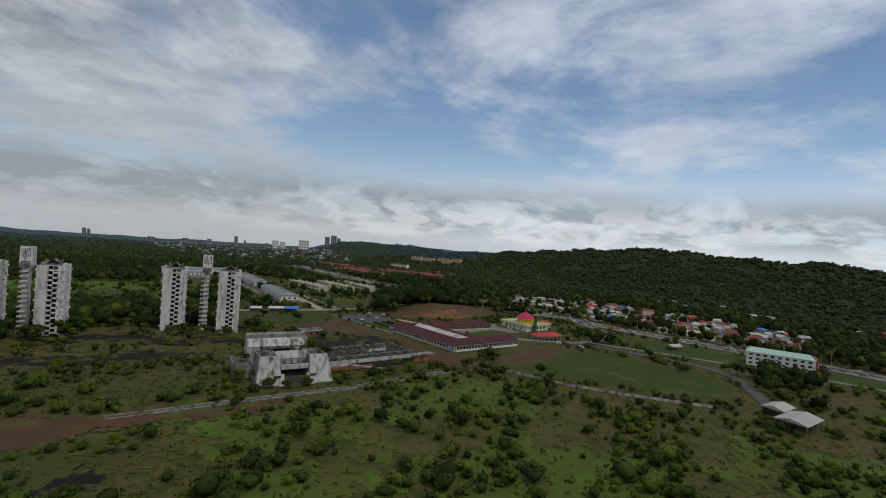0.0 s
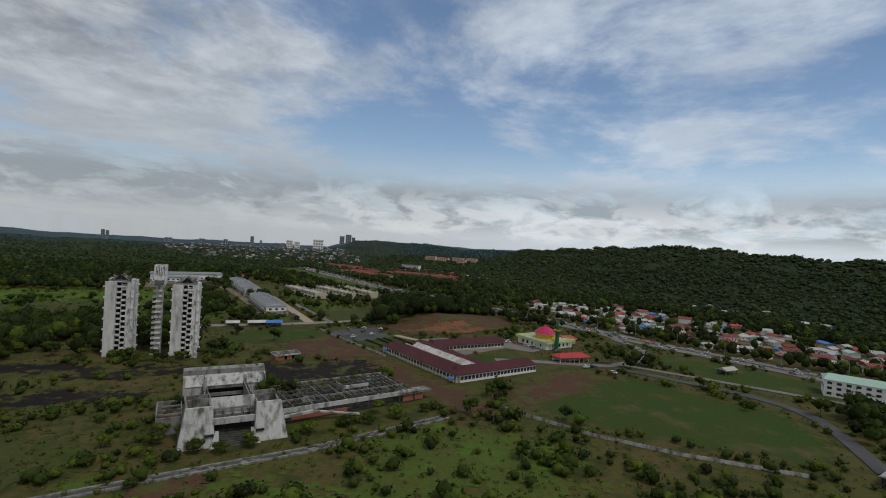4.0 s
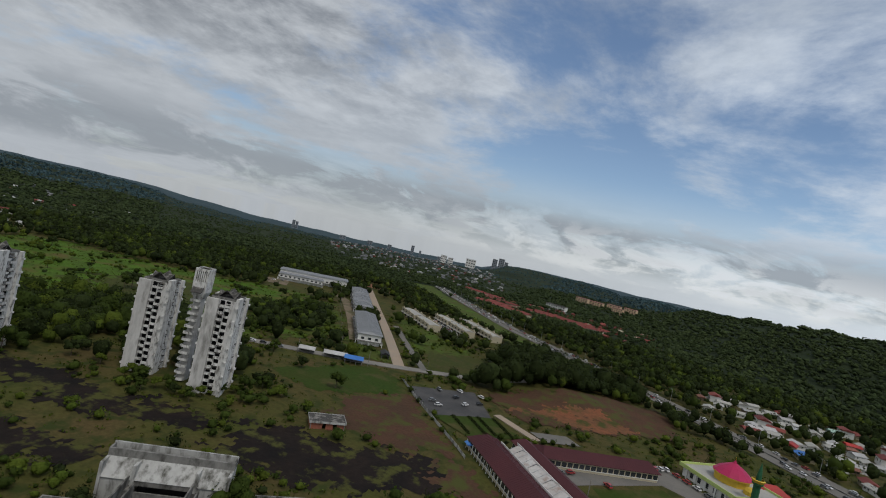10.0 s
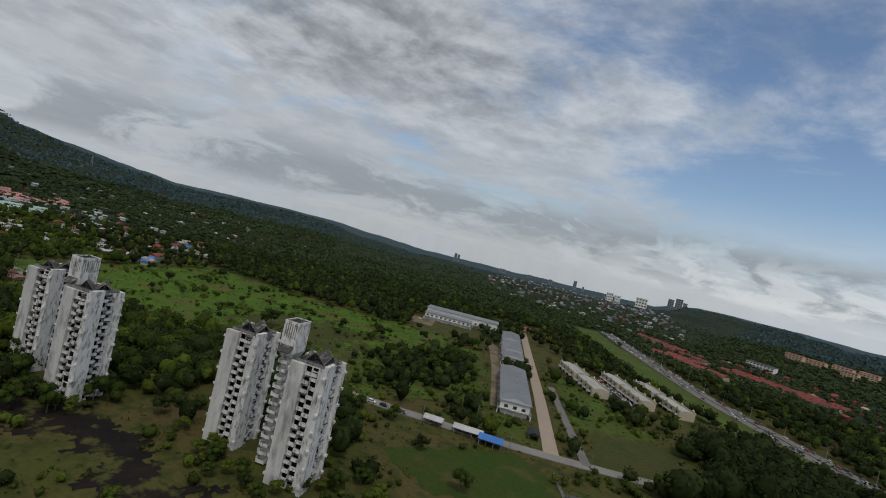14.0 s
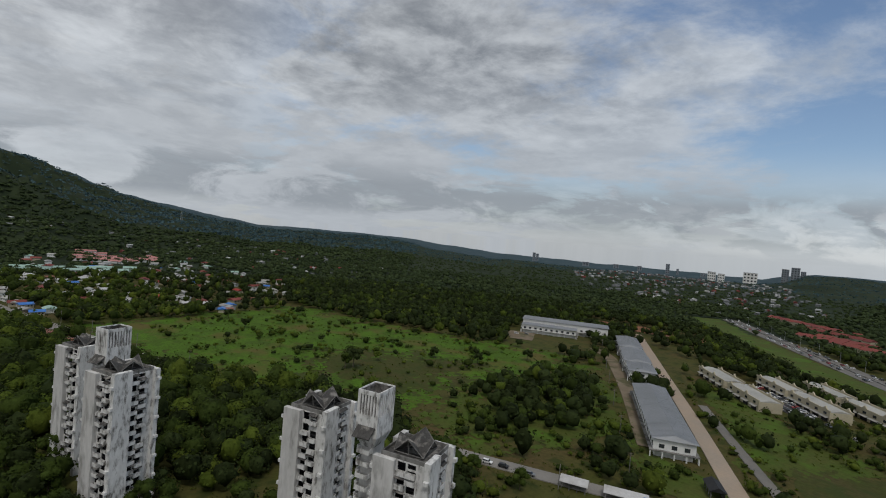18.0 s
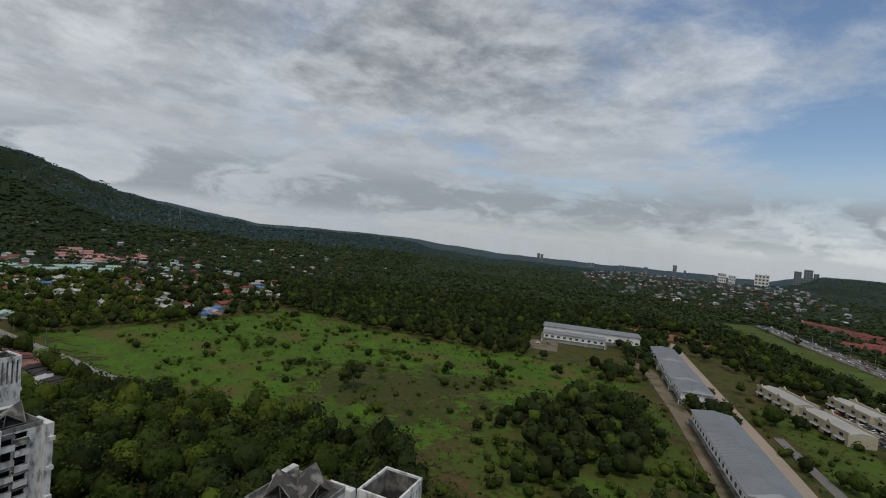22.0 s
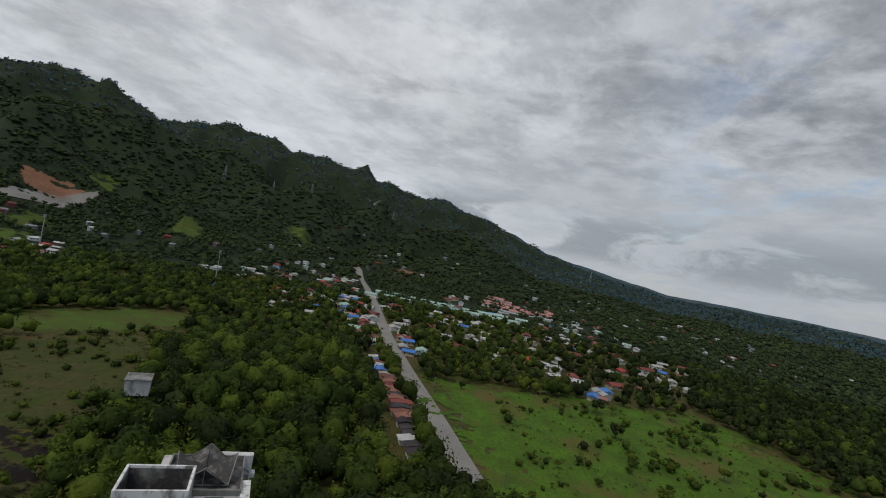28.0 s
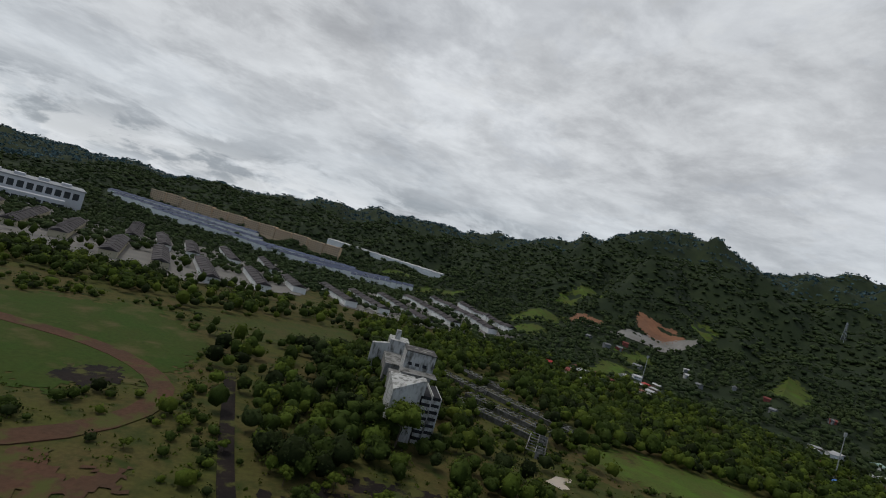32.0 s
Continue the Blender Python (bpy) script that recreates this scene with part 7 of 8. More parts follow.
# ---- poles along the roads ----
POLE = []


def utility_pole(x, y, turn):
    m = pose(x, y, hz(x, y), 0, 0, turn)
    if POLE:
        return copy_thing(POLE[0], m)
    t = thing("utility_pole", "slender grey utility pole with two cross arms", "pole", m, "utility poles")
    part("pole", Form().tube((0, 0, -0.3), (0, 0, 9.5), 0.17, 0.11, 6), M_CONC, t)
    for z in (8.3, 9.1):
        part("cross_arm", Form().box(-1.1, 1.1, -0.07, 0.07, z, z + 0.14), M_TIMBER, t)
    POLE.append(t)


for pts, gap in (([(-368, 345), (-470, 309), (-598, 266), (-760, 219)], 38), ([(-200, 398), (-120, 437), (-56, 481)], 30), ([(-150, 452), (-222, 566), (-300, 690)], 36), ([(20, 362), (70, 366), (116, 364), (175, 326)], 32)):
    for a, b in zip(pts, pts[1:]):
        a, b = Vector(a), Vector(b)
        n = max(1, int((b - a).length / gap))
        for k in range(n):
            p = a + (b - a) * (k / n)
            utility_pole(p.x, p.y, math.degrees(math.atan2((b - a).y, (b - a).x)) + 90)
# cars drawn up before the shops, at the school and on the parking lot
rp = random.Random(5)
for k in range(22):
    p = Vector((-163, 660)) + (Vector((-122, 616)) - Vector((-163, 660))) * (k / 22)
    for s in (-4.2, 4.2):
        if rp.random() < 0.75:
            car(p.x + s * 0.72, p.y + s * 0.69, 43 + (180 if s > 0 else 0), rp.choice(PAINTS), 0.75)
for k in range(7):
    car(38 + 2.9 * k, 418 + 2.2 * k, 125, rp.choice(PAINTS), 0.75)
for x, y, a in ((-66, 414, 48), (-61, 410, 48), (-70, 436, -40), (-44, 434, 48), (8, 380, 40), (12, 384, 40)):
    car(x, y, a, rp.choice(PAINTS), 0.75)


# ---- vegetation ----
def blocked(xs, ys, pad=0.0):
    bad = np.zeros(xs.shape, bool)
    for q in OPEN:
        qa = np.array(q)
        near = ~bad & (xs > qa[:, 0].min()) & (xs < qa[:, 0].max()) & (ys > qa[:, 1].min()) & (ys < qa[:, 1].max())
        if near.any():
            bad[near] |= inside(q, xs[near], ys[near])
    return bad


def grid(x0, x1, y0, y1, step, seed):
    rng = np.random.RandomState(seed)
    xs, ys = np.meshgrid(np.arange(x0, x1, step), np.arange(y0, y1, step))
    xs = xs.ravel() + rng.uniform(-0.6, 0.6, xs.size) * step
    ys = ys.ravel() + rng.uniform(-0.6, 0.6, ys.size) * step
    return xs, ys, rng


def polar(xs, ys):
    dx, dy = xs - CENTRE[0], ys - CENTRE[1]
    return np.hypot(dx, dy), np.degrees(np.arctan2(-dx, dy)) % 360


# dense stands on the plain
STANDS_CLOSE = [[(-345, 195), (-440, 160), (-485, 215), (-478, 262), (-380, 300), (-345, 300), (-300, 335), (-262, 320), (-285, 270), (-300, 240)],
                [(-262, 320), (-345, 300), (-380, 318), (-385, 345), (-345, 372), (-255, 400), (-180, 395), (-190, 360), (-225, 340)],
                [(-52, 466), (-10, 506), (25, 540), (52, 566), (60, 600), (20, 640), (-30, 640), (-62, 600), (-72, 520)],
                [(-205, 445), (-250, 470), (-262, 540), (-232, 560), (-200, 520), (-185, 470)],
                [(-262, 262), (-300, 240), (-280, 215), (-240, 228), (-228, 262)]]
STANDS_SOUTH = [[(-275, 100), (-300, 60), (-290, -40), (-320, -60), (-345, -50), (-340, 20), (-345, 60), (-312, 100), (-300, 120)],
                [(-268, 136), (-300, 122), (-308, 100), (-285, 60), (-262, 60), (-262, 100)],
                [(-455, 60), (-430, -20), (-480, -80), (-560, -60), (-620, 60), (-560, 110)],
                [(-345, -60), (-430, -75), (-500, -120), (-470, -160), (-380, -120), (-300, -100)]]
STANDS_BEYOND = [[(110, 385), (135, 400), (150, 385), (130, 368)],
                 [(185, 262), (230, 270), (260, 310), (230, 330), (205, 300)],
                 [(-545, 500), (-440, 540), (-350, 600), (-420, 690), (-700, 640), (-640, 500)],
                 [(-225, 720), (-120, 640), (-60, 700), (-150, 800), (-230, 830)],
                 [(-390, 690), (-320, 770), (-420, 800), (-520, 740)]]
STANDS = STANDS_CLOSE + STANDS_SOUTH + STANDS_BEYOND


def stand_mask(xs, ys):
    m = np.zeros(xs.shape, bool)
    for s in STANDS:
        m |= inside(s, xs, ys)
    return m


def wood(name, label, xs, ys, R, Hh, k, size, material, seed, base=0.35, sunk=0.0, **kw):
    C = np.stack([xs, ys, height(xs, ys) + Hh * base + R * 0.35 - sunk], -1)
    ob = tagged(new(name, leaf_mesh(name, C, R, Hh, k, size, material, seed, **kw)), label, "trees", kind="stuff")
    return ob


# near woods
# the open plain round the ruins, the school and the crossroads; elsewhere woods grow up to the clearings
PLAIN = [(420, 40), (420, 200), (300, 330), (150, 500), (75, 520), (40, 470), (-20, 452), (-60, 470), (-112, 458), (-205, 404), (-165, 380), (-132, 345), (-190, 312), (-228, 298), (-224, 262), (-262, 232),
         (-264, 130), (-246, 95), (-240, 20), (-222, -70), (-60, -120), (200, -60)]
GLADES = [[(-262, 600), (-248, 405), (-205, 404), (-158, 487), (-268, 650)], [(-112, 458), (-300, 780), (-165, 700), (-40, 640), (-70, 560), (-60, 500)], [(-205, 404), (-112, 455), (-150, 520), (-185, 470)], [(-330, 200), (-375, 100), (-460, 20), (-560, 100), (-470, 160), (-400, 190)],
          [(-215, -75), (-340, -130), (-360, -60), (-250, -20)], [(-360, 110), (-372, 10), (-400, -60), (-470, -70), (-470, 70), (-420, 110)], [(70, -150), (70, -500), (-600, -470), (-620, -270), (-420, -190), (-300, -190)]]
xs, ys, rng = grid(-820, 560, -350, 900, 6.7, 31)
r, az = polar(xs, ys)
glade = np.zeros(xs.shape, bool)
for q in GLADES:
    glade |= inside(q, xs, ys)
hollow = lumpy(xs, ys, 85, 1.0) + 0.5 * lumpy(xs, ys, 31, 3.0)
keep = stand_mask(xs, ys) & (rng.rand(xs.size) < np.where(inside(STANDS[3], xs, ys), 0.85, 0.95))
keep |= (r < 650) & ~inside(PLAIN, xs, ys) & ~glade & (hollow > -0.75) & (rng.rand(xs.size) < 0.88)
keep |= (r < 650) & glade & (hollow > 0.35) & (rng.rand(xs.size) < 0.3)
keep &= ~(inside([(150, 545), (95, 625), (120, 700), (240, 690), (330, 600), (390, 480), (330, 400), (262, 420), (200, 490)], xs, ys) & (rng.rand(xs.size) < 0.55))
VALE = [(-560, 350), (-500, 440), (-560, 490), (-700, 560), (-980, 520), (-1000, 280), (-640, 262)]
keep &= ~(inside(VALE, xs, ys) & (rng.rand(xs.size) < 0.45))
keep &= ~(~stand_mask(xs, ys) & (ys < 150) & (xs > -350) & (xs < -190) & (rng.rand(xs.size) < 0.55))
keep &= ~blocked(xs, ys)
for hx, hy in HOUSE_SPOTS:
    keep &= (np.abs(xs - hx) > 8.5) | (np.abs(ys - hy) > 8.5)
xs, ys = xs[keep], ys[keep]
R = rng.uniform(3.0, 5.4, xs.size) * (1 + 0.12 * lumpy(xs, ys, 60, 4.0))
R = R * np.where(inside(STANDS[2], xs, ys), 1.5, np.where(inside(STANDS[0], xs, ys) | inside(STANDS[1], xs, ys), 1.2, 1.0))
Hh = R * rng.uniform(0.8, 1.35, xs.size)
t = np.clip(rng.rand(xs.size) * 0.75 + 0.14 * (1 + lumpy(xs, ys, 55, 7.0)), 0, 1)
# sun and shade via leaf colour: lighter mix west and south, darker elsewhere
sunny = ((xs < -290) & (ys < 400)) | (ys < 120)
t = np.where(sunny, np.where(rng.rand(xs.size) < 0.3, 0.9, t * 0.7), t)
t = np.where((rng.rand(xs.size) < 0.5) & ~sunny & (np.hypot(xs + 300, ys - 330) > 90) | inside(STANDS[2], xs, ys), 0.5 + 0.2 * rng.rand(xs.size), t)
near = (np.hypot(xs + 320, ys - 270) < 165) | (np.hypot(xs, ys - 550) < 75)
close = (np.hypot(xs + 230, ys - 430) < 210) | (np.hypot(xs + 330, ys - 120) < 240)
for lo, hi, mat, nm, lb in ((0, 0.5, M_LEAF, "near_woods", "dense mid-green broadleaf trees"), (0.5, 0.78, M_LEAFDARK, "dark_woods", "dense dark green trees"), (0.78, 1.01, M_LEAFLIGHT, "light_woods", "lighter yellow-green trees, sunlight partly in the leaf colour")):
    s = (t >= lo) & (t < hi)
    wood(nm, lb, xs[s & near], ys[s & near], R[s & near], Hh[s & near], 105, 0.115, mat, int(100 * hi), 0.75, hull=2)
    for zone, blades, size, hull in ((~near & close, 34, 0.165, 2), (~near & ~close, 22, 0.2, 1)):
        q = s & zone
        wood(nm, lb, xs[q], ys[q], R[q], Hh[q], blades, size, mat, int(100 * hi) + hull, 0.75, hull=hull)

# scrub on the plain: bushes in drifts
xs, ys, rng = grid(-520, 330, -140, 640, 3.9, 33)
r, az = polar(xs, ys)
land = inside(PLAIN, xs, ys)
for q in GLADES[:6]:
    land |= inside(q, xs, ys)
drift = lumpy(xs, ys, 70, 2.0) + 0.7 * lumpy(xs, ys, 23, 5.0)
front = ys < 260
ok = (r < 560) & (drift > np.where(front, -0.05, 0.1)) & (rng.rand(xs.size) < np.where(front, 0.52, 0.5))
SOFT = [[(-250, 415), (-262, 590), (-300, 600), (-455, 520), (-545, 500), (-520, 400), (-490, 345), (-400, 350), (-340, 380)], [(20, 190), (60, 215), (40, 255), (-5, 250), (-25, 225), (-20, 185)],
        [(-60, 150), (-20, 165), (-35, 200), (-85, 185), (-95, 160)], [(-190, 205), (-120, 230), (-100, 210), (-130, 185), (-185, 175)], [(-330, 160), (-375, 140), (-395, 100), (-430, 110), (-450, 150), (-400, 185), (-350, 200)]]
grassy = np.zeros(xs.shape, bool)
for q in SOFT:
    grassy |= inside(q, xs, ys)
soft_open = blocked(xs, ys) & ~(grassy & (drift > 0.3) & (rng.rand(xs.size) < 0.55))
keep = ok & (land | grassy) & ~soft_open & ~stand_mask(xs, ys)
xs, ys = xs[keep], ys[keep]
R = rng.uniform(0.8, 2.7, xs.size) * (1 + 0.7 * rng.rand(xs.size) ** 3) * (1 + 0.7 * np.clip(drift[keep] - 0.7, 0, 1))
t = rng.rand(xs.size)
for lo, hi, mat, nm in ((0, 0.5, M_LEAF, "scrub_bushes"), (0.5, 0.9, M_LEAFLIGHT, "pale_bushes"), (0.9, 1.01, M_LEAFDARK, "dark_bushes")):
    s = (t >= lo) & (t < hi)
    wood(nm, "low scrub bushes in drifts over the plain", xs[s], ys[s], R[s], R[s] * 0.8, 26, 0.17, mat, int(30 * hi), 0.35, hull=1)

# tufts of tall grass, also over the meadows
xs, ys, rng = grid(-540, 200, 20, 620, 3.4, 35)
r, az = polar(xs, ys)
roads = blocked(xs, ys)
mead = np.zeros(xs.shape, bool)
for q in ([(-250, 415), (-262, 590), (-300, 600), (-455, 520), (-545, 500), (-520, 400), (-490, 345), (-400, 350), (-340, 380)], [(20, 190), (60, 215), (40, 255), (-5, 250), (-25, 225), (-20, 185)], [(-60, 150), (-20, 165), (-35, 200), (-85, 185), (-95, 160)],
          [(-190, 205), (-120, 230), (-100, 210), (-130, 185), (-185, 175)], [(-330, 160), (-375, 140), (-395, 100), (-430, 110), (-450, 150), (-400, 185), (-350, 200)], [(-268, 142), (-300, 128), (-334, 133), (-346, 165), (-336, 200), (-300, 226), (-262, 218), (-246, 182)]):
    mead |= inside(q, xs, ys)
keep = (r < 430) & ((~roads & (rng.rand(xs.size) < 0.38)) | (mead & (rng.rand(xs.size) < 0.4 * (lumpy(xs, ys, 30, 1.5) > -0.1)))) & ~stand_mask(xs, ys)
xs, ys = xs[keep], ys[keep]
R = rng.uniform(0.5, 1.2, xs.size)
wood("grass_tufts", "tufts of tall grass and weeds", xs, ys, R, R * 0.5, 6, 0.42, M_GRASSTUFT, 7, 0.2)

# woods of the middle distance and the hillsides
def ring(r0, r1, step, seed, k, size, rad, name, label, prob, mat, gap=-0.75):
    xs, ys, rng = grid(CENTRE[0] - r1, CENTRE[0] + r1, CENTRE[1] - r1, CENTRE[1] + r1, step, seed)
    r, az = polar(xs, ys)
    seen = (az < 214) | (az > 282)
    town = (az > 2) & (az < 50) & (r > 950)
    keep = (r >= r0) & (r < r1) & seen & (rng.rand(xs.size) < np.where(town, prob * 0.8, prob))
    keep &= lumpy(xs, ys, 150, 3.0) + 0.6 * lumpy(xs, ys, 50, 1.0) > gap
    keep &= ~(inside(VALE, xs, ys) & (rng.rand(xs.size) < 0.5))
    xs, ys = xs[keep], ys[keep]
    keep = ~blocked(xs, ys)
    xs, ys = xs[keep], ys[keep]
    hs = np.array(HOUSE_SPOTS + FAR_SPOTS)
    if len(hs) and r0 < 1000:
        cell = set((int(x // 11) + i, int(y // 11) + j) for x, y in hs for i in (0, 1) for j in (0, 1))
        keep = np.array([(int(x // 11), int(y // 11)) not in cell for x, y in zip(xs, ys)])
        xs, ys = xs[keep], ys[keep]
    r, az = polar(xs, ys)
    R = rad * rng.uniform(0.6, 1.35, xs.size) * np.where((az > 2) & (az < 50) & (r > 950), 0.6, 1.0)
    wood(name, label, xs, ys, R, R * rng.uniform(0.5, 0.85, xs.size) * (0.7 if r0 > 1000 else 1.0), k, size, mat, seed, 0.7, 2.5 if r0 > 1000 else 0.0, low=0.0, bias=1.0, hull=1 if r0 < 1700 else 0)


FAR_SPOTS = []


def far_village(name, poly, step, keep, seed, cap, colours, label):
    """Roofs too far off to tell apart singly."""
    xs, ys, rng = scatter(poly, step, seed)
    for c, (roof, share) in enumerate(colours):
        f = Form()
        pick = [(x, y) for x, y in zip(xs, ys) if rng.rand() < keep * share][:cap]
        for x, y in pick:
            m = pose(float(x), float(y), hz(x, y), 0, 0, float(rng.uniform(0, 180)))
            L, W, h = rng.uniform(6, 11), rng.uniform(5, 7), rng.uniform(2.6, 4.2)
            g = Form().gable(-L / 2, L / 2, -W / 2, W / 2, h, 1.8, 0.6)
            g.box(-L / 2, L / 2, -W / 2, W / 2, -3, h - 0.16)
            f.add([m @ Vector(p) for p in g.v], g.f)
            FAR_SPOTS.append((x, y))
        if f.v:
            tagged(part(name, f, roof, None), label, "houses", kind="stuff")


far_village("city_houses", [(-220, 1080), (-330, 1060), (-700, 1300), (-1250, 2100), (-1500, 3000), (-900, 3100), (-500, 2300), (-250, 1500)], 38, 0.8, 41, 520, ((M_FARROOF, 0.55), (M_TILE, 0.16), (M_ZINC, 0.22)), "distant mixed roofs of the town")
far_village("valley_houses", [(-1000, 520), (-720, 570), (-900, 900), (-1500, 900), (-1700, 500), (-1350, 300), (-1020, 480)], 44, 0.5, 42, 260, ((M_FARROOF, 0.5), (M_TILE, 0.2), (M_ZINC, 0.3)), "distant scattered valley roofs")
far_village("slope_houses", [(-1000, 150), (-1400, 330), (-1700, 250), (-1500, -50), (-1050, -60)], 46, 0.4, 43, 160, ((M_FARROOF, 0.5), (M_TILE, 0.3), (M_ZINC, 0.2)), "distant houses climbing the slope")
far_village("hill_foot_houses", [(-700, -330), (-770, -300), (-880, -210), (-980, -110), (-1010, 0), (-900, -20), (-800, -120), (-710, -230)], 30, 0.45, 47, 60, ((M_FARROOF, 0.4), (M_TILE, 0.3), (M_ZINC, 0.3)), "scattered roofs among trees below the clay cut")
far_village("hill_houses", [(330, 600), (250, 690), (330, 820), (500, 700), (560, 540), (450, 430), (395, 480)], 28, 0.5, 44, 160, ((M_CREAMROOF, 0.5), (M_TILE, 0.3), (M_ZINC, 0.3)), "roofs among trees at the foot of the hill")
far_village("north_estate", [(20, 930), (-190, 1120), (-100, 1240), (120, 1120), (110, 960)], 26, 0.7, 45, 200, ((M_TILE, 0.7), (M_CREAM, 0.15)), "reddish roofs of a hillside estate")

ring(590, 1080, 9.2, 51, 7, 0.32, 4.8, "middle_woods", "wooded land of the middle distance", 0.92, M_LEAFFAR)
ring(1080, 1700, 14.0, 52, 4, 0.36, 7.4, "hill_woods", "forest on the lower hills", 0.9, M_LEAFFAR)
ring(1700, 3000, 21.0, 53, 5, 0.5, 7.2, "mountain_woods", "forest on the mountain slopes, blue haze in the leaf colour", 0.9, M_LEAFMOUNT)


# single trees near the flight
def tree_meshes(seed, h, r, mat, slim=1.0):
    rng = random.Random(seed)
    f = Form()
    top = h * 0.62
    f.tube((0, 0, -0.4), (0.1, 0.05, top * 0.5), 0.05 * h ** 0.9 * 0.6, 0.035 * h ** 0.9 * 0.6, 7)
    f.tube((0.1, 0.05, top * 0.5), (0.0, 0.0, top), 0.035 * h ** 0.9 * 0.6, 0.02 * h ** 0.9 * 0.6, 7)
    tips = []
    for k in range(7):
        a = k * 2.4 + rng.uniform(-0.3, 0.3)
        z0 = top * rng.uniform(0.45, 0.95)
        e = (math.cos(a) * r * 0.6, math.sin(a) * r * 0.6, z0 + h * rng.uniform(0.1, 0.28))
        f.tube((0.05, 0, z0), e, 0.012 * h, 0.005 * h, 5)
        tips.append(e)
    tips += [(0, 0, h * 0.78), (r * 0.2, -r * 0.2, h * 0.66)]
    C = np.array(tips)
    R = np.array([r * rng.uniform(0.42, 0.66) for _ in tips])
    crown = leaf_mesh("crown", C, R, R * 0.85 * slim, 64, 0.13, mat, seed, low=-0.6, hull=1)
    trunk = f.mesh("trunk")
    trunk.materials.append(M_BARK)
    return trunk, crown


TREES = {}
for key, (seed, h, r, mat, slim, lb) in dict(broad=(1, 10, 4.6, M_LEAF, 1.0, "spreading green broadleaf tree"), dark=(2, 9, 4.0, M_LEAFDARK, 1.1, "dense dark green round tree"),
                                             light=(3, 7, 3.0, M_LEAFLIGHT, 1.0, "young yellow-green tree in scrub"), tall=(4, 13, 4.2, M_LEAF, 1.3, "tall slender green broadleaf tree"), bush=(5, 4.2, 2.6, M_LEAFLIGHT, 0.9, "large yellow-green bush in grass"),
                                             shrub=(6, 3.6, 2.4, M_LEAF, 0.9, "rounded mid-green bush in grass")).items():
    TREES[key] = (*tree_meshes(seed, h, r, mat, slim), lb)
FIRST = {}


def tree(kind, x, y, size=1.0, turn=0.0, z=None):
    m = pose(x, y, hz(x, y) if z is None else z, 0, 0, turn)
    if kind not in FIRST:
        trunk, crown, lb = TREES[kind]
        t = thing("tree" if kind not in ("bush", "shrub") else "bush", lb, "tree" if kind not in ("bush", "shrub") else "bush", m, kind + " trees")
        part("trunk", trunk, None, t)
        part("crown", crown, None, t)
        FIRST[kind] = t
    else:
        t = copy_thing(FIRST[kind], m)
    t.scale = (size, size, size)
    return t


RUIN_TREES = [('broad', -70, 268, 1.25), ('dark', -62, 272, 1.0), ('bush', -42, 236, 1.2), ('shrub', -74, 215, 1.3), ('shrub', -66, 216, 1.1), ('shrub', -90, 218, 1.3), ('bush', -92, 226, 1.2), ('shrub', -58, 222, 1.1),
              ('light', -96, 236, 0.9), ('shrub', -30, 246, 1.3), ('shrub', -22, 250, 1.2), ('bush', -12, 258, 1.2), ('shrub', 0, 268, 1.1), ('broad', -110, 384, 0.95), ('dark', -326, 431, 1.5), ('tall', -326, 425, 0.9),
              ('dark', -74, 268, 0.9), ('light', -66, 262, 0.9), ('dark', -98, 246, 0.9), ('light', -84, 224, 0.8), ('light', -60, 224, 0.7), ('bush', -44, 238, 0.9)]
PLAIN_TREES = [('light', -20, 262, 0.9), ('bush', -12, 266, 1.0), ('broad', 20, 268, 0.8), ('broad', 31, 296, 0.75), ('dark', 62, 268, 0.8), ('broad', 118, 380, 1.3), ('dark', 128, 372, 1.1), ('broad', 196, 300, 1.0),
               ('dark', 215, 300, 1.1), ('broad', 160, 300, 0.5), ('light', -190, 315, 0.8), ('light', -172, 312, 0.8), ('broad', -152, 318, 0.7), ('light', -118, 350, 0.7), ('dark', -205, 312, 0.9), ('dark', -230, 300, 1.0),
               ('broad', -224, 270, 0.9), ('dark', -252, 262, 1.1), ('tall', -268, 280, 1.0), ('broad', -131, 352, 0.7), ('dark', -140, 395, 0.8), ('broad', -168, 405, 0.8)]
SOUTH_TREES = [('dark', -180, 390, 0.9), ('light', -316, 99, 2.9), ('broad', -302, 94, 1.7), ('dark', -298, 80, 1.6), ('tall', -296, 60, 1.4), ('tall', -300, 40, 1.5), ('dark', -292, 20, 1.5), ('light', -306, -6, 1.7),
               ('tall', -345, 96, 0.7), ('light', -352, 128, 0.8), ('light', -340, 150, 0.8), ('broad', -275, 150, 0.9), ('dark', -268, 120, 0.9), ('light', -300, 150, 0.9), ('broad', -345, 215, 1.1), ('tall', -352, 198, 1.1)]
FOOT_TREES = []
rf = random.Random(31)
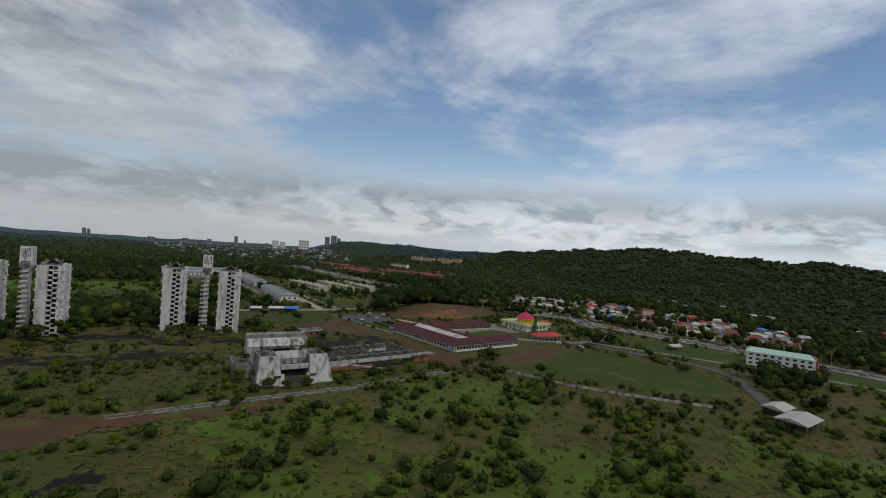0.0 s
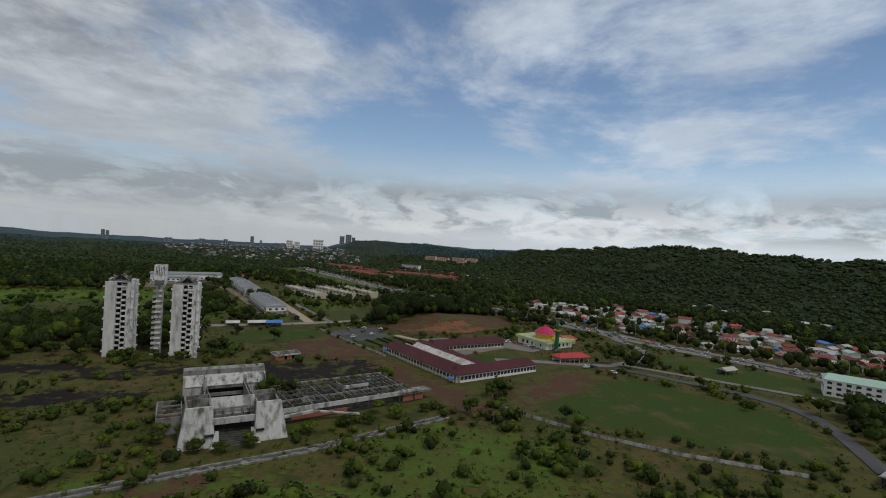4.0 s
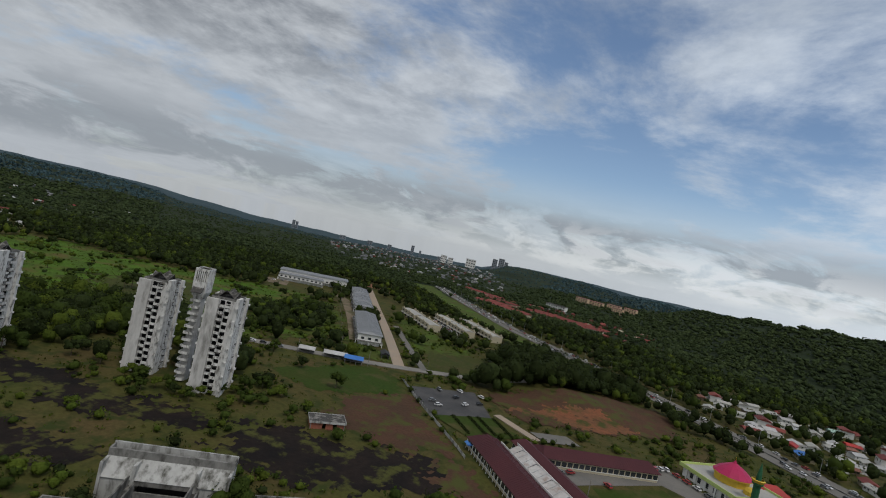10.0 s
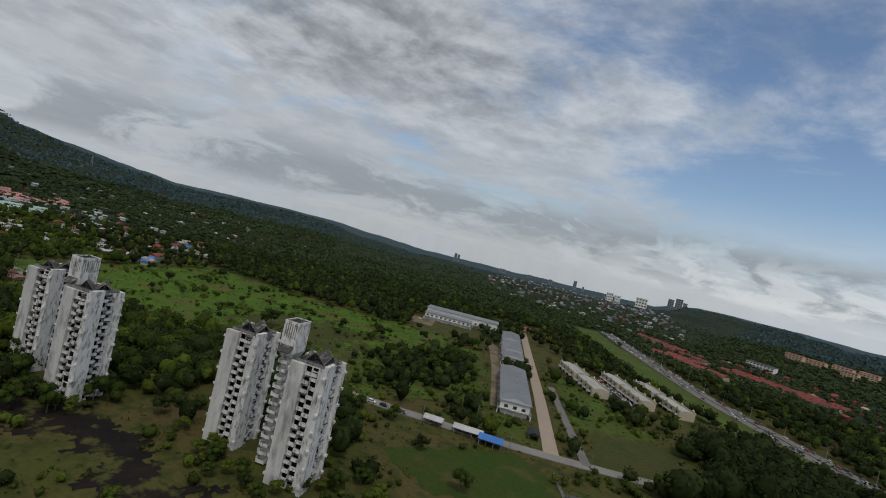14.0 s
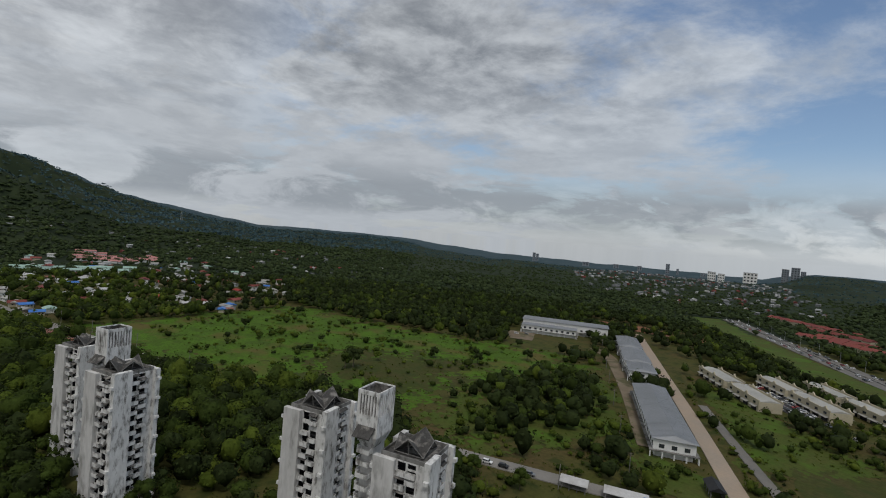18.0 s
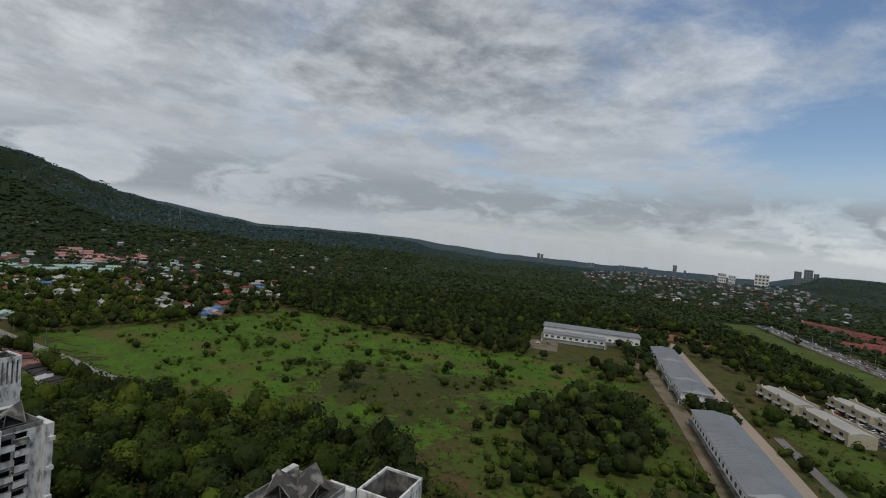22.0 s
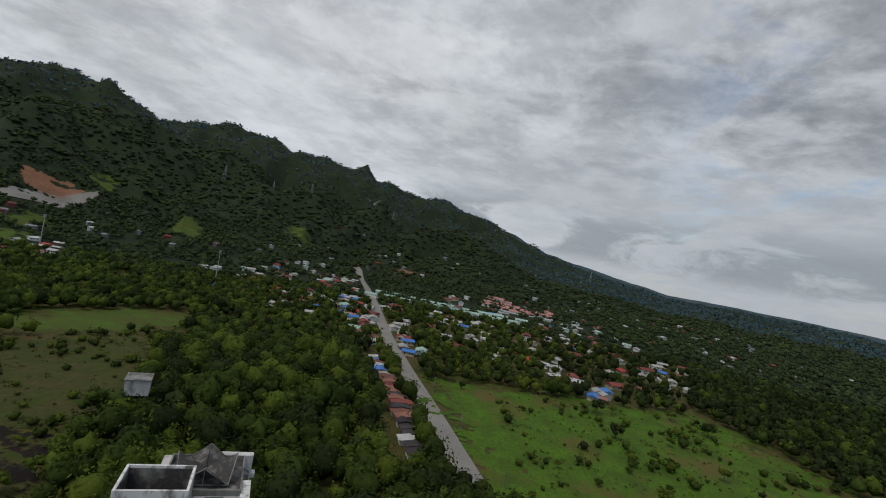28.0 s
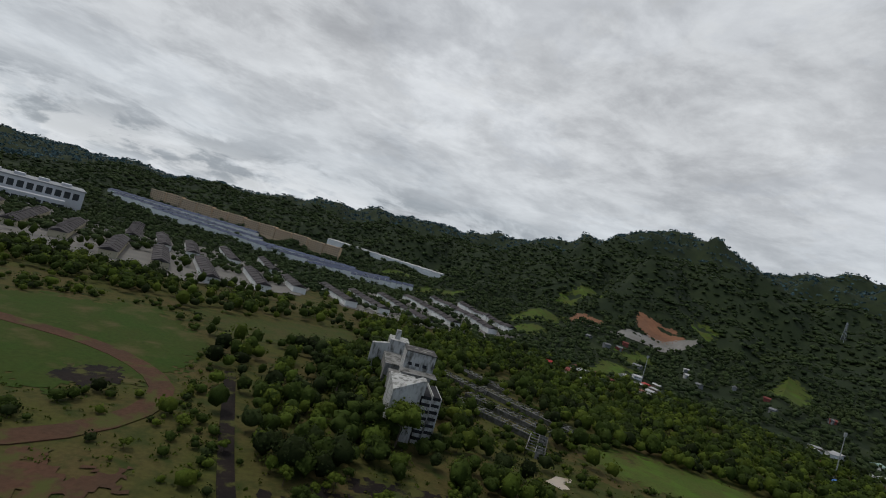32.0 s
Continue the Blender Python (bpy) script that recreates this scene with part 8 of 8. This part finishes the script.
for cx, cy in ((-158.9, 331.3), (-246.7, 289.1)):
    for k in range(26):
        a, far = rf.uniform(-0.25, 1.0) * math.pi - math.pi * 0.75, rf.uniform(15, 27)
        px, py = cx + 1.25 * far * math.cos(a), cy + 0.75 * far * math.sin(a) - 2
        FOOT_TREES.append((rf.choice(["broad", "dark", "light", "tall", "shrub", "bush"]), px, py, rf.uniform(0.5, 0.95)))
for kind, x, y, s in RUIN_TREES + PLAIN_TREES + SOUTH_TREES + FOOT_TREES:
    tree(kind, x, y, s, (x * 7 + y * 13) % 360)

rm = random.Random(9)
MEADOW = [(-250, 415), (-262, 590), (-300, 600), (-455, 520), (-540, 490), (-515, 400), (-490, 320), (-380, 350), (-345, 365)]
for k in range(300):
    x, y = rm.uniform(-540, -250), rm.uniform(310, 600)
    d = float(lumpy(np.array([x]), np.array([y]), 75, 6.0)[0])
    if inside(MEADOW, np.array([x]), np.array([y]))[0] and rm.random() < 0.16 + 0.5 * (d > 0.25):
        kind = rm.choice(["shrub", "bush", "shrub", "light", "dark"])
        tree(kind, x, y, rm.uniform(0.5, 1.1), rm.uniform(0, 360))
for k in range(90):
    x, y = rm.uniform(-350, -248), rm.uniform(105, 262)
    if float(lumpy(np.array([x]), np.array([y]), 45, 3.0)[0]) > 0.0 and not (-331 < x < -300 and 60 < y < 100):
        tree(rm.choice(["light", "bush", "light", "shrub", "broad"]), x, y, rm.uniform(0.5, 1.0), rm.uniform(0, 360))
for a, b in HEDGES:
    hedge(a, b)
rt = random.Random(77)
spots, tries = 0, 0
while spots < 130 and tries < 6000:
    tries += 1
    x, y = rt.uniform(-330, 230), rt.uniform(70, 470)
    near = [bool(inside(q, np.array([x]), np.array([y]))[0]) for q in OPEN if abs(q[0][0] - x) < 160 and abs(q[0][1] - y) < 160]
    d = float(lumpy(np.array([x]), np.array([y]), 70, 2.0)[0])
    if any(near) or d < -0.2 or math.hypot(x - 5, y - 10) < 60:
        continue
    k = rt.choice(["bush", "bush", "shrub", "shrub", "light", "shrub", "broad", "bush"])
    tree(k, x, y, rt.uniform(0.5, 1.0) * (0.7 if k == "broad" else 1.0), rt.uniform(0, 360))
    spots += 1
